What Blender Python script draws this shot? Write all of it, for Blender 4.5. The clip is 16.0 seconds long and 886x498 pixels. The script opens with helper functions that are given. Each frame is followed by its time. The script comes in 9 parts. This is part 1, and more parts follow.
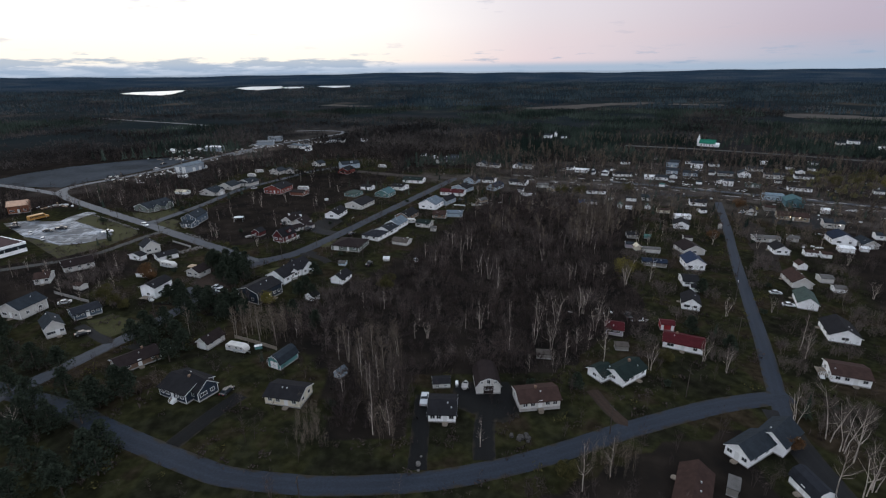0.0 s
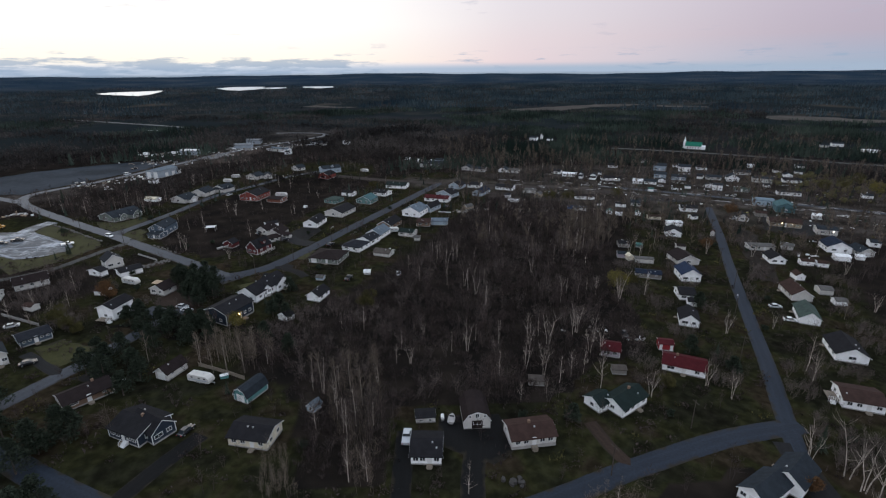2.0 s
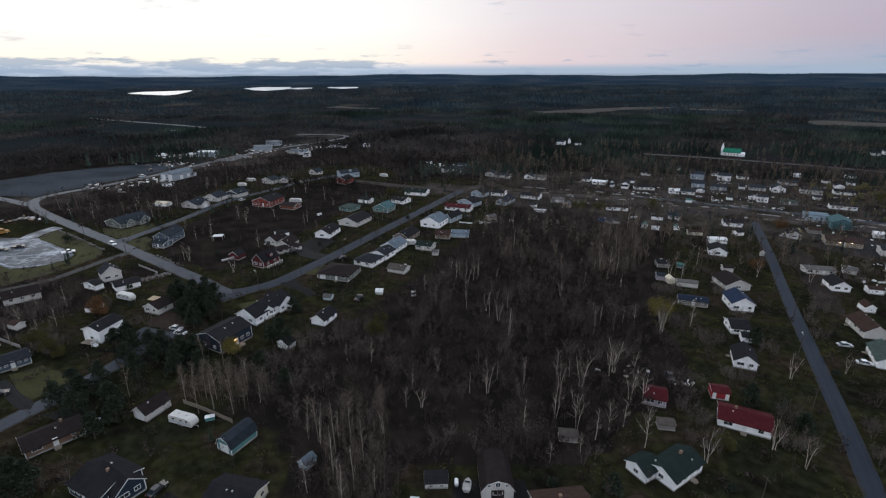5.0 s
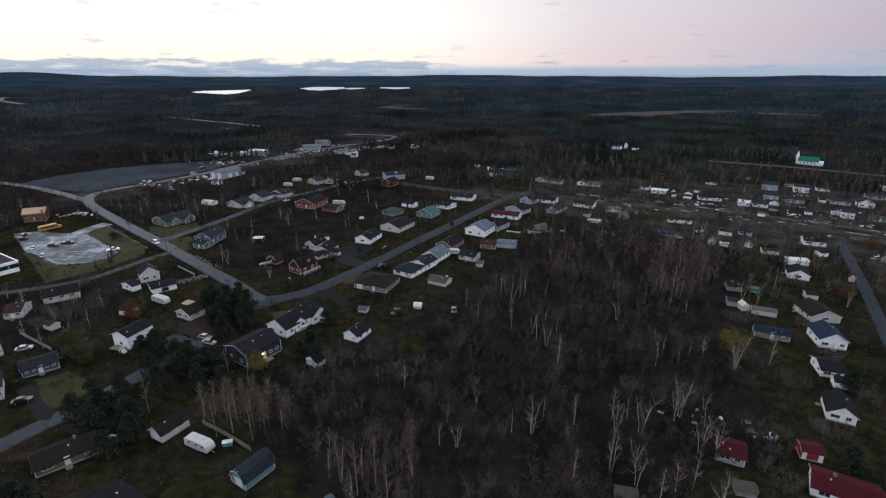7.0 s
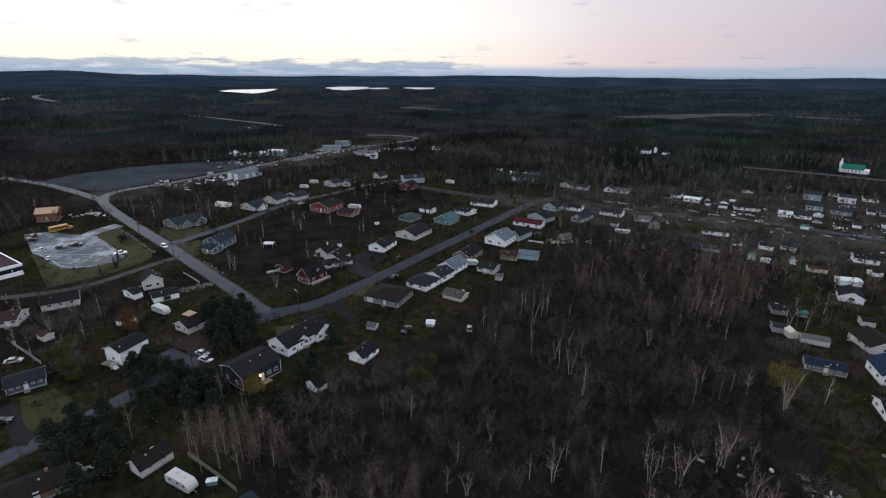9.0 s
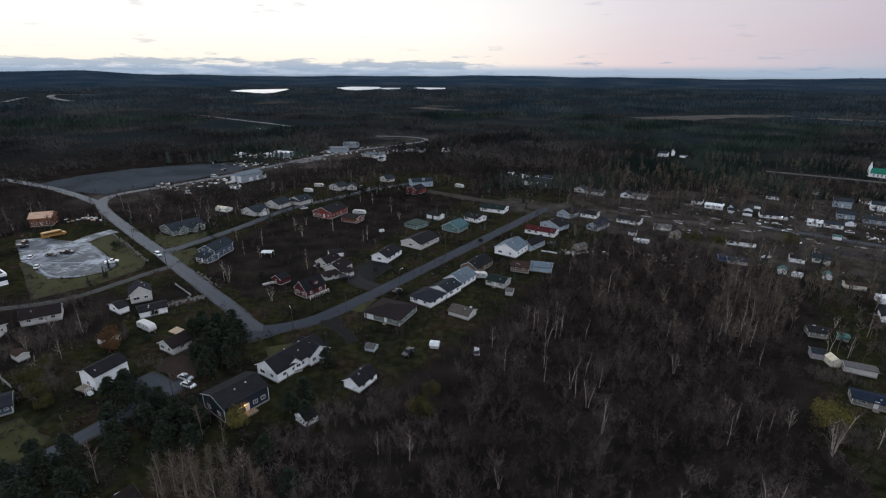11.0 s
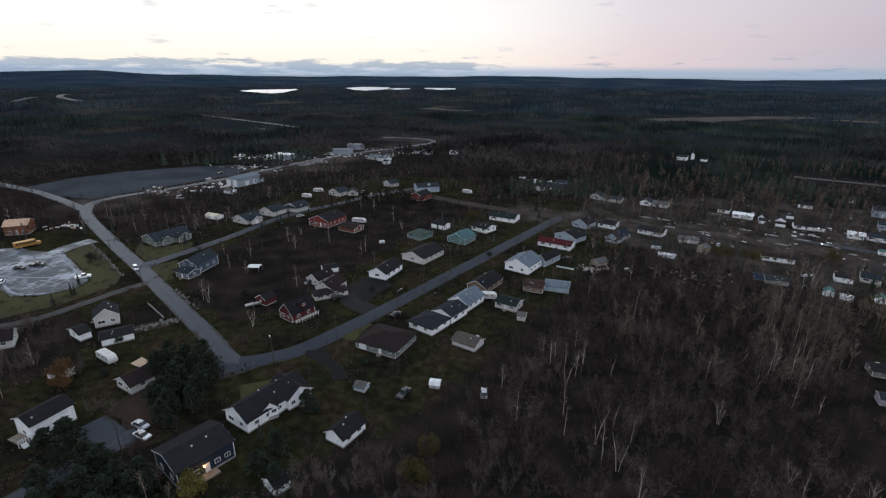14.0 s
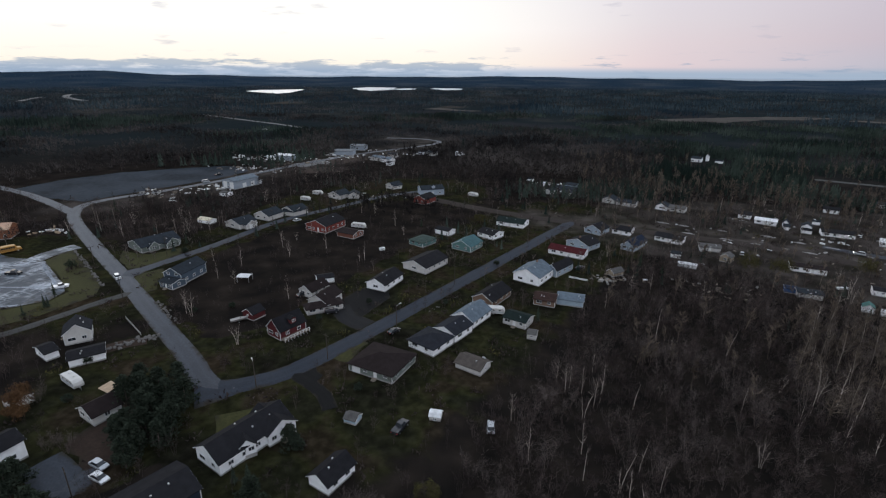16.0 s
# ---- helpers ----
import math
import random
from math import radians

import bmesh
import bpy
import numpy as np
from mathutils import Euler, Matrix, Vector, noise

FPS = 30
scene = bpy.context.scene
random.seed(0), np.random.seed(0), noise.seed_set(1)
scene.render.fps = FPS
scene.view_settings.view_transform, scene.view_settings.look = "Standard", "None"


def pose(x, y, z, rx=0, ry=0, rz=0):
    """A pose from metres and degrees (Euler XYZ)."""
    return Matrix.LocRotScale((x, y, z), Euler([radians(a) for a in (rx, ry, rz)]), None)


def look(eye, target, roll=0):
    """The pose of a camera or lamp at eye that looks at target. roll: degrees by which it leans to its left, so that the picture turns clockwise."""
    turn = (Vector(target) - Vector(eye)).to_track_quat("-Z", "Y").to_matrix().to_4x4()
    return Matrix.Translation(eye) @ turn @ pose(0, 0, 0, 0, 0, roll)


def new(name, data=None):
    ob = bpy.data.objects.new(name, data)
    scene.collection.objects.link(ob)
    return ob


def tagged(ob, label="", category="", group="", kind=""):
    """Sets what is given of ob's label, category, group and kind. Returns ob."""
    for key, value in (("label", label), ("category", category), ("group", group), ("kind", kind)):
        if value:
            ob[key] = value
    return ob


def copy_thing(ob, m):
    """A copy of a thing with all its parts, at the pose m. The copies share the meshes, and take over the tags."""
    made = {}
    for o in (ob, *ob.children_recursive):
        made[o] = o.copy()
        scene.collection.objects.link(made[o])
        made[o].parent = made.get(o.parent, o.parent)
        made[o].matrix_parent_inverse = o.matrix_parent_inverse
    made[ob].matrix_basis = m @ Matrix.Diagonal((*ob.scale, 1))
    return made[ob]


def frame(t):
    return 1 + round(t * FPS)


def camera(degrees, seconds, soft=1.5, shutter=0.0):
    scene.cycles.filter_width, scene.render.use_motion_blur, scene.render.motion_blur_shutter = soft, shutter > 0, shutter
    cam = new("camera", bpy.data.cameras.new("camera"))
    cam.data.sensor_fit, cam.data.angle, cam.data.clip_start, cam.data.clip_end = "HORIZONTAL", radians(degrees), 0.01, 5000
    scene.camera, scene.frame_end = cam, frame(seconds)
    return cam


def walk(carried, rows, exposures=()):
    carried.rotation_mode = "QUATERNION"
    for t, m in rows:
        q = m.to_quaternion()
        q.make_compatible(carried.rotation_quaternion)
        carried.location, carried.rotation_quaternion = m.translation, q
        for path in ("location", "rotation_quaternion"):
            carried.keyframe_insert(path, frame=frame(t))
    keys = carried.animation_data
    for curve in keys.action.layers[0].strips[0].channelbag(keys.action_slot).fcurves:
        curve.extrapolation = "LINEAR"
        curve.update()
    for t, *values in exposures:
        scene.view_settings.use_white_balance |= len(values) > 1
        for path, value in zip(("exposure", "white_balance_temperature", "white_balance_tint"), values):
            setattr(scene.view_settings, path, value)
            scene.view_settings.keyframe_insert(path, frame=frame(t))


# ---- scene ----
cam = camera(83.1, 16.0, soft=1.2)
PATH = [
    (0, (-1.449, -11.553, 84.381), (-1.431, -9.672, 83.701), -0.6),
    (0.5, (-1.174, -8.287, 84.659), (-1.124, -6.407, 83.978), -0.5),
    (1, (-1.158, -4.891, 84.627), (-1.091, -3.011, 83.947), -0.4),
    (1.5, (-0.915, -1.487, 84.895), (-0.842, 0.392, 84.216), -0.4),
    (2, (-0.653, 1.936, 84.918), (-0.577, 3.816, 84.24), -0.4),
    (2.5, (-0.407, 5.464, 84.962), (-0.329, 7.344, 84.283), -0.3),
    (3, (-0.022, 8.813, 84.933), (0.054, 10.694, 84.258), -0.3),
    (3.5, (0.191, 12.355, 84.878), (0.248, 14.237, 84.204), -0.3),
    (4, (0.64, 15.838, 85.155), (0.677, 17.72, 84.479), -0.3),
    (6.5, (1.076, 34.623, 84.237), (0.937, 36.502, 83.567), 0.0),
    (7, (1.129, 38.409, 84.19), (0.935, 40.283, 83.519), 0.0),
    (7.5, (1.19, 42.087, 83.983), (0.964, 43.958, 83.314), 0.1),
    (8, (1.147, 45.79, 83.825), (0.9, 47.659, 83.157), 0.2),
    (8.5, (1.288, 49.317, 83.932), (1.025, 51.183, 83.263), 0.2),
    (9, (1.4, 52.945, 83.972), (1.121, 54.809, 83.302), 0.3),
    (11.5, (0.408, 71.435, 83.84), (0.081, 73.291, 83.171), 0.3),
    (12, (0.02, 75.21, 83.582), (-0.312, 77.066, 82.915), 0.3),
    (12.5, (-0.229, 79.101, 83.558), (-0.569, 80.955, 82.889), 0.3),
    (13, (-0.771, 82.943, 83.253), (-1.116, 84.796, 82.585), 0.4),
    (13.5, (-1.116, 87.005, 82.841), (-1.466, 88.858, 82.173), 0.3),
    (14, (-1.618, 90.85, 82.412), (-1.974, 92.701, 81.744), 0.4),
    (14.5, (-2.006, 94.661, 82.142), (-2.369, 96.511, 81.474), 0.4),
    (15, (-2.565, 98.382, 81.623), (-2.934, 100.231, 80.956), 0.4),
    (15.5, (-3.08, 102.358, 81.23), (-3.455, 104.206, 80.562), 0.4),
    (16, (-3.698, 106.465, 80.44), (-4.078, 108.312, 79.774), 0.4),
]
walk(cam, [(t, look(eye, target, roll)) for t, eye, target, roll in PATH], [(0.0, 0.09), (4.0, 0.06), (8.0, 0.03), (16.0, 0.0)])
# ---- light ----
world = bpy.data.worlds.new("evening_sky")
scene.world = world
world.use_nodes = True
wn, wl = world.node_tree.nodes, world.node_tree.links
wn.clear()


def wnode(kind, **kw):
    n = wn.new(kind)
    for k, v in kw.items():
        if k == "op":
            n.operation = v
        else:
            n.inputs[k].default_value = v
    return n


def wmath(op, a, b=0.0, clamp=False):
    n = wn.new("ShaderNodeMath")
    n.operation = op
    n.use_clamp = clamp
    for i, s in enumerate((a, b)):
        if isinstance(s, (int, float)):
            n.inputs[i].default_value = s
        else:
            wl.new(s, n.inputs[i])
    return n.outputs[0]


def wramp(fac, stops):
    n = wn.new("ShaderNodeValToRGB")
    e = n.color_ramp.elements
    while len(e) < len(stops):
        e.new(0.5)
    for el, (p, c) in zip(e, stops):
        el.position, el.color = p, (*c, 1)
    wl.new(fac, n.inputs[0])
    return n.outputs[0]


def wmix(fac, a, b):
    n = wn.new("ShaderNodeMix")
    n.data_type = "RGBA"
    for sock, s in ((n.inputs[0], fac), (n.inputs[6], a), (n.inputs[7], b)):
        if isinstance(s, (int, float)):
            sock.default_value = s
        elif isinstance(s, tuple):
            sock.default_value = (*s, 1)
        else:
            wl.new(s, sock)
    return n.outputs[2]


SUNSET = radians(128)          # bearing of the afterglow, from +x towards +y
tc = wn.new("ShaderNodeTexCoord")
sep = wn.new("ShaderNodeSeparateXYZ")
wl.new(tc.outputs["Generated"], sep.inputs[0])
dx, dy, dz = sep.outputs
# 1 towards the afterglow, 0 away from it
glow = wmath("ADD", wmath("MULTIPLY", wmath("ADD", wmath("MULTIPLY", dx, math.cos(SUNSET)), wmath("MULTIPLY", dy, math.sin(SUNSET))), 0.5), 0.5, True)
high = wmath("MULTIPLY", dz, 4.0, True)      # 0 at the horizon, 1 at 14.5 degrees
west = wramp(high, [(0.0, (0.74, 0.80, 0.92)), (0.02, (0.88, 0.88, 0.92)), (0.055, (1.04, 0.96, 0.84)), (0.30, (1.10, 1.07, 1.02)), (1.0, (0.98, 1.0, 1.0))])
east = wramp(high, [(0.0, (0.34, 0.42, 0.54)), (0.07, (0.38, 0.43, 0.55)), (0.20, (0.46, 0.41, 0.50)), (0.5, (0.50, 0.44, 0.54)), (1.0, (1.12, 1.14, 1.24))])
middle = wramp(high, [(0.0, (0.45, 0.54, 0.66)), (0.020, (0.66, 0.62, 0.68)), (0.042, (0.84, 0.68, 0.69)), (0.34, (0.81, 0.75, 0.78)), (0.6, (0.79, 0.77, 0.83)), (1.0, (0.80, 0.82, 0.92))])
f1 = wn.new("ShaderNodeMapRange")
f1.interpolation_type = "SMOOTHSTEP"
f1.inputs[1].default_value, f1.inputs[2].default_value = 0.82, 0.97
wl.new(glow, f1.inputs[0])
f2 = wn.new("ShaderNodeMapRange")
f2.interpolation_type = "SMOOTHSTEP"
f2.inputs[1].default_value, f2.inputs[2].default_value = 0.56, 0.92
wl.new(glow, f2.inputs[0])
low_sky = wmix(f1.outputs[0], wmix(f2.outputs[0], east, middle), west)
# a flat cloud bank low over the horizon, under the glow, and a few loose wisps above it
mp = wn.new("ShaderNodeMapping")
mp.inputs["Scale"].default_value = (6.5, 6.5, 46.0)
wl.new(tc.outputs["Generated"], mp.inputs[0])
ns = wnode("ShaderNodeTexNoise", Scale=2.3, Detail=6.0, Roughness=0.6)
wl.new(mp.outputs[0], ns.inputs["Vector"])
fb = wn.new("ShaderNodeMapRange")
fb.interpolation_type = "SMOOTHSTEP"
fb.inputs[1].default_value, fb.inputs[2].default_value = 0.88, 0.965
wl.new(glow, fb.inputs[0])
band = wramp(dz, [(0.0, (0.44, 0.44, 0.44)), (0.006, (0.50, 0.50, 0.50)), (0.011, (0.52, 0.52, 0.52)), (0.016, (0.34, 0.34, 0.34)), (0.0235, (0.0, 0.0, 0.0)), (1.0, (0, 0, 0))])
bank = wramp(wmath("ADD", wmath("MULTIPLY", band, fb.outputs[0]), wmath("SUBTRACT", wmath("MULTIPLY", ns.outputs[0], 2.3), 0.64)), [(0.70, (0, 0, 0)), (1.0, (1, 1, 1))])
wisp_band = wramp(dz, [(0.02, (0, 0, 0)), (0.04, (1, 1, 1)), (0.16, (1, 1, 1)), (0.22, (0, 0, 0))])
mp2 = wn.new("ShaderNodeMapping")
mp2.inputs["Scale"].default_value = (6.0, 6.0, 34.0)
mp2.inputs["Location"].default_value = (3.3, 1.2, 0.4)
wl.new(tc.outputs["Generated"], mp2.inputs[0])
ns2 = wnode("ShaderNodeTexNoise", Scale=1.6, Detail=4.0, Roughness=0.5)
wl.new(mp2.outputs[0], ns2.inputs["Vector"])
wisp = wmath("MULTIPLY", wramp(ns2.outputs[0], [(0.645, (0, 0, 0)), (0.75, (1, 1, 1))]), wisp_band)
haze = wmix(wramp(dz, [(0.0, (0.75, 0.75, 0.75)), (0.0045, (0.5, 0.5, 0.5)), (0.010, (0.08, 0.08, 0.08)), (0.015, (0, 0, 0)), (1.0, (0, 0, 0))]), low_sky, (0.37, 0.46, 0.59))
under = wramp(dz, [(0.0, (1, 1, 1)), (0.024, (1, 1, 1)), (0.036, (0, 0, 0)), (1.0, (0, 0, 0))])
clouded = wmix(wmath("MULTIPLY", wisp, 0.6), wmix(wmath("MULTIPLY", wmath("MULTIPLY", bank, under), 0.75), haze, (0.30, 0.40, 0.54)), (0.46, 0.46, 0.56))
# the upper dome
sky = wn.new("ShaderNodeTexSky")
sky.sky_type = "NISHITA"
sky.sun_disc = False
sky.sun_elevation = radians(2.0)
sky.sun_rotation = radians(90) - SUNSET
dome = wmix(0.25, (1.04, 1.15, 1.36), wmix(1.0, (0, 0, 0), sky.outputs[0]))
f3 = wn.new("ShaderNodeMapRange")
f3.interpolation_type = "SMOOTHSTEP"
f3.inputs[1].default_value, f3.inputs[2].default_value = 0.18, 0.75
wl.new(dz, f3.inputs[0])
full_sky = wmix(f3.outputs[0], clouded, dome)
below = wn.new("ShaderNodeMapRange")
below.inputs[1].default_value, below.inputs[2].default_value = -0.02, -0.005
wl.new(dz, below.inputs[0])
bg = wnode("ShaderNodeBackground", Strength=1.0)
wl.new(wmix(below.outputs[0], (0.03, 0.035, 0.04), full_sky), bg.inputs[0])
wo = wn.new("ShaderNodeOutputWorld")
wl.new(bg.outputs[0], wo.inputs[0])

sun = new("afterglow_sun", bpy.data.lights.new("afterglow_sun", "SUN"))
sun.data.energy, sun.data.angle, sun.data.color = 0.35, radians(35), (1.0, 0.88, 0.76)
sun.matrix_world = look((math.cos(SUNSET) * 100, math.sin(SUNSET) * 100, 32), (0, 0, 0))

# ---- materials ----
def material(name, color, rough=0.8, vary=0.25, scale=0.6, fine=6.0, bump=0.0, metal=0.0, second=None, rows=0.0, gloss=None):
    """A surface with grain at two scales; rows: spacing in metres of level courses (siding, shingles)."""
    m = bpy.data.materials.new(name)
    m.use_nodes = True
    n, l = m.node_tree.nodes, m.node_tree.links
    b = n["Principled BSDF"]
    b.inputs["Roughness"].default_value, b.inputs["Metallic"].default_value = rough, metal
    b.inputs["Specular IOR Level"].default_value = gloss if gloss is not None else 0.5 if rough < 0.6 else 0.04
    tc = n.new("ShaderNodeTexCoord")
    big, small = n.new("ShaderNodeTexNoise"), n.new("ShaderNodeTexNoise")
    for t, s in ((big, scale), (small, fine)):
        t.inputs["Scale"].default_value, t.inputs["Detail"].default_value = s, 4.0
        l.new(tc.outputs["Object"], t.inputs["Vector"])
    add = n.new("ShaderNodeMath")
    add.operation = "MULTIPLY_ADD"
    add.inputs[1].default_value = 0.45
    l.new(small.outputs[0], add.inputs[0])
    l.new(big.outputs[0], add.inputs[2])
    info = n.new("ShaderNodeObjectInfo")
    shift = n.new("ShaderNodeMath")
    shift.operation = "MULTIPLY_ADD"
    shift.inputs[1].default_value = 0.12
    l.new(info.outputs["Random"], shift.inputs[0])
    l.new(add.outputs[0], shift.inputs[2])
    ramp = n.new("ShaderNodeValToRGB")
    e = ramp.color_ramp.elements
    dark = second or tuple(c * (1 - vary) for c in color)
    e[0].position, e[0].color = 0.52, (*dark, 1)
    e[1].position, e[1].color = 0.98, (*(min(0.9, c * (1 + vary * 0.5)) for c in color), 1)
    l.new(shift.outputs[0], ramp.inputs[0])
    l.new(ramp.outputs[0], b.inputs["Base Color"])
    if bump or rows:
        bm_ = n.new("ShaderNodeBump")
        bm_.inputs["Strength"].default_value = 0.5
        bm_.inputs["Distance"].default_value = max(bump, 0.012)
        h = small.outputs[0]
        if rows:
            sx = n.new("ShaderNodeSeparateXYZ")
            l.new(tc.outputs["Object"], sx.inputs[0])
            fr = n.new("ShaderNodeMath")
            fr.operation = "MULTIPLY"
            fr.inputs[1].default_value = 1.0 / rows
            l.new(sx.outputs[2], fr.inputs[0])
            saw = n.new("ShaderNodeMath")
            saw.operation = "FRACT"
            l.new(fr.outputs[0], saw.inputs[0])
            h = saw.outputs[0]
        l.new(h, bm_.inputs["Height"])
        l.new(bm_.outputs[0], b.inputs["Normal"])
    return m


def emitter(name, color, strength):
    m = bpy.data.materials.new(name)
    m.use_nodes = True
    b = m.node_tree.nodes["Principled BSDF"]
    b.inputs["Base Color"].default_value = (*color, 1)
    b.inputs["Emission Color"].default_value = (*color, 1)
    b.inputs["Emission Strength"].default_value = strength
    return m


WALLS = {
    "white": (0.81, 0.82, 0.83), "offwhite": (0.50, 0.49, 0.47), "cream": (0.60, 0.55, 0.44), "greige": (0.47, 0.46, 0.44),
    "tan": (0.30, 0.25, 0.19), "tanbrown": (0.17, 0.115, 0.085), "bluegrey": (0.29, 0.35, 0.41), "blueslate": (0.066, 0.090, 0.118),
    "navyslate": (0.024, 0.033, 0.047), "teal": (0.10, 0.185, 0.18), "tealgrey": (0.075, 0.135, 0.155), "tealdark": (0.09, 0.21, 0.21),
    "iceblue": (0.33, 0.42, 0.49), "red": (0.24, 0.03, 0.035), "barnred": (0.080, 0.022, 0.024), "brickred": (0.175, 0.048, 0.04),
    "brickbrown": (0.16, 0.07, 0.05), "greengrey": (0.15, 0.175, 0.16), "greywood": (0.19, 0.18, 0.165), "mauve": (0.30, 0.27, 0.31),
    "blue": (0.05, 0.10, 0.22), "darkslate": (0.08, 0.085, 0.10), "metalgrey": (0.27, 0.31, 0.35), "plywood": (0.22, 0.095, 0.055),
}
ROOFS = {
    "black": (0.0145, 0.0145, 0.0165), "brown": (0.036, 0.022, 0.019), "darkbrown": (0.018, 0.0135, 0.0135), "greybrown": (0.066, 0.057, 0.051),
    "slate": (0.021, 0.026, 0.032), "darkslate": (0.018, 0.020, 0.025), "bluegrey": (0.093, 0.118, 0.143), "navy": (0.013, 0.019, 0.033),
    "blue": (0.012, 0.021, 0.046), "greenblack": (0.012, 0.019, 0.018), "greengrey": (0.045, 0.063, 0.057), "red": (0.050, 0.0075, 0.010),
    "greywood": (0.085, 0.082, 0.080), "white": (0.600, 0.610, 0.620), "cream": (0.550, 0.500, 0.380), "teal": (0.050, 0.125, 0.115),
    "tealgrey": (0.050, 0.097, 0.105), "tealdark": (0.048, 0.120, 0.120), "iceblue": (0.104, 0.144, 0.176), "metalgrey": (0.143, 0.154, 0.165),
    "plywoodlight": (0.420, 0.280, 0.200), "mauve": (0.120, 0.108, 0.120), "maroon": (0.050, 0.031, 0.034),
}
WALL_WORDS = {"white": "white clapboard", "offwhite": "off-white board", "cream": "cream clapboard", "greige": "grey-beige clapboard", "tan": "tan clapboard",
              "tanbrown": "brown clapboard", "bluegrey": "blue-grey clapboard", "blueslate": "slate-blue clapboard", "navyslate": "dark blue clapboard",
              "teal": "teal clapboard", "tealgrey": "grey-teal metal", "tealdark": "dark teal board", "iceblue": "pale blue metal", "red": "dark red board",
              "barnred": "barn-red clapboard", "brickred": "brick-red clapboard", "brickbrown": "brown brick", "greengrey": "grey-green clapboard",
              "greywood": "weathered grey wood", "mauve": "grey-mauve board", "blue": "blue tarpaulin", "darkslate": "dark grey clapboard",
              "metalgrey": "grey sheet-metal", "plywood": "bare orange plywood"}
ROOF_WORDS = {"black": "black shingle", "brown": "brown shingle", "darkbrown": "dark brown shingle", "greybrown": "grey-brown shingle", "slate": "slate-grey shingle",
              "darkslate": "dark grey shingle", "bluegrey": "blue-grey shingle", "navy": "navy shingle", "blue": "blue metal", "greenblack": "green-black shingle",
              "greengrey": "grey-green shingle", "red": "red metal", "greywood": "grey weathered", "white": "white metal", "cream": "cream canvas",
              "teal": "teal metal", "tealgrey": "grey-teal metal", "tealdark": "teal metal", "iceblue": "pale blue metal", "metalgrey": "grey metal",
              "plywoodlight": "bare plywood", "mauve": "mauve shingle", "maroon": "maroon gravel"}
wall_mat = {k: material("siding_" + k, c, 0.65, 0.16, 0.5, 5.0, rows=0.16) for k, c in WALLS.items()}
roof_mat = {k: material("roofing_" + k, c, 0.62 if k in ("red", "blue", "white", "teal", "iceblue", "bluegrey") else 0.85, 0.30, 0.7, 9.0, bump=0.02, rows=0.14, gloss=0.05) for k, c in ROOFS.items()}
TRIM = material("white_trim_paint", (0.64, 0.65, 0.65), 0.5, 0.10)
CONCRETE = material("concrete", (0.30, 0.29, 0.28), 0.9, 0.3, 0.8, 8.0, bump=0.01)
GLASS = material("window_glass", (0.02, 0.025, 0.03), 0.06, 0.2)
WOOD = material("weathered_wood", (0.20, 0.17, 0.14), 0.85, 0.35, 1.5, 14.0, bump=0.01)
PLANK = material("new_plank", (0.36, 0.27, 0.19), 0.8, 0.25, 1.5, 14.0, bump=0.01)
POLE = material("pole_wood", (0.055, 0.046, 0.040), 0.9, 0.35, 1.0, 12.0, bump=0.01)
RUBBER = material("tyre_rubber", (0.02, 0.02, 0.02), 0.8, 0.2)
STEEL = material("galvanised_steel", (0.45, 0.46, 0.47), 0.4, 0.2, metal=0.8)
FROST = material("frost_and_grit", (0.21, 0.23, 0.26), 0.9, 0.5, 0.25, 2.0, second=(0.085, 0.095, 0.11))
YARD = material("dark_gravel_yard", (0.027, 0.033, 0.041), 0.95, 0.55, 0.035, 0.4, bump=0.05)
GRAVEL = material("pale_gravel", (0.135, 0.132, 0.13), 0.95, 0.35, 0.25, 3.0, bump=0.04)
FIELD = material("dry_field_grass", (0.057, 0.051, 0.046), 0.95, 0.35, 0.02, 0.3)
BALLAST = material("pale_ballast", (0.21, 0.20, 0.195), 0.95, 0.35, 0.6, 6.0, bump=0.03)
DARK_ROCK = material("dark_boulder", (0.055, 0.052, 0.050), 0.9, 0.3, 0.8, 5.0, bump=0.05)
ROCK = material("pale_rock", (0.125, 0.118, 0.112), 0.9, 0.3, 0.8, 5.0, bump=0.05)
BARK_W = material("birch_bark", (0.42, 0.37, 0.325), 0.85, 0.4, 1.2, 10.0, second=(0.15, 0.125, 0.11))
BARK_T = material("poplar_bark", (0.21, 0.183, 0.158), 0.9, 0.4, 1.2, 10.0, second=(0.08, 0.066, 0.056))
BARK_D = material("dark_bark", (0.075, 0.062, 0.055), 0.9, 0.4, 1.0, 8.0)
LAMP = emitter("warm_lamp_glow", (1.0, 0.66, 0.30), 40.0)
PORCH = emitter("warm_porch_glow", (1.0, 0.42, 0.08), 160.0)
LAMP_W = emitter("white_lamp_glow", (1.0, 0.95, 0.85), 18.0)
BUS = material("bus_yellow_paint", (0.36, 0.19, 0.045), 0.4, 0.1)
CAR_COLOURS = {"white": (0.72, 0.73, 0.74), "black": (0.018, 0.019, 0.022), "silver": (0.42, 0.44, 0.46), "red": (0.07, 0.012, 0.014), "blue": (0.03, 0.07, 0.16), "yellow": (0.45, 0.40, 0.10)}
car_mat = {k: material("car_paint_" + k, c, 0.25, 0.06) for k, c in CAR_COLOURS.items()}


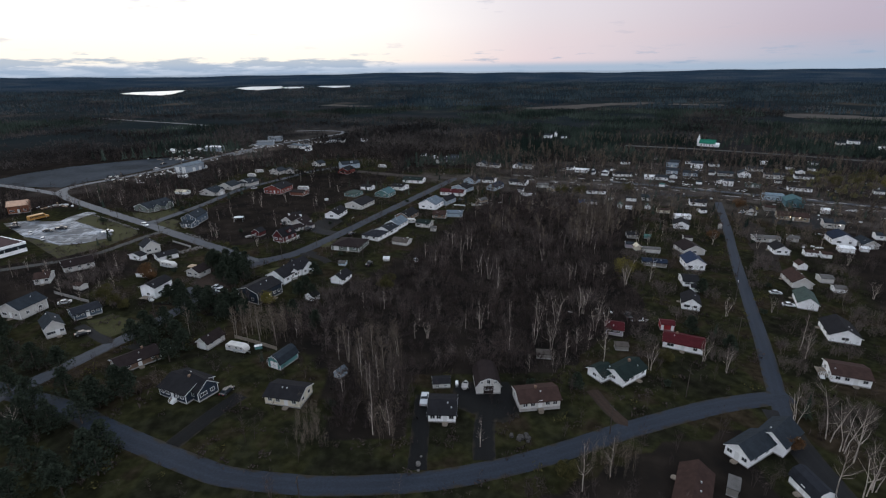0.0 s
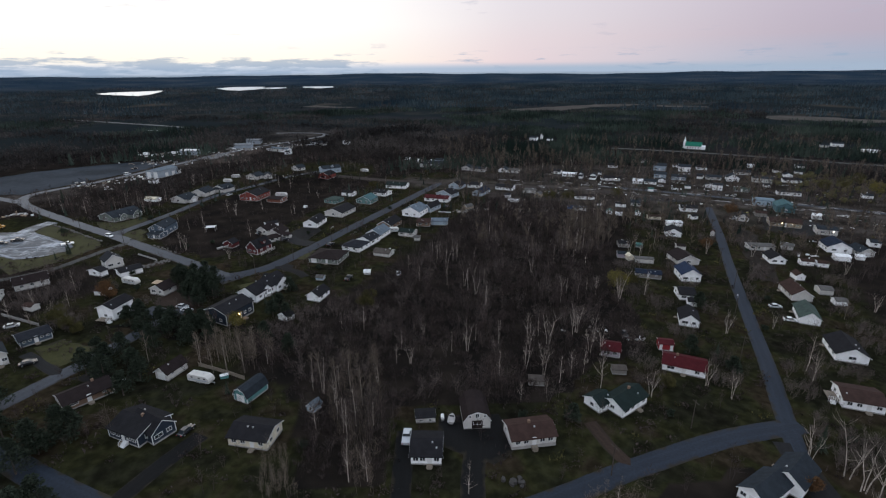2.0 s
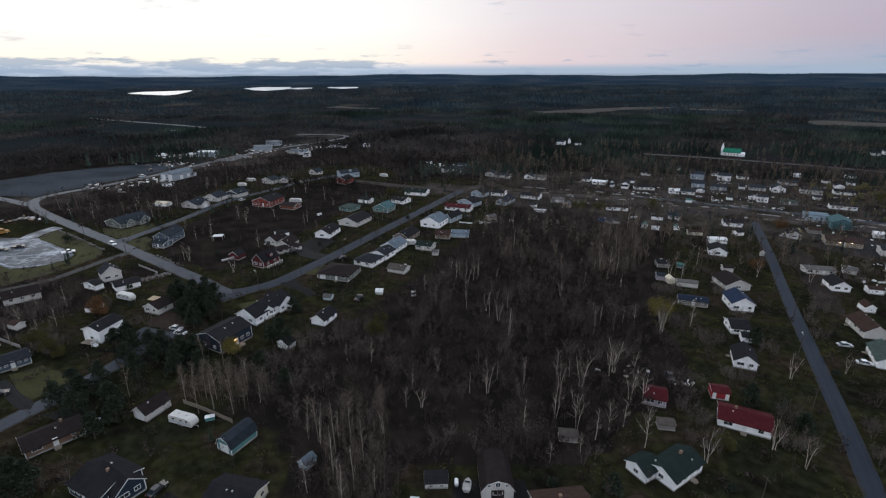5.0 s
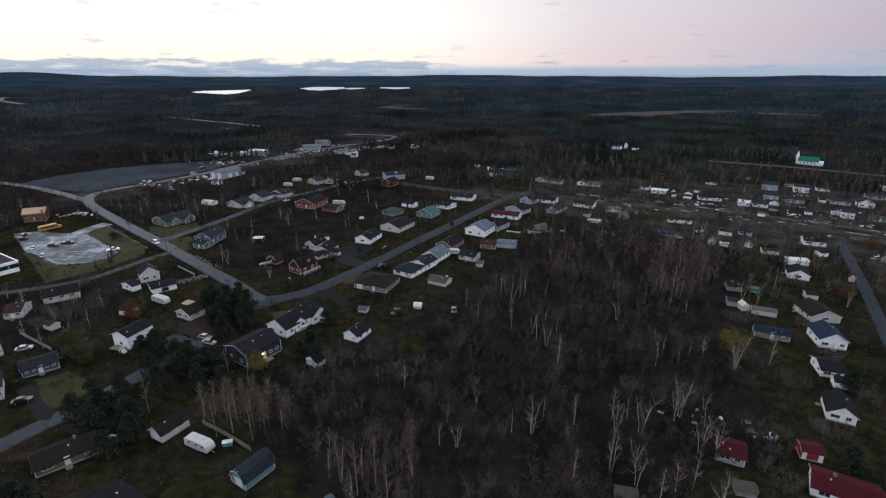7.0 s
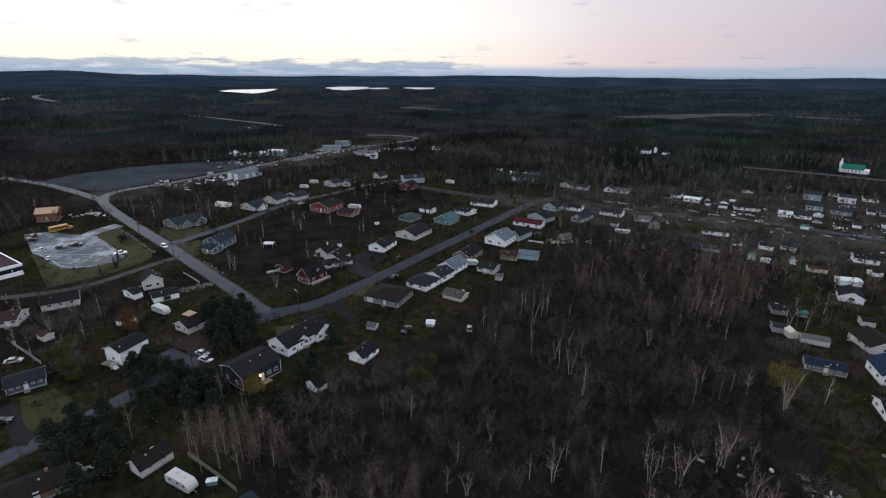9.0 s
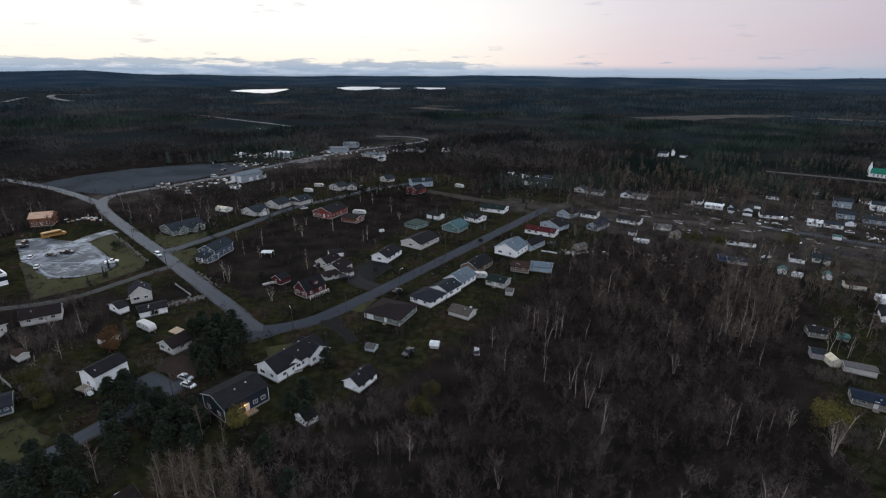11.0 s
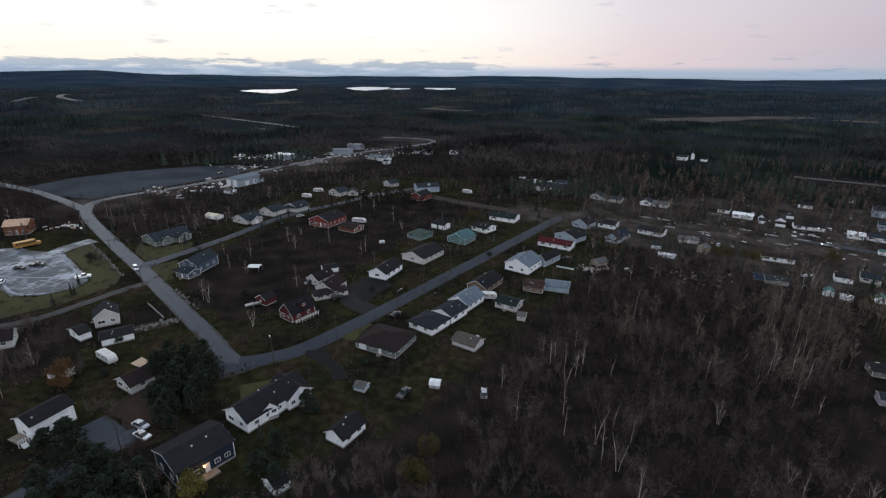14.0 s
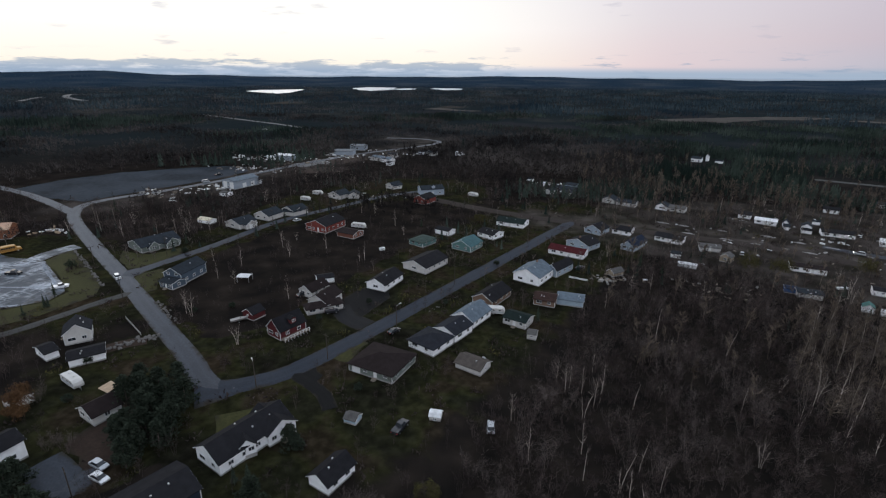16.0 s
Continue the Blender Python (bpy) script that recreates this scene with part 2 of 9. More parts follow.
def paving(name, dark, pale, rough, grain, streak=0.0):
    """Road surfaces: worn wheel tracks, patches and an uneven soil edge (mesh attribute edge); attribute pale blends to
    the pale colour, a painted sky sheen on the main road.
    """
    m = bpy.data.materials.new(name)
    m.use_nodes = True
    n, l = m.node_tree.nodes, m.node_tree.links
    b = n["Principled BSDF"]
    b.inputs["Roughness"].default_value, b.inputs["Specular IOR Level"].default_value = rough, 0.14
    tc = n.new("ShaderNodeTexCoord")

    def tex(scale, detail=5.0, stretch=None):
        t = n.new("ShaderNodeTexNoise")
        t.inputs["Scale"].default_value, t.inputs["Detail"].default_value = scale, detail
        v = tc.outputs["Object"]
        if stretch:
            mp_ = n.new("ShaderNodeMapping")
            mp_.inputs["Scale"].default_value = (stretch[0], stretch[1], 1.0)
            mp_.inputs["Rotation"].default_value = (0, 0, stretch[2])
            l.new(v, mp_.inputs[0])
            v = mp_.outputs[0]
        l.new(v, t.inputs["Vector"])
        return t.outputs[0]

    def calc(op, a, c=0.0, e=0.0, clamp=False):
        x = n.new("ShaderNodeMath")
        x.operation, x.use_clamp = op, clamp
        for k, s in enumerate((a, c, e)):
            if isinstance(s, (int, float)):
                x.inputs[k].default_value = s
            else:
                l.new(s, x.inputs[k])
        return x.outputs[0]

    def mix(f, a, c):
        x = n.new("ShaderNodeMix")
        x.data_type = "RGBA"
        for sock, s in ((x.inputs[0], f), (x.inputs[6], a), (x.inputs[7], c)):
            if isinstance(s, tuple):
                sock.default_value = (*s, 1)
            elif isinstance(s, (int, float)):
                sock.default_value = s
            else:
                l.new(s, sock)
        return x.outputs[2]

    def attr(k):
        a = n.new("ShaderNodeAttribute")
        a.attribute_name = k
        return a.outputs["Fac"]

    wear = calc("MULTIPLY_ADD", tex(0.10), 1.6, -0.3, True)
    fine = calc("MULTIPLY_ADD", tex(grain), 0.9, 0.55)
    base = mix(attr("pale"), mix(wear, tuple(c * 0.72 for c in dark), dark), mix(wear, tuple(c * 0.8 for c in pale), pale))
    track = calc("MULTIPLY", calc("SUBTRACT", 1.0, calc("MULTIPLY", calc("ABSOLUTE", calc("SUBTRACT", attr("edge"), 0.42)), 4.5), 0.0, True), 0.3)
    base = mix(track, base, mix(attr("pale"), tuple(c * 1.35 for c in dark), tuple(c * 1.2 for c in pale)))
    g = n.new("ShaderNodeVectorMath")
    g.operation = "SCALE"
    l.new(base, g.inputs[0])
    l.new(fine, g.inputs["Scale"])
    col = g.outputs[0]
    if streak:
        for st in ((0.10, 0.9, 0.65), (0.9, 0.12, 0.65), (0.3, 0.3, 0.0)):
            line = calc("SUBTRACT", 1.0, calc("MULTIPLY", calc("ABSOLUTE", calc("SUBTRACT", tex(0.42, 4.0, st), 0.5)), 22.0), 0.0, True)
            col = mix(calc("MULTIPLY", calc("MULTIPLY", line, streak), calc("MULTIPLY_ADD", tex(0.09, 3.0), 4.0, -1.6, True)), col, (0.36, 0.39, 0.43))
        blot = calc("MULTIPLY_ADD", tex(0.16, 8.0), 5.0, -2.75, True)
        col = mix(calc("MULTIPLY", blot, streak * 0.55), col, (0.24, 0.27, 0.31))
    soil = calc("MULTIPLY_ADD", calc("ADD", attr("edge"), calc("MULTIPLY", calc("SUBTRACT", tex(0.28, 8.0), 0.5), 1.3)), 3.4, -2.7, True)
    l.new(mix(soil, col, mix(tex(0.3), (0.010, 0.009, 0.006), (0.028, 0.023, 0.016))), b.inputs["Base Color"])
    bp = n.new("ShaderNodeBump")
    bp.inputs["Strength"].default_value, bp.inputs["Distance"].default_value = 0.4, 0.02
    l.new(tex(grain), bp.inputs["Height"])
    l.new(bp.outputs[0], b.inputs["Normal"])
    return m


ASPHALT = paving("worn_asphalt", (0.0165, 0.0225, 0.0335), (0.098, 0.104, 0.115), 0.75, 2.2)
LOT = paving("frosted_parking_asphalt", (0.050, 0.060, 0.074), (0.11, 0.12, 0.14), 0.6, 1.2, streak=0.8)
DEAD_GRASS = paving("dead_brown_grass", (0.016, 0.0115, 0.0085), (0.056, 0.037, 0.024), 0.95, 1.6)
DARK_COURT = paving("dark_wet_court", (0.0055, 0.0056, 0.006), (0.019, 0.019, 0.0205), 0.9, 2.6)
DARK_DRIVE = paving("dark_gravel_drive", (0.0125, 0.0128, 0.0138), (0.05, 0.052, 0.056), 0.9, 2.6)
GRASS = paving("olive_lawn_grass", (0.036, 0.036, 0.0125), (0.05, 0.045, 0.02), 0.95, 1.6)
TRACK = paving("worn_gravel_track", (0.052, 0.052, 0.050), (0.115, 0.113, 0.110), 0.95, 1.8)
RAIL = paving("rail_bed_soil", (0.027, 0.0205, 0.0175), (0.06, 0.05, 0.045), 0.95, 1.5)
DIRT = paving("red_brown_dirt", (0.031, 0.0205, 0.0155), (0.060, 0.046, 0.038), 0.95, 1.5)


def water_material():
    m = bpy.data.materials.new("lake_water")
    m.use_nodes = True
    n, l = m.node_tree.nodes, m.node_tree.links
    b = n["Principled BSDF"]
    # Pale base colour stands in for part of the sky's reflection.
    b.inputs["Base Color"].default_value = (0.30, 0.34, 0.39, 1)
    b.inputs["Roughness"].default_value = 0.04
    t = n.new("ShaderNodeTexNoise")
    t.inputs["Scale"].default_value = 0.01
    r = n.new("ShaderNodeMapRange")
    r.inputs[3].default_value, r.inputs[4].default_value = 0.2, 0.45
    l.new(t.outputs[0], r.inputs[0])
    l.new(r.outputs[0], b.inputs["Roughness"])
    return m


def twig_material(name, a, b_, rough=0.9, clump=0.045, spread=0.55, stands=1.0):
    """Twigs or leaves whose shade differs from piece to piece."""
    m = bpy.data.materials.new(name)
    m.use_nodes = True
    n, l = m.node_tree.nodes, m.node_tree.links
    b = n["Principled BSDF"]
    b.inputs["Roughness"].default_value = rough
    b.inputs["Specular IOR Level"].default_value = 0.0
    g = n.new("ShaderNodeNewGeometry")
    tc = n.new("ShaderNodeTexCoord")
    t = n.new("ShaderNodeTexNoise")
    t.inputs["Scale"].default_value, t.inputs["Detail"].default_value = clump, 4.0
    l.new(tc.outputs["Object"], t.inputs["Vector"])
    mx = n.new("ShaderNodeMath")
    mx.operation = "MULTIPLY_ADD"
    mx.inputs[1].default_value = spread
    l.new(g.outputs["Random Per Island"], mx.inputs[0])
    deep = n.new("ShaderNodeMath")
    deep.operation = "MULTIPLY_ADD"
    deep.inputs[1].default_value, deep.inputs[2].default_value = stands, 0.5 - 0.5 * stands
    l.new(t.outputs[0], deep.inputs[0])
    l.new(deep.outputs[0], mx.inputs[2])
    r = n.new("ShaderNodeValToRGB")
    e = r.color_ramp.elements
    e[0].position, e[0].color = 0.40, (*a, 1)
    e[1].position, e[1].color = 0.98, (*b_, 1)
    l.new(mx.outputs[0], r.inputs[0])
    l.new(r.outputs[0], b.inputs["Base Color"])
    return m


WATER = water_material()
TWIG = twig_material("bare_twigs", (0.0178, 0.0139, 0.0131), (0.086, 0.0665, 0.0610))
TWIG_FAR = twig_material("dark_bare_twigs", (0.0124, 0.0100, 0.0098), (0.0600, 0.0470, 0.0437))
TWIG_VILLAGE = twig_material("woodland_bare_twigs", (0.037, 0.0310, 0.0290), (0.150, 0.125, 0.115), clump=0.012, spread=0.4)
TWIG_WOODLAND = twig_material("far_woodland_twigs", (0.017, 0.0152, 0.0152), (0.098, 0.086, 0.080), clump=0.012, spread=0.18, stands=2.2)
# Twigs near the horizon are tinted blue-grey, distance haze put into the colour.
TWIG_HAZED = twig_material("hazed_bare_twigs", (0.018, 0.023, 0.029), (0.105, 0.101, 0.099), clump=0.006, spread=0.25, stands=2.2)
TWIG_GREY = twig_material("grey_bare_twigs", (0.0248, 0.0203, 0.0190), (0.122, 0.100, 0.091), clump=0.08)
TWIG_PALE = twig_material("pale_birch_twigs", (0.038, 0.0315, 0.028), (0.112, 0.094, 0.083))
TWIG_TAN = twig_material("tan_poplar_twigs", (0.046, 0.0375, 0.031), (0.142, 0.115, 0.092))
NEEDLE = twig_material("spruce_needles", (0.0135, 0.0182, 0.0140), (0.036, 0.045, 0.032))
# Needles get paler and bluer with distance: haze put into their colour.
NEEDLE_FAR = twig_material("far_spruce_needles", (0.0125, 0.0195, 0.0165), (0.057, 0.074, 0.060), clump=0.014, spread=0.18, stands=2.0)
NEEDLE_HAZED = twig_material("hazed_spruce_needles", (0.014, 0.026, 0.036), (0.058, 0.078, 0.086), clump=0.006, spread=0.25, stands=2.0)
LEAF_YELLOW = twig_material("yellow_leaves", (0.058, 0.053, 0.017), (0.155, 0.133, 0.042), clump=0.3)
LEAF_OLIVE = twig_material("olive_leaves", (0.024, 0.024, 0.011), (0.080, 0.072, 0.030), clump=0.3)
LEAF_MOSS = twig_material("moss_green_leaves", (0.060, 0.058, 0.030), (0.160, 0.146, 0.074), clump=0.3)
LEAF_RUST = twig_material("rust_leaves", (0.042, 0.025, 0.015), (0.130, 0.074, 0.038), clump=0.3)


def ground_material():
    """Lawn, brush floor and far woodland, told apart by the mesh's own attributes; far ridges get a painted haze tint.
    """
    m = bpy.data.materials.new("ground_cover")
    m.use_nodes = True
    n, l = m.node_tree.nodes, m.node_tree.links
    b = n["Principled BSDF"]
    b.inputs["Roughness"].default_value = 0.95
    b.inputs["Specular IOR Level"].default_value = 0.0
    tc = n.new("ShaderNodeTexCoord")

    def tex(scale, detail=5.0):
        t = n.new("ShaderNodeTexNoise")
        t.inputs["Scale"].default_value, t.inputs["Detail"].default_value = scale, detail
        l.new(tc.outputs["Object"], t.inputs["Vector"])
        return t.outputs[0]

    def ramp(f, stops):
        r = n.new("ShaderNodeValToRGB")
        e = r.color_ramp.elements
        while len(e) < len(stops):
            e.new(0.5)
        for el, (p, c) in zip(e, stops):
            el.position, el.color = p, (*c, 1)
        l.new(f, r.inputs[0])
        return r.outputs[0]

    def mix(f, a, c):
        x = n.new("ShaderNodeMix")
        x.data_type = "RGBA"
        l.new(f, x.inputs[0])
        l.new(a, x.inputs[6])
        l.new(c, x.inputs[7])
        return x.outputs[2]

    lawn = ramp(tex(0.06, 9.0), [(0.32, (0.0098, 0.0092, 0.0068)), (0.46, (0.0134, 0.0138, 0.0082)), (0.53, (0.0188, 0.0190, 0.0092)), (0.60, (0.0200, 0.0162, 0.0108)), (0.74, (0.031, 0.0232, 0.0160))])
    tuft = n.new("ShaderNodeVectorMath")
    tuft.operation = "SCALE"
    l.new(lawn, tuft.inputs[0])
    l.new(ramp(tex(0.45, 7.0), [(0.34, (0.62, 0.62, 0.62)), (0.50, (0.95, 0.95, 0.95)), (0.66, (1.4, 1.4, 1.4))]), tuft.inputs["Scale"])
    lawn = tuft.outputs[0]
    floor = ramp(tex(0.11, 9.0), [(0.35, (0.0088, 0.0079, 0.0074)), (0.55, (0.0150, 0.0124, 0.0108)), (0.75, (0.026, 0.0208, 0.0175))])
    bare = ramp(tex(0.07, 9.0), [(0.34, (0.018, 0.0165, 0.0135)), (0.48, (0.038, 0.0330, 0.029)), (0.66, (0.082, 0.071, 0.064))])
    wood = ramp(tex(0.006, 9.0), [(0.38, (0.021, 0.022, 0.024)), (0.48, (0.012, 0.0165, 0.018)), (0.56, (0.016, 0.020, 0.021)), (0.66, (0.040, 0.036, 0.032)), (0.78, (0.060, 0.051, 0.043))])
    grass_at, far_at, bare_at = n.new("ShaderNodeAttribute"), n.new("ShaderNodeAttribute"), n.new("ShaderNodeAttribute")
    bare_at.attribute_name = "bare"
    ridge_haze_at = n.new("ShaderNodeAttribute")
    ridge_haze_at.attribute_name = "ridge"
    # Blue tones here paint distance haze into the far ground.
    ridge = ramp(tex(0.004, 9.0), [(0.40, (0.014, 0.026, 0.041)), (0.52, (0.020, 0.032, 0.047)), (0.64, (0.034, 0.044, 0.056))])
    grass_at.attribute_name, far_at.attribute_name = "lawn", "woodland"
    edge = n.new("ShaderNodeMath")
    edge.operation = "MULTIPLY_ADD"
    edge.inputs[1].default_value = 0.9
    edge.inputs[2].default_value = -0.45
    l.new(tex(0.09, 6.0), edge.inputs[0])
    su = n.new("ShaderNodeMath")
    su.operation = "ADD"
    su.use_clamp = True
    l.new(grass_at.outputs["Fac"], su.inputs[0])
    l.new(edge.outputs[0], su.inputs[1])
    col = mix(far_at.outputs["Fac"], mix(ramp(su.outputs[0], [(0.40, (0, 0, 0)), (0.60, (1, 1, 1))]), floor, lawn), wood)
    col = mix(ridge_haze_at.outputs["Fac"], mix(bare_at.outputs["Fac"], col, bare), ridge)
    l.new(col, b.inputs["Base Color"])
    bp = n.new("ShaderNodeBump")
    bp.inputs["Strength"].default_value, bp.inputs["Distance"].default_value = 0.6, 0.25
    l.new(tex(1.2, 6.0), bp.inputs["Height"])
    l.new(bp.outputs[0], b.inputs["Normal"])
    return m


GROUND = ground_material()

# ---- mesh helpers ----
class Acc:
    """Collects corners and faces of one mesh."""
    def __init__(self):
        self.v, self.f = [], []

    def poly(self, pts):
        i = len(self.v)
        self.v += [tuple(p) for p in pts]
        self.f.append(tuple(range(i, i + len(pts))))

    def box(self, x0, x1, y0, y1, z0, z1):
        i = len(self.v)
        self.v += [(x0, y0, z0), (x1, y0, z0), (x1, y1, z0), (x0, y1, z0), (x0, y0, z1), (x1, y0, z1), (x1, y1, z1), (x0, y1, z1)]
        self.f += [tuple(i + k for k in q) for q in ((0, 3, 2, 1), (4, 5, 6, 7), (0, 1, 5, 4), (1, 2, 6, 5), (2, 3, 7, 6), (3, 0, 4, 7))]
        return self

    def prism_x(self, prof, x0, x1):
        """A (y, z) outline drawn out along x."""
        i, n = len(self.v), len(prof)
        self.v += [(x0, y, z) for y, z in prof] + [(x1, y, z) for y, z in prof]
        self.f.append(tuple(range(i + n - 1, i - 1, -1)))
        self.f.append(tuple(range(i + n, i + 2 * n)))
        self.f += [(i + k, i + (k + 1) % n, i + n + (k + 1) % n, i + n + k) for k in range(n)]
        return self

    def tube(self, pts, radii, sides=6, cap=True):
        rings = []
        for k, (p, r) in enumerate(zip(pts, radii)):
            a, b = Vector(pts[max(0, k - 1)]), Vector(pts[min(len(pts) - 1, k + 1)])
            d = (b - a).normalized()
            u = d.orthogonal().normalized()
            w = d.cross(u)
            i = len(self.v)
            self.v += [tuple(Vector(p) + (u * math.cos(6.2832 * s / sides) + w * math.sin(6.2832 * s / sides)) * r) for s in range(sides)]
            rings.append(i)
        for a, b in zip(rings, rings[1:]):
            self.f += [(a + s, a + (s + 1) % sides, b + (s + 1) % sides, b + s) for s in range(sides)]
        if cap:
            self.f.append(tuple(range(rings[-1], rings[-1] + sides)))
            self.f.append(tuple(range(rings[0] + sides - 1, rings[0] - 1, -1)))
        return self

    def mesh(self, name, mat):
        me = bpy.data.meshes.new(name)
        me.from_pydata(self.v, [], self.f)
        bm = bmesh.new()
        bm.from_mesh(me)
        bmesh.ops.recalc_face_normals(bm, faces=bm.faces)
        bm.to_mesh(me)
        bm.free()
        me.materials.append(mat)
        return me


def part(name, mesh, parent, label="", at=None):
    ob = new(name, mesh)
    ob.parent = parent
    if at is not None:
        ob.matrix_basis = at
    return tagged(ob, label)


def thing(name, m, label, category, group=""):
    ob = new(name)
    ob.empty_display_size = 0.5
    ob.matrix_basis = m
    return tagged(ob, label, category, group)


def tri_mesh(name, verts, tris, mat):
    """A mesh from arrays of corners and triangles."""
    me = bpy.data.meshes.new(name)
    verts, tris = np.asarray(verts, np.float32), np.asarray(tris, np.int32)
    me.vertices.add(len(verts))
    me.vertices.foreach_set("co", verts.ravel())
    me.loops.add(tris.size)
    me.loops.foreach_set("vertex_index", tris.ravel())
    me.polygons.add(len(tris))
    me.polygons.foreach_set("loop_start", np.arange(0, tris.size, 3, dtype=np.int32))
    me.polygons.foreach_set("loop_total", np.full(len(tris), 3, np.int32))
    me.update(calc_edges=True)
    me.materials.append(mat)
    return me


# ---- ground ----
def ease(a, b, x):
    u = np.clip((x - a) / (b - a), 0, 1)
    return u * u * (3 - 2 * u)


def ground_z(x, y):
    """Height of the ground: the village leans gently down to +x, far ridges close the horizon."""
    x, y = np.asarray(x, float), np.asarray(y, float)
    r = np.hypot(x, y - 50)
    z = -0.0185 * np.clip(x, -420, 420) * (1 - ease(500, 1300, r))
    az = np.arctan2(-x, y - 50)
    ridge = 44 + 5 * np.sin(az * 9 + 1) + 3 * np.sin(az * 23) + 2 * np.sin(az * 51 + 2) + 24 * np.exp(-((az - 0.775) / 0.055) ** 2) + 14 * ease(0.62, 0.9, az) + 8 * ease(-0.3, -0.7, az)
    z = z + ridge * ease(2900, 4600, r) - 300 * ease(4700, 5200, r)
    return z


def gz(x, y):
    return float(ground_z(x, y))


def spaced(lo, hi, fine_lo, fine_hi, step, grow=1.12):
    mid = list(np.arange(fine_lo, fine_hi + 0.1, step))
    s, up = step, []
    p = mid[-1]
    while p < hi:
        s = min(s * grow, 110)
        p += s
        up.append(p)
    s, down = step, []
    p = mid[0]
    while p > lo:
        s = min(s * grow, 110)
        p -= s
        down.append(p)
    return np.array(down[::-1] + mid + up)


STREETS = {}


def smooth_line(pts, step=4.0):
    """A road's middle line, rounded through its corners, as points about step apart."""
    pts = [np.array(p, float) for p in pts]
    ext = [2 * pts[0] - pts[1]] + pts + [2 * pts[-1] - pts[-2]]
    line = []
    for a, b, c, d in zip(ext, ext[1:], ext[2:], ext[3:]):
        n = max(2, int(np.linalg.norm(c - b) / step))
        for k in range(n):
            t = k / n
            line.append(0.5 * (2 * b + (c - a) * t + (2 * a - 5 * b + 4 * c - d) * t * t + (3 * b - a - 3 * c + d) * t ** 3))
    line.append(pts[-1])
    return np.array(line)


def line_distance(x, y, line):
    """Distance of many points from a line of many points."""
    best = np.full(x.shape, 1e9)
    for p, q in zip(line[:-1], line[1:]):
        d = q - p
        t = np.clip(((x - p[0]) * d[0] + (y - p[1]) * d[1]) / max(1e-9, d @ d), 0, 1)
        best = np.minimum(best, np.hypot(x - p[0] - t * d[0], y - p[1] - t * d[1]))
    return best


def inside(x, y, poly):
    c = np.zeros(x.shape, bool)
    for (x0, y0), (x1, y1) in zip(poly, poly[1:] + poly[:1]):
        hit = ((y0 > y) != (y1 > y)) & (x < (x1 - x0) * (y - y0) / ((y1 - y0) or 1e-9) + x0)
        c ^= hit
    return c


def road(name, pts, width, mat, label, lift=0.06, rough_edge=0.09, pale=(0.0, 0.0), over=40.0, flare=0.0):
    """A street with soil shoulders; pale: share of the paler colour at its start and after `over` metres; flare: extra
    width at the start.
    """
    line = smooth_line(pts)
    STREETS[name] = (line, width)
    n = len(line)
    tang = np.gradient(line, axis=0)
    tang /= np.linalg.norm(tang, axis=1)[:, None] + 1e-9
    side = np.stack([-tang[:, 1], tang[:, 0]], 1)
    run = np.concatenate([[0], np.cumsum(np.linalg.norm(np.diff(line, axis=0), axis=1))])
    # share of the pale colour along the street; carries the main road's painted sheen
    worn = pale[0] + (pale[1] - pale[0]) * ease(0, over, run)
    wide = width + flare * (1 - ease(0, 12, run))
    rng = np.random.RandomState(len(name) + n)
    a = Acc()
    edge, paleness = [], []
    spans = (-1.36, -0.9, -0.45, 0, 0.45, 0.9, 1.36)
    for s in spans:
        j = np.convolve(rng.normal(0, rough_edge * 2, n + 4), np.ones(5) / 5, "valid") if abs(s) > 1 else 0
        p = line + side * (wide / 2 * s + j)[:, None]
        z = ground_z(p[:, 0], p[:, 1]) + lift + (0.07 if s == 0 else 0.05 if abs(s) < 0.5 else 0.02 if abs(s) < 1 else -0.045)
        a.v += [tuple(q) for q in np.column_stack([p, z])]
        edge += [abs(s) / 1.36] * n
        paleness += list(worn)
    for k in range(len(spans) - 1):
        for i in range(n - 1):
            a.f.append((k * n + i, k * n + i + 1, (k + 1) * n + i + 1, (k + 1) * n + i))
    me = a.mesh(name, mat)
    me.attributes.new("edge", "FLOAT", "POINT").data.foreach_set("value", np.array(edge, np.float32))
    me.attributes.new("pale", "FLOAT", "POINT").data.foreach_set("value", np.array(paleness, np.float32))
    return tagged(new(name, me), label, "road", kind="structure")


def patch(name, pts, mat, label, lift=0.05, category="ground patch", wob=1.0):
    """A flat area with a ragged outline that lies on the ground."""
    pts = [np.array(p, float) for p in pts]
    rng = np.random.RandomState(int(abs(pts[0][0]) * 7) % 1000)
    ring = []
    for p, q in zip(pts, pts[1:] + pts[:1]):
        n = max(2, int(np.linalg.norm(q - p) / (3 if wob < 10 else 22)))
        for k in range(n):
            ring.append(p + (q - p) * k / n + rng.normal(0, wob * 0.3, 2))
    a = Acc()
    c = np.mean(ring, axis=0)
    a.v = [(p[0], p[1], gz(*p) + lift) for p in ring] + [(p[0] * 0.5 + c[0] * 0.5, p[1] * 0.5 + c[1] * 0.5, gz(*((p + c) / 2)) + lift) for p in ring] + [(c[0], c[1], gz(*c) + lift)]
    n = len(ring)
    for i in range(n):
        j = (i + 1) % n
        a.f += [(i, j, n + j, n + i), (n + i, n + j, 2 * n)]
    me = a.mesh(name, mat)
    me.attributes.new("edge", "FLOAT", "POINT").data.foreach_set("value", np.array([0.95] * n + [0.3] * n + [0.0], np.float32))
    return tagged(new(name, me), label, category, kind="structure")


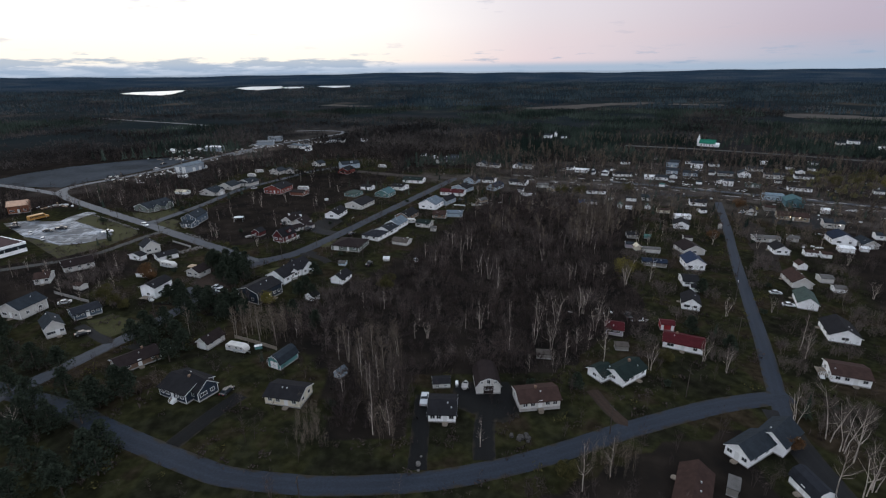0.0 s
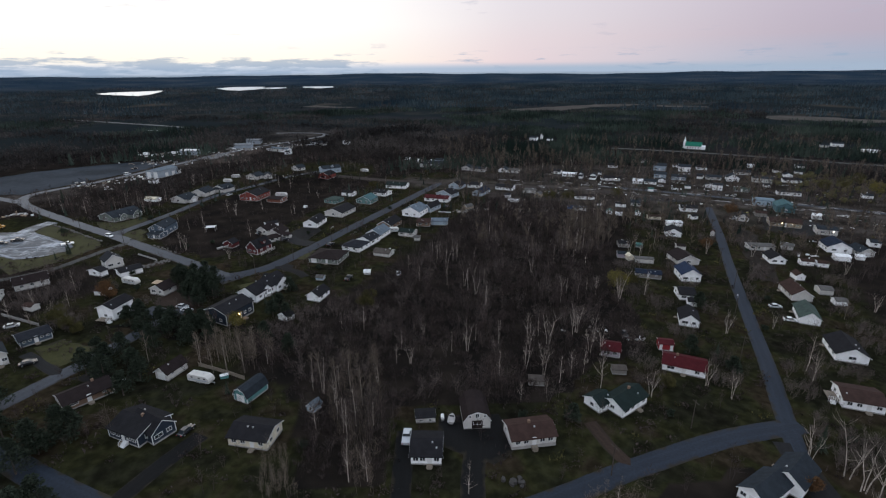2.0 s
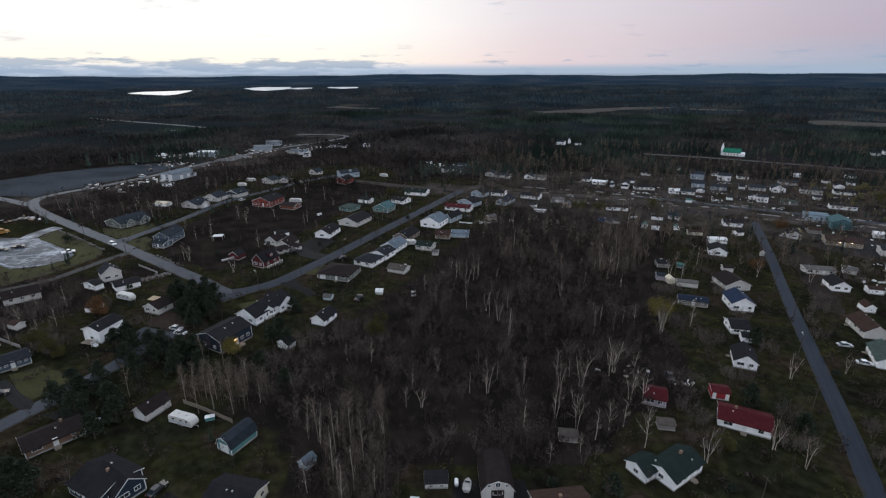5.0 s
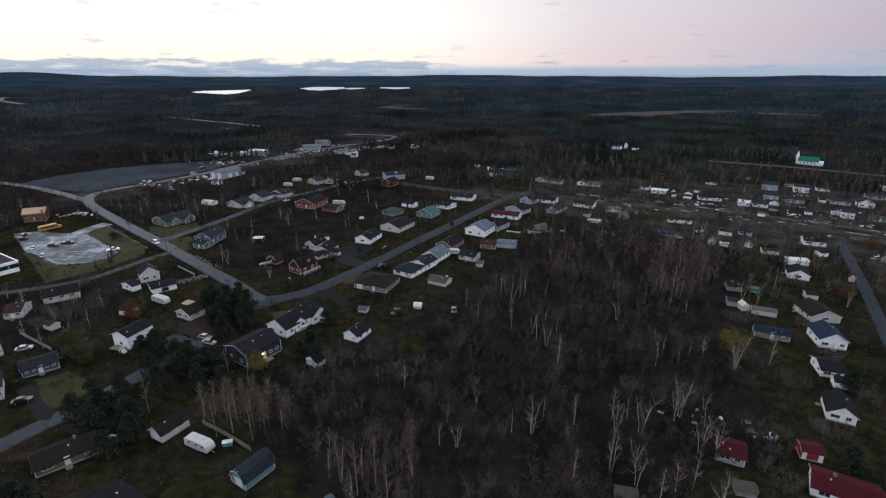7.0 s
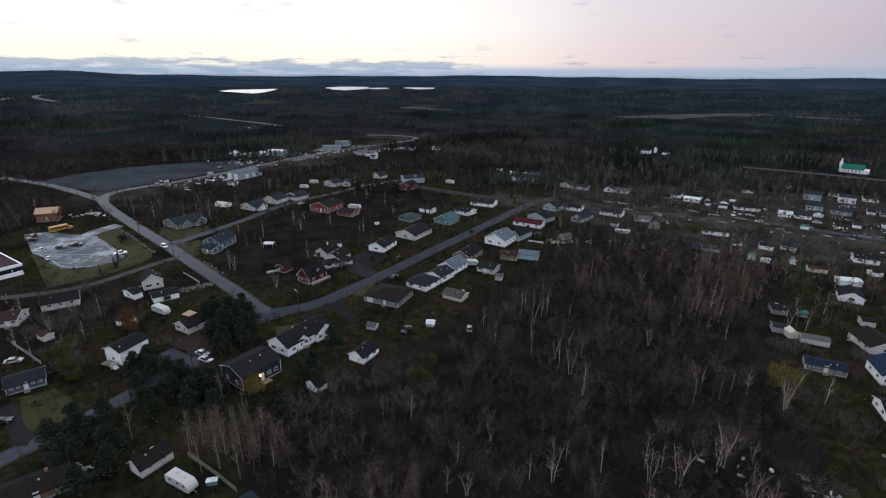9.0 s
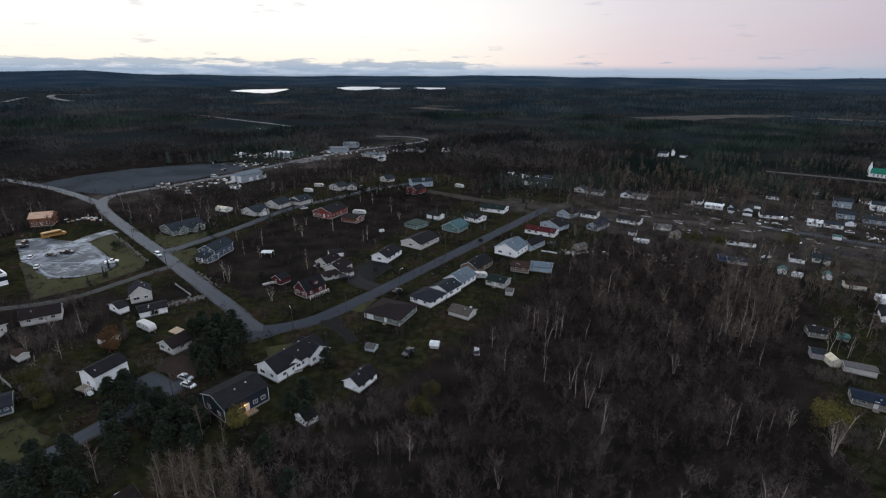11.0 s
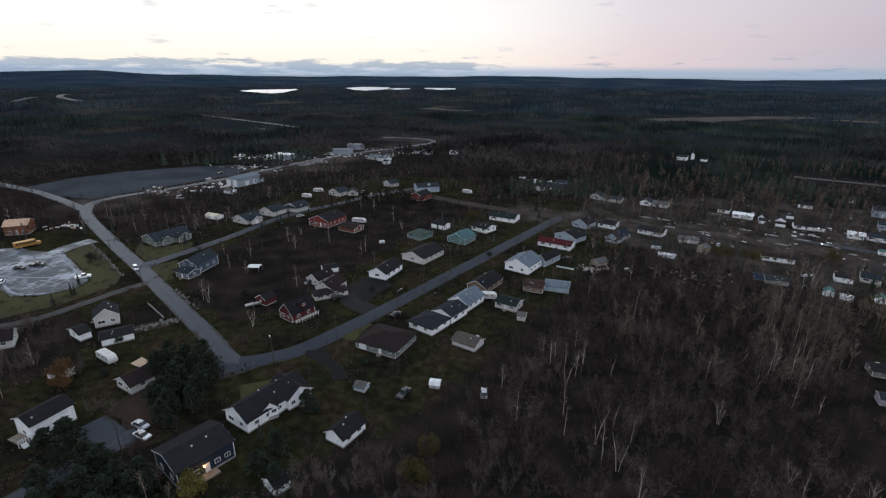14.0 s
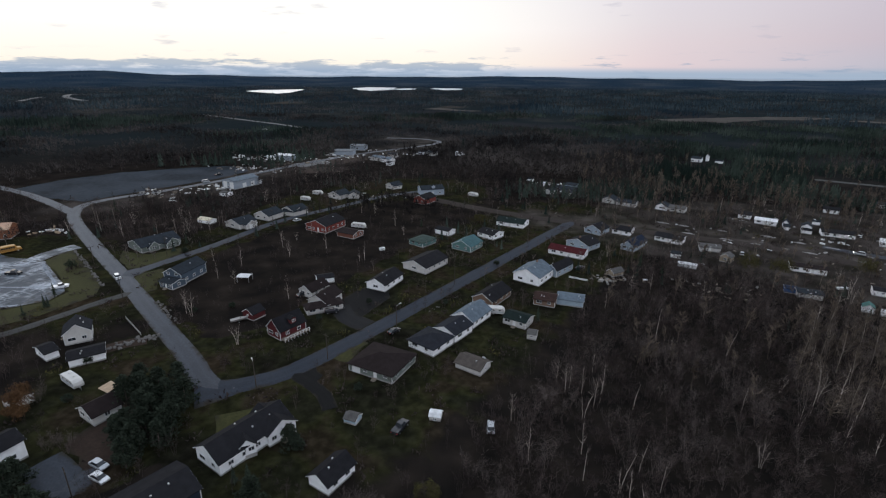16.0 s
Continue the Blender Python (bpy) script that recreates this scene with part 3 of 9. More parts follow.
road("road_front", [(-140, 112), (-101, 99), (-88, 92.5), (-72.5, 85), (-56, 77.8), (-48.6, 75), (-36, 73), (-24, 72.3), (-5.4, 73.3), (8.5, 76.3), (21, 80.2), (32, 84.3), (43.4, 89), (60.2, 95), (72, 98.8), (84, 101.5), (95, 103)], 4.2, ASPHALT, "curved grey asphalt street past the front gardens")
road("road_east", [(83, 84), (92, 104), (103.6, 128.5), (120, 164.9), (140.5, 210.4), (163, 258), (190, 318)], 3.5, ASPHALT, "straight grey asphalt street lined with houses")
road("road_west", [(-130, 88), (-117, 109), (-109.6, 124.6), (-106.3, 131.5), (-103.2, 138.4), (-99, 150), (-94.6, 163), (-90, 173)], 4.3, ASPHALT, "worn grey asphalt street between dark trees", lift=0.05, pale=(0.35, 0.3))
# Pales towards the afterglow: sky reflection painted into the asphalt colour.
road("road_main", [(-78, 208), (-83, 203.5), (-91, 207), (-102, 216), (-135, 239), (-166, 261), (-209, 290), (-243, 314), (-261, 330), (-270, 346), (-266, 364), (-253, 388), (-237, 428), (-227, 466), (-207, 526), (-185, 583), (-153, 637), (-132, 680), (-134, 705), (-161, 717), (-200, 712)], 4.7, ASPHALT, "worn asphalt road, sky sheen painted pale, bending through the village", lift=0.075, pale=(0.30, 1.0), over=170)
road("road_fork", [(-262, 330), (-300, 347), (-335, 360), (-408, 376), (-520, 392)], 4.6, ASPHALT, "pale worn road that leaves the bend", pale=(1.0, 1.0))
road("road_centre", [(-88, 200), (-79.5, 206.5), (-69.5, 216), (-56.9, 240), (-43.1, 270), (-29.2, 300), (-14, 333), (-0.6, 362), (13.3, 392)], 4.9, ASPHALT, "grey asphalt residential street", lift=0.08, pale=(0.03, 0.06), over=60, flare=4.0)
road("road_lane", [(-166, 261), (-160, 281), (-153, 308), (-145, 348), (-126, 385), (-109, 418), (-85, 445)], 3.9, ASPHALT, "narrow grey asphalt lane with bungalows", lift=0.08, pale=(0.45, 0.22), flare=3.0)
road("trail", [(-230, 172), (-190, 194), (-172, 205), (-164, 214), (-159, 227), (-155, 239), (-150, 250)], 3.0, TRACK, "pale gravel trail beside a ditch")
road("highway", [(138, 383), (150, 377), (162, 372), (193, 357), (229, 340), (290, 308), (360, 265), (470, 190)], 4.6, ASPHALT, "grey asphalt highway through the village", pale=(0.15, 0.15))
road("rail_bed", [(-100, 432), (-36, 404), (23, 389), (100, 376), (155, 353), (209, 332), (245, 315), (300, 280), (380, 228)], 7.0, RAIL, "old brown rail bed with pale litter")
road("road_church", [(222, 586), (262, 573), (304, 557), (376, 520), (443, 478), (560, 410)], 6.6, TRACK, "grey-brown road past the church", pale=(0.1, 0.1))
road("far_track", [(-672, 996), (-564, 926), (-444, 846), (-353, 788)], 6.5, GRAVEL, "pale gravel track in far woods", rough_edge=1.0)
road("far_bend", [(-1400, 1240), (-1450, 1300), (-1530, 1400), (-1560, 1450)], 14.0, GRAVEL, "pale road bend in far woods")
road("far_curve", [(-1270, 1320), (-1400, 1400), (-1540, 1510), (-1640, 1640), (-1500, 1690)], 14.0, GRAVEL, "pale road curve in far woods")
road("drive_front", [(-65, 84.6), (-62, 92), (-56, 104)], 3.6, DARK_COURT, "dark gravel drive beside the blue bungalow", lift=0.04)
road("drive_barn", [(8.3, 79.5), (9, 88), (11, 100)], 4.0, DARK_COURT, "dark gravel drive up to the barn", lift=0.04)
road("drive_small", [(-6.9, 76.6), (-6.5, 90), (-6, 104)], 3.4, DARK_COURT, "dark gravel drive beside the small house", lift=0.04)
road("drive_dirt", [(46, 90), (43, 97), (41, 106)], 2.6, DIRT, "brown dirt drive", lift=0.04)
road("drive_east", [(87, 97), (84, 82), (82, 60)], 5.0, DARK_DRIVE, "dark gravel side road", lift=0.04)
road("drive_carpark", [(-214, 264), (-215, 272), (-214, 279), (-212, 285)], 6.0, LOT, "frosty drive between road and car park", lift=0.05)
road("drive_hip", [(-70, 216), (-62, 212), (-56, 208), (-52, 203)], 3.0, DARK_COURT, "dark gravel drive", lift=0.04)
road("drive_house", [(-58, 246), (-66, 250), (-72, 258)], 6.0, DARK_DRIVE, "dark gravel drive", lift=0.04)
road("drive_west", [(-91, 165), (-96, 169), (-104, 172)], 6.0, ASPHALT, "broken asphalt forecourt", lift=0.045, pale=(0.2, 0.15))
road("drive_lawn", [(-107, 131), (-112, 134), (-117.5, 137.6), (-125.3, 142.5)], 2.8, DARK_DRIVE, "grey drive beside the lawn", lift=0.04)
patch("gravel_apron_6", [(-103, 129), (-97, 133.5), (-92, 130), (-95, 126)], DARK_DRIVE, "dark blue-grey apron below the street", 0.035, "yard", 0.8)
patch("car_park", [(-208.6, 266), (-195, 257.5), (-182, 249), (-174, 243), (-173, 236), (-180.5, 227.5), (-189, 225), (-200, 229.5), (-207, 234.5), (-216, 237.5), (-230, 248), (-246, 261), (-236, 268), (-226, 266)], LOT, "frosty grey asphalt car park with worn streaks", 0.08, "car park", 0.5)
road("frost_streak_1", [(-217, 238), (-203, 240), (-190, 243), (-179, 247)], 0.8, FROST, "streak of frost across the car park", lift=0.10, rough_edge=0.25)
road("frost_streak_2", [(-213, 237.5), (-203, 233.5), (-194, 228.5), (-186, 227), (-179.5, 230)], 0.9, FROST, "streak of frost along the car park's edge", lift=0.10, rough_edge=0.3)
road("frost_streak_3", [(-207, 263.5), (-195, 255.5), (-183, 248)], 1.0, FROST, "streak of frost along the car park's edge", lift=0.10, rough_edge=0.3)
patch("gravel_yard", [(-345, 362), (-303, 352), (-276, 351), (-272, 366), (-259, 397), (-244, 434), (-238, 466), (-252, 482), (-270, 480), (-295, 460), (-325, 430), (-342, 395)], YARD, "wide dark grey gravel yard", 0.05, "yard")
patch("dirt_yard", [(-86, 180), (-92, 172), (-104, 178), (-104, 196), (-96, 200), (-90, 192)], DIRT, "red-brown bare dirt yard", 0.045, "yard")
patch("field_west", [(-301, 1275), (-166, 1215), (-150, 1250), (-280, 1320)], FIELD, "pale dry grass field in far woods", 0.6, "field", 20)
patch("field_middle", [(190, 1133), (261, 1173), (400, 1241), (500, 1270), (560, 1250), (446, 1179), (379, 1173), (296, 1106), (209, 1101)], FIELD, "pale dry grass field in far woods", 0.6, "field", 20)
patch("field_east", [(613, 901), (667, 923), (727, 890), (750, 856), (790, 800), (706, 793), (687, 840), (624, 861)], FIELD, "pale dry grass field in far woods", 0.6, "field", 20)
patch("field_strip", [(520, 1180), (640, 1130), (650, 1160), (560, 1210)], FIELD, "pale dry grass field in far woods", 0.6, "field", 20)
patch("quarry_strip", [(-222, 500), (-205, 498), (-180, 560), (-195, 575)], GRAVEL, "pale bare gravel work yard", 0.07, "yard", 4)
patch("car_park_lawn", [(-209, 266), (-211, 281), (-188, 266.5), (-167, 252), (-161, 243), (-166, 224), (-178, 207), (-200, 224), (-217, 237), (-207, 234), (-189, 224), (-180, 226.5), (-172, 235.5), (-173, 243.5), (-182, 250), (-195, 258.5)], GRASS, "olive autumn lawn round the car park", 0.035, "lawn", 0.4)
patch("garden_lawn_1", [(-159, 257), (-161, 264), (-157, 272), (-151, 268), (-149, 260.5), (-143.8, 253.4), (-146, 248.5)], GRASS, "olive lawn beside the blue house", 0.04, "lawn")
patch("garden_lawn_2", [(-180, 274.5), (-189, 286), (-182.6, 284.3), (-174.2, 284.4), (-166.5, 295), (-161.5, 291), (-162.5, 272.5), (-169.5, 268)], GRASS, "olive lawn before the grey-green house", 0.04, "lawn")
patch("garden_lawn_3", [(-66, 226), (-60, 238), (-54, 236), (-56, 224)], GRASS, "olive lawn beside the street", 0.04, "lawn")
patch("garden_lawn_4", [(-78, 194), (-70, 200), (-63, 200), (-74, 188)], GRASS, "olive lawn at the street corner", 0.04, "lawn")
patch("garden_lawn_5", [(-125.5, 146.5), (-119.5, 151), (-107, 146.8), (-105.4, 141.6), (-110.5, 135.2), (-116.2, 138.4)], GRASS, "olive lawn beside the grey bungalow", 0.04, "lawn")
patch("gravel_apron_1", [(-69, 277), (-60, 276), (-57, 268), (-62, 252), (-70, 253), (-74, 262)], DARK_COURT, "dark blue-grey gravel drive between houses", 0.045, "yard")
patch("gravel_apron_2", [(-60, 211), (-60, 216), (-64, 219), (-68, 217), (-66, 212)], DARK_COURT, "dark gravel apron before the hipped house", 0.045, "yard")
patch("gravel_apron_3", [(196, 270), (214, 298), (236, 288), (246, 272), (212, 256)], DARK_DRIVE, "grey gravel forecourt of the restaurant", 0.05, "yard")
patch("gravel_apron_4", [(150, 340), (178, 330), (190, 338), (160, 352)], DARK_DRIVE, "grey gravel lot beside the rail bed", 0.05, "yard")
patch("gravel_apron_5", [(2, 110), (3, 98), (14, 92), (20, 96), (18, 110)], DARK_COURT, "dark gravel court before the barn", 0.03, "yard")
patch("work_dirt", [(-205, 536), (-184, 580), (-166, 552), (-188, 508)], DIRT, "orange-brown bare dirt of the works", 0.08, "yard", 4)
patch("rail_dirt", [(-203, 482), (-194, 500), (-170, 510), (-167, 490), (-182, 478), (-196, 472)], DIRT, "orange-brown bare dirt beside the road", 0.06, "yard", 4)
patch("dead_grass_strip", [(146, 197), (151, 193), (160, 207), (172, 232), (185, 258), (186, 272), (178, 274), (166, 246), (154, 218)], DEAD_GRASS, "strip of rust-brown dead grass beside the street", 0.04, "grass", 2.0)
road("drive_white_house", [(-120, 221), (-126, 216), (-129.5, 210)], 4.0, DIRT, "brown dirt drive to the white house", lift=0.04)
patch("lake_1", [(-1272, 2104), (-1289, 2232), (-1217, 2297), (-1149, 2399), (-1080, 2212), (-1013, 2006), (-1007, 1901), (-1092, 1958), (-1190, 2020)], WATER, "pale calm lake that mirrors the sky", 1.5, "lake", 14)
patch("lake_2", [(-1005, 2636), (-989, 2834), (-833, 2835), (-751, 2570), (-758, 2465), (-786, 2313), (-877, 2396)], WATER, "pale calm lake that mirrors the sky", 1.5, "lake", 14)
patch("lake_3", [(-781, 2615), (-750, 2725), (-684, 2707), (-659, 2583), (-698, 2484)], WATER, "narrow pale lake that mirrors the sky", 1.5, "lake", 14)
patch("lake_4", [(-625, 2820), (-469, 2820), (-437, 2639), (-496, 2540), (-602, 2685)], WATER, "narrow pale lake that mirrors the sky", 1.5, "lake", 14)

LAWN_STREETS = ("road_front", "road_east", "road_west", "road_centre", "road_lane")
WOODS = [
    [(-30, 88), (-10, 86), (-9, 112), (5, 116), (28, 112), (40, 119), (50, 132), (70, 138), (78, 165), (72, 205), (92, 235), (112, 296), (60, 345), (24, 300), (10, 262), (4, 232), (-12, 205), (-16, 186), (-28, 160), (-52, 160), (-62, 146), (-42, 128), (-33, 112)],
    [(-150, 262), (-132, 246), (-100, 224), (-88, 236), (-84, 262), (-76, 290), (-66, 330), (-56, 380), (-70, 425), (-106, 405), (-128, 366), (-143, 318)],
    [(-195, 292), (-175, 280), (-172, 320), (-168, 400), (-215, 480), (-230, 430), (-240, 380), (-240, 330)],
]
WOODS.append([(-108, 160), (-70, 146), (-78, 182), (-88, 164)])
WOODS.append([(-20, 20), (60, 30), (74, 90), (50, 84), (30, 74), (10, 64), (-20, 62)])
VILLAGE = [(10, 372), (60, 340), (120, 310), (170, 300), (200, 262), (260, 235), (330, 215), (430, 200), (430, 330), (350, 430), (230, 470), (120, 475), (40, 450)]
CLEARED = []          # (x, y, radius) round buildings, filled as they are built

gx = spaced(-5200, 5200, -300, 340, 4.0)
gy = spaced(-900, 5200, 20, 480, 4.0)
GX, GY = np.meshgrid(gx, gy)
street_d = np.full(GX.shape, 1e9)
for s in LAWN_STREETS:
    street_d = np.minimum(street_d, line_distance(GX, GY, STREETS[s][0][::3]))
lawn = 1.15 - ease(22, 62, street_d)
lawn = np.maximum(lawn, 1.0 * inside(GX, GY, [(-260, 200), (-205, 190), (-160, 225), (-152, 246), (-215, 300), (-250, 290)]))
lawn = np.maximum(lawn, 1.0 * inside(GX, GY, [(-190, 292), (-164, 272), (-158, 290), (-165, 312)]))
lawn = np.maximum(lawn, 0.42 * inside(GX, GY, VILLAGE))
bare = inside(GX, GY, VILLAGE) * 0.58
bare = np.maximum(bare, 0.8 * (1 - ease(8, 24, line_distance(GX, GY, STREETS["rail_bed"][0][::3]))) * (GX > -20))
bare = np.maximum(bare, 0.6 * (1 - ease(14, 40, line_distance(GX, GY, STREETS["road_main"][0][60:][::3]))))
for w in WOODS:
    lawn = np.where(inside(GX, GY, w), 0.12, lawn)
radius = np.hypot(GX, GY - 50)
lawn = np.clip(lawn, 0, 1) * (1 - ease(430, 520, radius))
verts = np.column_stack([GX.ravel(), GY.ravel(), ground_z(GX, GY).ravel()])
ny, nx = GX.shape
idx = np.arange(nx * ny).reshape(ny, nx)
q = np.stack([idx[:-1, :-1].ravel(), idx[:-1, 1:].ravel(), idx[1:, 1:].ravel(), idx[1:, :-1].ravel()], 1)
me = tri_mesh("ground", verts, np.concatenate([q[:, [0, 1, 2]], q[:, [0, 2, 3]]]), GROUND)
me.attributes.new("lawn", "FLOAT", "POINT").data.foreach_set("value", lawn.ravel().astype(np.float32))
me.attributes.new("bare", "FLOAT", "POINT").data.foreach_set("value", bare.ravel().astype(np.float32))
# ridge: share of the painted blue haze, growing with distance
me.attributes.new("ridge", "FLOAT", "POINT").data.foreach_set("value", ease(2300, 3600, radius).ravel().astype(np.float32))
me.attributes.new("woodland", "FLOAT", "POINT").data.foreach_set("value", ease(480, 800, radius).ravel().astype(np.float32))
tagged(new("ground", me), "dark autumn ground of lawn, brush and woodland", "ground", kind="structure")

# ---- buildings ----
mesh_cache = {}


def cached(key, make):
    if key not in mesh_cache:
        mesh_cache[key] = make()
    return mesh_cache[key]


def window_meshes(w, h):
    def frame_mesh():
        xs, zs = [-w / 2, -w / 2 + 0.11, -0.035, 0.035, w / 2 - 0.11, w / 2], [0, 0.11, h - 0.11, h]
        a = Acc()
        a.v = [(x_, y_, z_) for y_ in (-0.07, 0.03) for z_ in zs for x_ in xs]
        solid = lambda i, j: 0 <= i < 5 and 0 <= j < 3 and not (j == 1 and i in (1, 3))
        at = lambda i, j, k: k * 24 + j * 6 + i
        for i in range(5):
            for j in range(3):
                if solid(i, j):
                    for k in (0, 1):
                        a.f.append((at(i, j, k), at(i + 1, j, k), at(i + 1, j + 1, k), at(i, j + 1, k)))
                    for (di, dj), (p_, q_) in (((-1, 0), ((0, 0), (0, 1))), ((1, 0), ((1, 0), (1, 1))), ((0, -1), ((0, 0), (1, 0))), ((0, 1), ((0, 1), (1, 1)))):
                        if not solid(i + di, j + dj):
                            a.f.append((at(i + p_[0], j + p_[1], 0), at(i + q_[0], j + q_[1], 0), at(i + q_[0], j + q_[1], 1), at(i + p_[0], j + p_[1], 1)))
        return a.mesh("window", TRIM)
    return (cached(("wf", w, h), frame_mesh), cached(("wp", w, h), lambda: Acc().box(-w / 2 + 0.1, w / 2 - 0.1, -0.035, 0.02, 0.1, h - 0.1).mesh("pane", GLASS)))


def wall_spot(side, u, z, L, W):
    """A pose on a wall, its -y outward. u runs along the wall."""
    if side == "front":
        return pose(u, -W / 2, z)
    if side == "back":
        return pose(-u, W / 2, z, rz=180)
    if side == "left":
        return pose(-L / 2, -u, z, rz=-90)
    return pose(L / 2, u, z, rz=90)


def add_window(parent, side, u, z, L, W, w=1.3, h=1.1):
    f, p = window_meshes(w, h)
    win = part("window", f, parent, at=wall_spot(side, u, z, L, W))
    part("pane", p, win, "dark reflecting glass pane")


def add_door(parent, side, u, z, L, W, w=0.95, h=2.05, mat=None, name="door", panels=0):
    panels = 0

    def make():
        a = Acc()
        a.prism_x([(0.02, 0), (-0.05, 0), (-0.05, h - 0.3), (-0.08, h - 0.25), (-0.08, h + 0.1), (0.02, h + 0.1)], -w / 2 - 0.06, w / 2 + 0.06)
        return a.mesh(name, mat or TRIM)
    part(name, cached((name, w, h, panels, (mat or TRIM).name), make), parent, at=wall_spot(side, u, z, L, W))
    if name == "door":
        part("doorstep", cached(("doorstep", z), lambda: Acc().box(-0.7, 0.7, -1.2, -0.06, -z - 0.2, -0.05).box(-0.5, 0.5, -1.5, -1.2, -z - 0.2, -z * 0.5).mesh("doorstep", WOOD)), parent, "weathered wooden doorstep", at=wall_spot(side, u, z, L, W))


def roof_meshes(L, W, h, rise, kind, roof_m, ov=0.45, th=0.16):
    """The outline of the walls' top, the roof's mesh and the white boards along its edges."""
    if kind == "gambrel":
        prof = [(-W / 2, h), (-W * 0.34, h + rise * 0.66), (0, h + rise), (W * 0.34, h + rise * 0.66), (W / 2, h)]
    else:
        prof = [(-W / 2, h), (0, h + rise), (W / 2, h)]
    a = Acc()
    rakes, X = [], L / 2 + ov * 0.8
    if kind == "hip":
        r = max(0.3, L / 2 - W / 2)
        e, X2 = W / 2 + ov, L / 2 + ov
        d = rise * ov / (W / 2)
        base = [(-X2, -e, h - d), (X2, -e, h - d), (X2, e, h - d), (-X2, e, h - d)]
        low = [(x, y, z - th) for x, y, z in base]
        rg = [(-r, 0, h + rise), (r, 0, h + rise)]
        i = 0
        a.v = base + low + rg
        a.f = [(0, 1, 9, 8), (1, 2, 9), (2, 3, 8, 9), (3, 0, 8), (4, 7, 6, 5), (0, 4, 5, 1), (1, 5, 6, 2), (2, 6, 7, 3), (3, 7, 4, 0)]
        return [(-W / 2, h), (W / 2, h)], a.mesh("roof", roof_m), None
    pts = list(prof)
    # eaves carried out along the slope
    (y0, z0), (y1, z1) = pts[0], pts[1]
    s = ov / math.hypot(y1 - y0, z1 - z0)
    pts[0] = (y0 - (y1 - y0) * s, z0 - (z1 - z0) * s)
    pts[-1] = (-pts[0][0], pts[0][1])
    up = [(y, z + th) for y, z in pts]
    lo = [(y, z + 0.01) for y, z in pts]
    a.prism_x(lo + up[::-1], -X, X)
    b = [(y, z + th - 0.03) for y, z in pts]
    c = [(y, z - 0.06) for y, z in pts]
    return prof, a.mesh("roof", roof_m), (c + b[::-1], X)


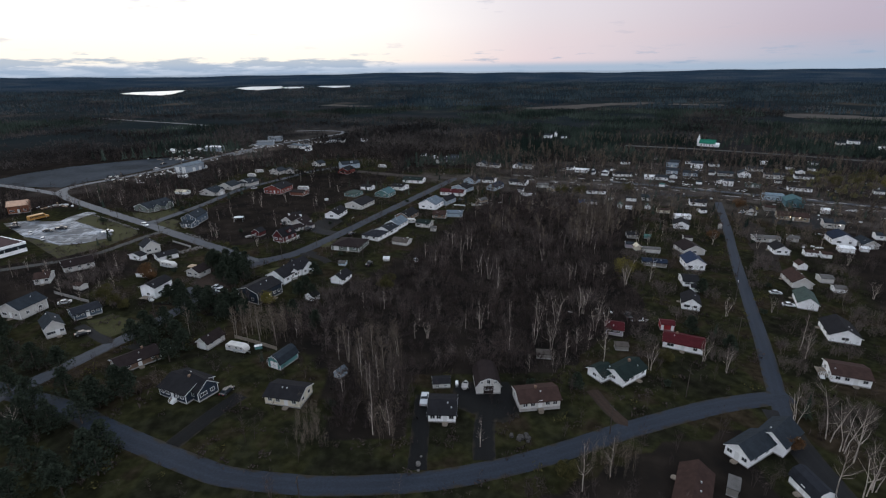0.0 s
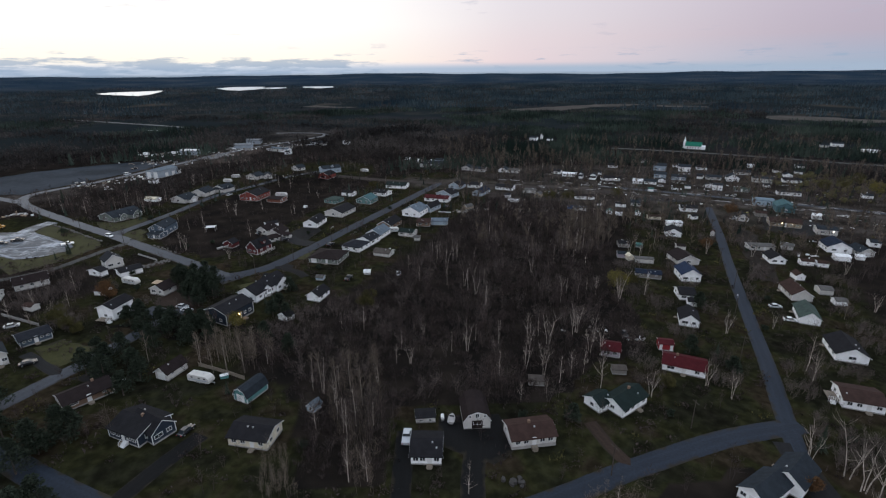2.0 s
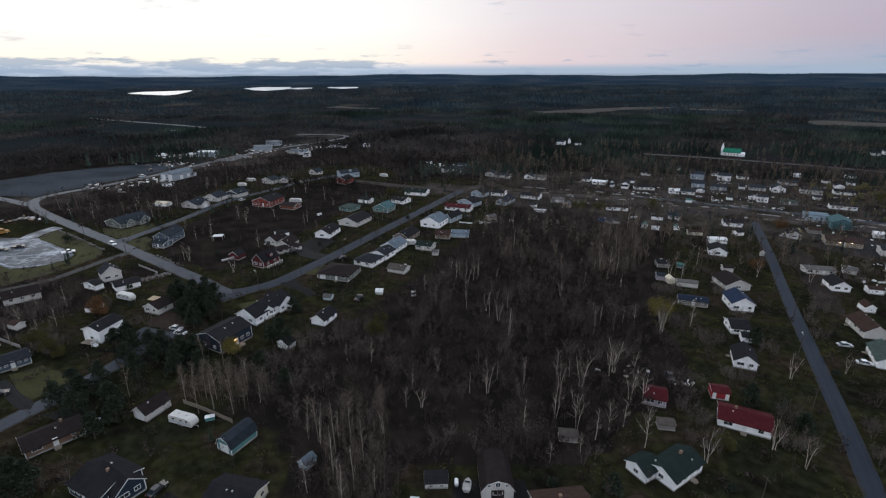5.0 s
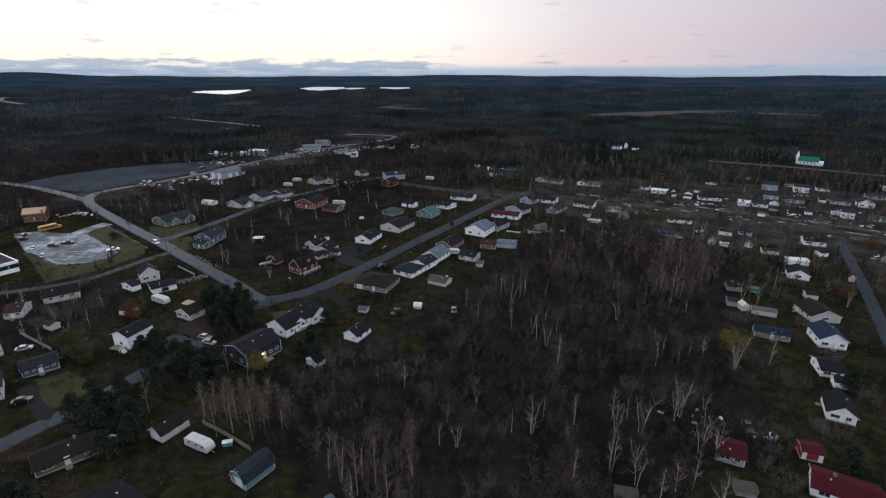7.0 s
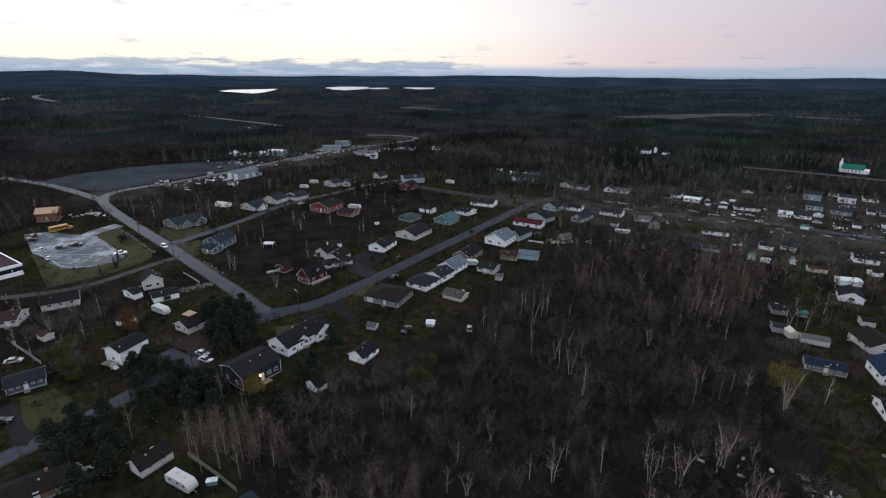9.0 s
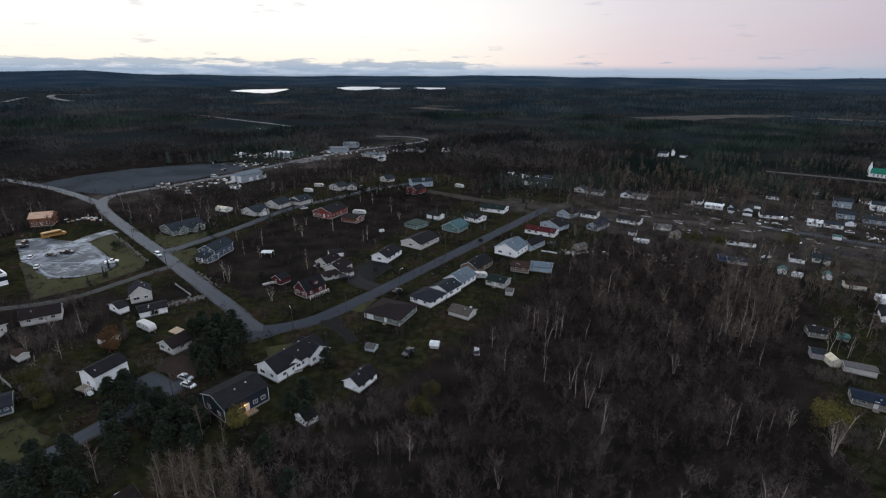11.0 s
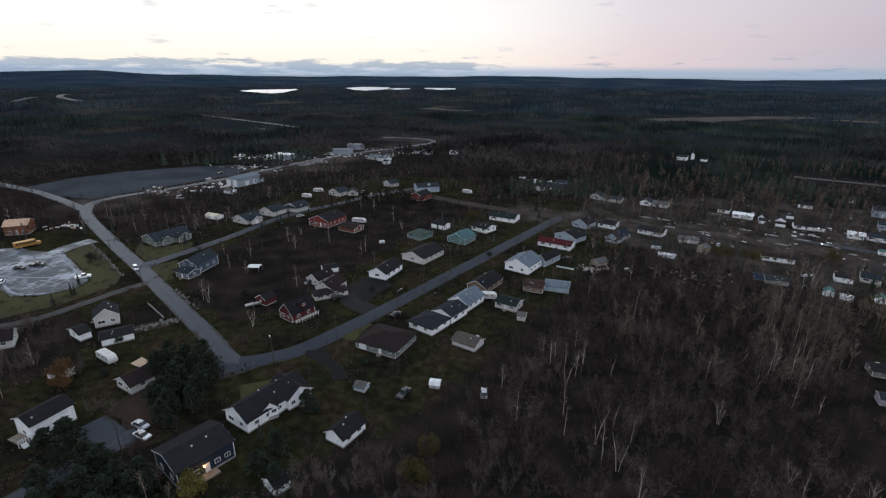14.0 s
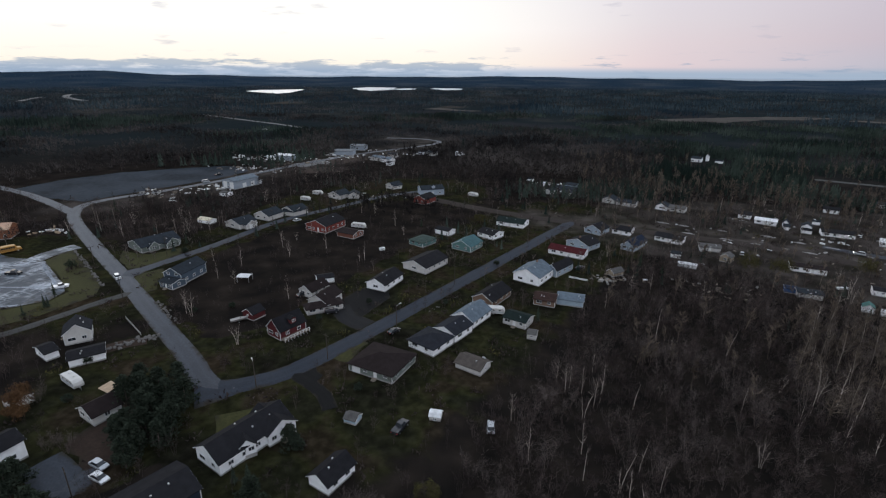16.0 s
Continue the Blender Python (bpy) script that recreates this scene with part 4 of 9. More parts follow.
def building(kind, x, y, rot, L, W, h, rise, wall, roof, face, opts=""):
    o = dict((p.split("=") + ["1"])[:2] for p in opts.split(";") if p)
    n_front = int(o.get("w", 1))
    z = gz(x, y)
    h, rise = h * 0.93, rise * (0.93 if "gambrel" in o else 0.9 if face == "p" and "hip" not in o else 0.62)
    names = {"house_wing": "house_annex", "workshop": "workshop_building", "barn": "barn", "bungalow": "bungalow"}
    name = names.get(kind, kind)
    CLEARED.append((x, y, max(L, W) / 2 + 1.2))
    away = math.hypot(x, y - 60)
    if away > 150:
        CLEARED.append((x - x / away * 5, y - (y - 60) / away * 5, max(L, W) / 2 + 0.5))
    if kind == "warehouse":
        CLEARED.extend([(x + 6, y - 14, 17), (x + 12, y - 30, 14), (x - 8, y - 16, 14)])
    if kind == "camper":
        return camper(x, y, rot, L, W)
    if kind == "carport":
        return carport(x, y, rot, max(L, 5), W, h)
    small = kind == "shed"
    near = math.hypot(x, y - 60) < 330
    shape = "gambrel" if "gambrel" in o else "hip" if "hip" in o else "gable"
    words = {"house_wing": "annex", "trailer_home": "mobile home", "construction_house": "unfinished house", "workshop": "workshop"}.get(kind, kind)
    label = WALL_WORDS[wall] + " " + words + " with " + {"hip": "hipped ", "gambrel": "gambrel "}.get(shape, "") + ROOF_WORDS[roof] + " roof"
    t = thing(name, pose(x, y, z, rz=rot), label, {"house_wing": "house annex", "trailer_home": "mobile home", "construction_house": "house"}.get(kind, kind))
    base = 0.9 if "base" in o else 0.35
    prof, roof_me, rake = roof_meshes(L, W, h, rise, shape, roof_mat[roof], ov=0.25 if small else 0.5)
    body = Acc().prism_x([(-W / 2, 0.2)] + [(py, pz) for py, pz in prof] + [(W / 2, 0.2)], -L / 2, L / 2)
    part("wall", body.mesh("wall", wall_mat[wall]), t)
    part("roof", roof_me, t, ROOF_WORDS[roof] + " roof")
    part("foundation", Acc().box(-L / 2 - 0.04, L / 2 + 0.04, -W / 2 - 0.04, W / 2 + 0.04, -0.8, base).mesh("foundation", CONCRETE), t)
    if rake and (near or kind in ("house", "bungalow")) and wall != "greywood":
        out, X = rake
        for sx in (-1, 1):
            part("rake_board", Acc().prism_x(out, sx * X - 0.04 if sx > 0 else -X - 0.015, X + 0.015 if sx > 0 else -X + 0.04).mesh("rake_board", TRIM if wall != "plywood" else PLANK), t)
    if near and not small and wall not in ("white", "offwhite", "cream"):
        corner = cached(("corner", h), lambda: Acc().box(-0.08, 0.08, -0.08, 0.08, base, h - 0.05).mesh("corner_board", TRIM))
        for sx in (-1, 1):
            for sy in (-1, 1):
                part("corner_board", corner, t, at=pose(sx * L / 2, sy * W / 2, 0))
    # openings
    storeys = 2 if h > 4.3 else 1
    head = min(h - 0.35, 2.3 + base - 0.35)
    main, span = ("front", L) if face == "a" else ("left", W)
    wd, ht = (1.3, 1.1) if h > 2.4 else (0.9, 0.7)
    door_done = False
    for st in range(storeys):
        lift = st * 2.5
        zz = head - ht + lift
        if zz + ht > h + (rise * 0.4 if main == "left" else -0.1):
            break
        for k in range(n_front):
            u = (k + 0.5) / n_front * span * 0.92 - span * 0.46
            if k == n_front // 2 and st == 0 and n_front >= 3 and not door_done:
                add_door(t, main, u, base, L, W)
                door_done = True
            else:
                add_window(t, main, u, zz, L, W, 2.1 if k == 0 and st == 0 and span / n_front > 2.6 and not small else min(wd, span * 0.5), ht)
    if not small and kind not in ("barn", "workshop", "warehouse", "camper") and near:
        rest = [("back", L), ("left", W), ("right", W)] if face == "a" else [("front", L), ("back", L), ("right", W)]
        for side, ln in rest:
            n = max(1, int(ln / 3.6))
            for k in range(n):
                u = (k + 0.5) / n * ln * 0.9 - ln * 0.45
                if side == "back" and k == 0 and not door_done:
                    add_door(t, side, u, base, L, W)
                    door_done = True
                else:
                    for st in range(storeys):
                        if head + st * 2.5 < h + 0.1:
                            add_window(t, side, u, head - ht + st * 2.5, L, W, wd, ht)
    if "barndoor" in o:
        add_door(t, main, 0, 0.1, L, W, 2.6, 2.3, roof_mat["darkbrown"], "barn_door", 0)
        add_window(t, main, 0, 3.3, L, W, 1.1, 1.3)
        for u in (-1.9, 1.9):
            add_window(t, main, u, 3.3, L, W, 0.8, 0.8)
    if "door" in o or "gdoor" in o:
        add_door(t, main, -span * 0.33 if "gdoor" in o else 0, 0.15, L, W, 2.6, 2.1, TRIM, "garage_door", 4)
    if "door" in o and shape == "gambrel":
        add_window(t, main, 0, 3.4, L, W, 1.0, 0.9)
    if "bigdoor" in o:
        for u in (-span * 0.26, span * 0.26):
            add_door(t, main, u, 0.1, L, W, 3.2, 3.4, roof_mat["tealgrey"], "roller_door", 6)
    if "bigdoors" in o:
        for u in (-span * 0.26, span * 0.26):
            add_door(t, main, u, 0.2, L, W, 3.6, 4.4, TRIM, "roller_door", 6)
        for k in range(3):
            add_door(t, "front", -L * 0.1 + k * 7, 0.2, L, W, 3.0, 3.0, TRIM, "roller_door", 5)
    if "lamp" in o or "lamps" in o:
        for u in ((-span * 0.12, span * 0.2) if "lamps" in o else (span * 0.28,)):
            lm = LAMP if "lamps" in o or "warm" in o else LAMP_W
            me_ = cached(("lamp", lm.name, "lamps" in o), lambda: Acc().box(-0.11, 0.11, -0.28, -0.06, -0.11, 0.11).mesh("wall_lamp", lm))
            part("wall_lamp", me_, t, "glowing outdoor wall lamp", at=wall_spot(main, u, min(h - 0.3, 2.5), L, W))
    if "lampf" in o:
        me_ = cached("porch_lamp", lambda: Acc().tube([(0, -0.2, -0.12), (0, -0.2, 0), (0, -0.2, 0.12)], [0.08, 0.14, 0.08], 8).mesh("porch_lamp", PORCH))
        for u in (-L * 0.06,):
            part("porch_lamp", me_, t, "glowing warm porch lamp", at=wall_spot("front", u, 2.3, L, W))
        part("porch_slab", Acc().box(-L * 0.22, L * 0.14, -W / 2 - 2.0, -W / 2 - 0.05, -0.3, 0.3).mesh("porch_slab", WOOD), t, "wooden porch floor")
    # chimneys and vents
    rng = random.Random(int(x * 13 + y * 7))
    if not small and kind not in ("barn", "garage", "house_wing", "workshop", "warehouse", "trailer_home", "construction_house") and shape == "gable":
        if rng.random() < 0.2:
            cx = rng.uniform(-0.3, 0.3) * L
            part("chimney", Acc().box(cx - 0.3, cx + 0.3, -0.1, 0.5, h + rise * 0.6, h + rise + 0.8).mesh("chimney", wall_mat["tanbrown"]), t, "brick chimney")
    if not small and near and kind not in ("construction_house",):
        vent = cached("vent", lambda: Acc().box(-0.16, 0.16, -0.16, 0.16, 0, 0.34).mesh("roof_vent", STEEL))
        for k in range(4 if "vents" in o else rng.randint(0, 2)):
            u, v = rng.uniform(-0.4, 0.4) * L, rng.uniform(0.1, 0.3) * W * (-1 if face == "a" else rng.choice((-1, 1)))
            zz = h + rise * (1 - abs(v) / (W / 2)) + 0.08
            if shape == "gable":
                part("roof_vent", vent, t, at=pose(u, v, zz))
    if "porchl" in o or "porchr" in o:
        s = -1 if "porchl" in o else 1
        a = Acc().box(0, 2.6, -2.2, 2.2, 0.75, 0.9)
        part("porch_deck", a.mesh("porch_deck", WOOD), t, "wooden porch deck", at=pose(s * L / 2 - (2.6 if s < 0 else 0), 0, 0))
        edge = s * L / 2 - (2.6 if s < 0 else 0)
        for px in np.linspace(0.05, 2.55, 6):
            part("porch_post", cached("porch_post", lambda: Acc().box(-0.05, 0.05, -0.05, 0.05, -0.3, 1.85).mesh("porch_post", TRIM)), t, "white porch post", at=pose(edge + px, -2.2, 0))
        for z0 in (1.25, 1.75):
            part("porch_rail", cached("porch_rail", lambda: Acc().box(0, 2.6, -0.03, 0.03, 0, 0.09).mesh("porch_rail", TRIM)), t, "white porch railing", at=pose(edge, -2.2, z0))
        st = Acc()
        for k in range(4):
            st.box(0.4, 1.6, -2.5 - 0.28 * k, -2.2 - 0.28 * k, -0.3, 0.75 - 0.19 * k)
        part("porch_step", st.mesh("porch_step", TRIM), t, "white painted steps", at=pose(s * L / 2 - (2.6 if s < 0 else 0), 0, 0))
    if "dormer" in o:
        d = Acc().prism_x([(-1.0, 0), (-1.0, 1.5), (0, 2.1), (1.0, 1.5), (1.0, 0)], -1.6, 0.4)
        part("dormer", d.mesh("dormer", wall_mat[wall]), t, at=pose(0.05 * L, -W * 0.25, h + rise * 0.3, rz=90))
        dr = Acc().prism_x([(-1.3, 1.35), (0, 2.15), (1.3, 1.35), (1.3, 1.5), (0, 2.3), (-1.3, 1.5)], -1.8, 0.8)
        part("dormer_roof", dr.mesh("dormer_roof", roof_mat[roof]), t, at=pose(0.05 * L, -W * 0.25, h + rise * 0.3, rz=90))
        f, p = window_meshes(1.2, 0.9)
        win = part("window", f, t, at=pose(0.05 * L, -W * 0.25 - 1.6, h + rise * 0.3 + 0.4))
        part("pane", p, win)
    if "stepsf" in o:
        for k in range(5):
            part("step", cached(("step", k), lambda: Acc().box(-0.7, 0.7, -0.3, 0.0, 0.0, 1.15 - 0.2 * k).mesh("step", TRIM)), t, "white painted step", at=pose(L * 0.1, -W / 2 - 0.1 - 0.3 * k, -0.2))
        for u in (-0.75, 0.75):
            part("stair_rail", cached(("stair_rail", u), lambda: Acc().tube([(u, -0.1, 1.9), (u, -1.6, 0.95)], [0.05, 0.05], 6).tube([(u, -1.6, -0.2), (u, -1.6, 0.95)], [0.05, 0.05], 6).tube([(u, -0.1, 0.8), (u, -0.1, 1.9)], [0.05, 0.05], 6).mesh("stair_rail", TRIM)), t, "white stair rail", at=pose(L * 0.1, -W / 2, 0))
    if "deckf" in o:
        part("deck", Acc().box(-L * 0.5, L * 0.5, -W / 2 - 2.2, -W / 2 - 0.05, 0.55, 0.7).mesh("deck", WOOD), t, "weathered wooden deck")
        for px in np.linspace(-L * 0.48, L * 0.48, 9):
            part("post", cached("deck_post", lambda: Acc().box(-0.05, 0.05, -0.05, 0.05, -0.6, 1.6).mesh("post", TRIM)), t, "white deck post", at=pose(px, -W / 2 - 2.12, 0))
        part("deck_rail", Acc().box(-L * 0.5, L * 0.5, -W / 2 - 2.16, -W / 2 - 2.08, 1.5, 1.6).box(-L * 0.5, L * 0.5, -W / 2 - 2.14, -W / 2 - 2.1, 1.0, 1.08).mesh("deck_rail", TRIM), t, "white deck railing")
    if "posts" in o:
        ps = Acc().box(-0.45, 0.45, -0.09, 0.04, 0.2, 2.2)
        for u in (-L * 0.36, L * 0.36):
            part("panel", cached("post_panel", lambda: ps.mesh("panel", TRIM)), t, "white door panel", at=wall_spot("front", u, 0, L, W))
    return t


def wheel(parent, x, y, r=0.34, w=0.24):
    ty = cached(("tyre", r, w), lambda: Acc().tube([(0, -w / 2, 0), (0, w / 2, 0)], [r, r], 12).mesh("tyre", RUBBER))
    ri = cached(("rim", r, w), lambda: Acc().tube([(0, -w / 2 - 0.01, 0), (0, w / 2 + 0.01, 0)], [r * 0.6, r * 0.6], 10).mesh("rim", STEEL))
    wh = part("wheel", ty, parent, at=pose(x, y, r))
    part("rim", ri, wh)


def camper(x, y, rot, L, W):
    L, W = max(4.9, min(9.5, max(L, W))), 2.4
    t = thing("camper_trailer", pose(x, y, gz(x, y), rz=rot), "white travel trailer parked on the grass", "camper trailer")
    prof = [(-L / 2, 0.5), (-L / 2 + 0.1, 2.35), (-L / 2 + 0.5, 2.6), (L / 2 - 1.1, 2.6), (L / 2 - 0.3, 2.0), (L / 2, 1.2), (L / 2 - 0.2, 0.5)]
    a = Acc().prism_x([(-p, q) for p, q in prof], -W / 2, W / 2)
    part("body", a.mesh("body", wall_mat["offwhite"]), t, at=pose(0, 0, 0, rz=90))
    part("stripe", Acc().box(-L / 2 + 0.25, L / 2 - 0.5, -W / 2 - 0.012, W / 2 + 0.012, 1.05, 1.3).mesh("stripe", wall_mat["bluegrey"]), t, "blue-grey side stripe")
    f, p = window_meshes(0.9, 0.6)
    for u in (-L * 0.28, L * 0.05, L * 0.3):
        for s in (-1, 1):
            part("window_pane", p, t, at=pose(u, s * W / 2, 1.55, rz=0 if s < 0 else 180))
    vent = cached("vent", lambda: Acc().box(-0.16, 0.16, -0.16, 0.16, 0, 0.34).mesh("roof_vent", STEEL))
    for u in (-L * 0.2, L * 0.15):
        part("roof_vent", vent, t, at=pose(u, 0.2, 2.45))
    for u in (-0.5, 0.4):
        for s in (-1, 1):
            wheel(t, u, s * (W / 2 - 0.12))
    part("drawbar", Acc().box(L / 2 - 0.3, L / 2 + 0.9, -0.08, 0.08, 0.4, 0.52).box(L / 2 + 0.7, L / 2 + 0.8, -0.06, 0.06, -0.02, 0.42).mesh("drawbar", STEEL), t)
    return t


def carport(x, y, rot, L, W, h):
    t = thing("carport", pose(x, y, gz(x, y), rz=rot), "white-roofed carport on slim posts", "carport")
    part("roof", Acc().prism_x([(-W / 2, h), (0, h + 0.4), (W / 2, h), (W / 2, h + 0.1), (0, h + 0.5), (-W / 2, h + 0.1)], -L / 2, L / 2).mesh("roof", roof_mat["white"]), t)
    for sx in (-1, 1):
        for sy in (-1, 1):
            part("post", cached(("cpost", h), lambda: Acc().box(-0.08, 0.08, -0.08, 0.08, -0.2, h).mesh("post", STEEL)), t, at=pose(sx * (L / 2 - 0.2), sy * (W / 2 - 0.2), 0))
    return t


def car(x, y, rot, colour="white", kind="car", lights=False):
    """A parked car, pickup or van; its nose points to +x."""
    words = {"car": "saloon car", "pickup": "pickup truck", "van": "van", "suv": "sport utility car"}[kind]
    t = thing({"car": "car", "pickup": "pickup_truck", "van": "van", "suv": "car"}[kind], pose(x, y, gz(x, y) + 0.1, rz=rot), colour + " " + words + " parked on the ground", {"pickup": "pickup truck"}.get(kind, "car"))
    L, W = {"car": (4.5, 1.8), "pickup": (5.5, 1.95), "van": (5.1, 1.95), "suv": (4.7, 1.9)}[kind]
    top = {"car": 1.42, "pickup": 1.8, "van": 1.95, "suv": 1.7}[kind]
    belt = {"car": 0.88, "pickup": 1.1, "van": 1.15, "suv": 1.0}[kind]
    cab = {"car": (-1.75, -1.05, 0.45, 1.2), "pickup": (-0.55, -0.4, 0.8, 1.35), "van": (-2.45, -2.3, 1.2, 2.0), "suv": (-2.2, -1.9, 0.6, 1.25)}[kind]

    def body():
        lo = [(-L / 2, 0.45), (-L / 2 + 0.05, belt), (L / 2 - 1.0, belt), (L / 2 - 0.1, belt - 0.15), (L / 2, 0.5), (L / 2 - 0.15, 0.28), (-L / 2 + 0.15, 0.28)]
        return Acc().prism_x([(-p, q) for p, q in lo], -W / 2, W / 2).mesh("body", car_mat[colour])

    def cabin():
        b0, t0, t1, b1 = cab
        a, i = Acc(), W / 2 - 0.06
        k = i - 0.2
        a.v = [(b0, -i, belt), (b1, -i, belt), (b1, i, belt), (b0, i, belt), (t0, -k, top), (t1, -k, top), (t1, k, top), (t0, k, top)]
        a.f = [(0, 3, 2, 1), (0, 1, 5, 4), (1, 2, 6, 5), (2, 3, 7, 6), (3, 0, 4, 7), (4, 5, 6, 7)]
        return a.mesh("cabin_glass", GLASS)
    part("body", cached(("cb", kind, colour), body), t, at=pose(0, 0, 0, rz=90))
    t.children[0].matrix_basis = pose(0, 0, 0, rz=90)
    part("cabin_glass", cached(("cc", kind), cabin), t, "dark car windows")
    b0, t0, t1, b1 = cab
    part("cabin_roof", cached(("cr", kind, colour), lambda: Acc().box(t0 - 0.02, t1 + 0.02, -W / 2 + 0.24, W / 2 - 0.24, top - 0.04, top + 0.05).mesh("cabin_roof", car_mat[colour])), t)
    for sx in (-L * 0.31, L * 0.31):
        for sy in (-1, 1):
            wheel(t, sx, sy * (W / 2 - 0.1), 0.33, 0.22)
    for sy in (-1, 1):
        part("headlight", cached(("hl", L, lights), lambda: Acc().box(L / 2 - 0.05, L / 2 + 0.03, -0.2, 0.2, 0.6, 0.78).mesh("headlight", LAMP_W if lights else STEEL)), t, at=pose(0, sy * (W / 2 - 0.35), 0))
        part("tail_light", cached(("tl", L), lambda: Acc().box(-L / 2 - 0.03, -L / 2 + 0.05, -0.14, 0.14, 0.62, 0.84).mesh("tail_light", wall_mat["red"])), t, at=pose(0, sy * (W / 2 - 0.25), 0))
    return t


def school_bus(x, y, rot):
    t = thing("school_bus", pose(x, y, gz(x, y) + 0.1, rz=rot), "yellow school bus parked beside the car park", "bus")
    L, W = 10.2, 2.5
    prof = [(-L / 2, 0.55), (-L / 2, 2.7), (-L / 2 + 0.3, 3.0), (L / 2 - 2.0, 3.0), (L / 2 - 1.7, 1.75), (L / 2 - 0.1, 1.55), (L / 2, 0.6)]
    part("body", Acc().prism_x([(-p, q) for p, q in prof], -W / 2, W / 2).mesh("body", BUS), t, at=pose(0, 0, 0, rz=90))
    for k in range(9):
        for s in (-1, 1):
            part("window_pane", cached("bus_pane", lambda: Acc().box(-0.36, 0.36, -0.03, 0.03, 1.8, 2.5).mesh("window_pane", GLASS)), t, at=pose(-L / 2 + 0.8 + k * 0.85, s * W / 2, 0))
    for z in (1.15, 1.55):
        part("rub_rail", Acc().box(-L / 2, L / 2 - 2, -W / 2 - 0.02, W / 2 + 0.02, z, z + 0.07).mesh("rub_rail", RUBBER), t, "black rub rail")
    for sx in (-L * 0.28, L * 0.36):
        for s in (-1, 1):
            wheel(t, sx, s * (W / 2 - 0.15), 0.48, 0.28)


def church(x, y, rot):
    t = thing("church", pose(x, y, gz(x, y), rz=rot), "white wooden church with green roof and steeple", "church")
    L, W, h, rise = 17.0, 8.0, 3.8, 4.2
    prof, roof_me, rake = roof_meshes(L, W, h, rise, "gable", material("church_green_roof", (0.02, 0.14, 0.095), 0.7, 0.2, rows=0.2))
    part("wall", Acc().prism_x([(-W / 2, 0.2)] + prof + [(W / 2, 0.2)], -L / 2, L / 2).mesh("wall", wall_mat["white"]), t)
    part("roof", roof_me, t, "bright green metal roof")
    part("foundation", Acc().box(-L / 2 - 0.05, L / 2 + 0.05, -W / 2 - 0.05, W / 2 + 0.05, -0.6, 0.4).mesh("foundation", CONCRETE), t)
    for k in range(5):
        for side in ("front", "back"):
            add_window(t, side, -L * 0.34 + k * L * 0.17, 1.0, L, W, 1.1, 2.0)
    part("tower", Acc().box(-L / 2 - 2.7, -L / 2, -1.3, 1.3, -0.5, 8.0).mesh("tower", wall_mat["white"]), t)
    cx = -L / 2 - 1.35
    a = Acc()
    a.v = [(cx - 1.4, -1.4, 8.0), (cx + 1.4, -1.4, 8.0), (cx + 1.4, 1.4, 8.0), (cx - 1.4, 1.4, 8.0), (cx, 0, 13.6)]
    a.f = [(0, 1, 4), (1, 2, 4), (2, 3, 4), (3, 0, 4), (3, 2, 1, 0)]
    part("spire", a.mesh("spire", wall_mat["white"]), t, "pointed white spire")
    part("vestry", Acc().prism_x([(-2.5, 0), (-2.5, 3), (0, 4.6), (2.5, 3), (2.5, 0)], L / 2, L / 2 + 4).mesh("vestry", wall_mat["white"]), t)
    CLEARED.append((x, y, 16))


def school():
    """The flat-roofed school beside the car park."""
    t = thing("school_building", pose(-211, 191.6, gz(-211, 191.6), rz=65), "long flat-roofed school with white and navy bands", "school")
    L, W, h = 40.0, 26.0, 4.6
    # its corner nearest the lawn lies at the origin, the block stretches to -x and +y
    part("wall", Acc().box(-12, 28, 0, W, -0.5, 1.6).mesh("wall", wall_mat["white"]), t, "white lower wall")
    part("window_band", Acc().box(-11.95, 27.95, 0.05, W - 0.05, 1.6, 2.9).mesh("window_band", GLASS), t, "dark window band")
    part("fascia", Acc().box(-12.15, 28.15, -0.15, W + 0.15, 2.9, 3.5).mesh("fascia", wall_mat["navyslate"]), t, "navy fascia band")
    part("parapet", Acc().box(-12.3, 28.3, -0.3, W + 0.3, 3.5, h).mesh("parapet", wall_mat["white"]), t, "white parapet")
    part("roof", Acc().box(-11.6, 27.6, 0.4, W - 0.4, h, h + 0.05).mesh("roof", roof_mat["maroon"]), t, "dull maroon flat roof")
    for k in range(7):
        part("mullion", cached("mull", lambda: Acc().box(-0.12, 0.12, -0.04, 0.05, 1.6, 2.9).mesh("mullion", TRIM)), t, at=pose(-9 + k * 5.6, 0, 0))
    CLEARED.append((-218, 208, 22))


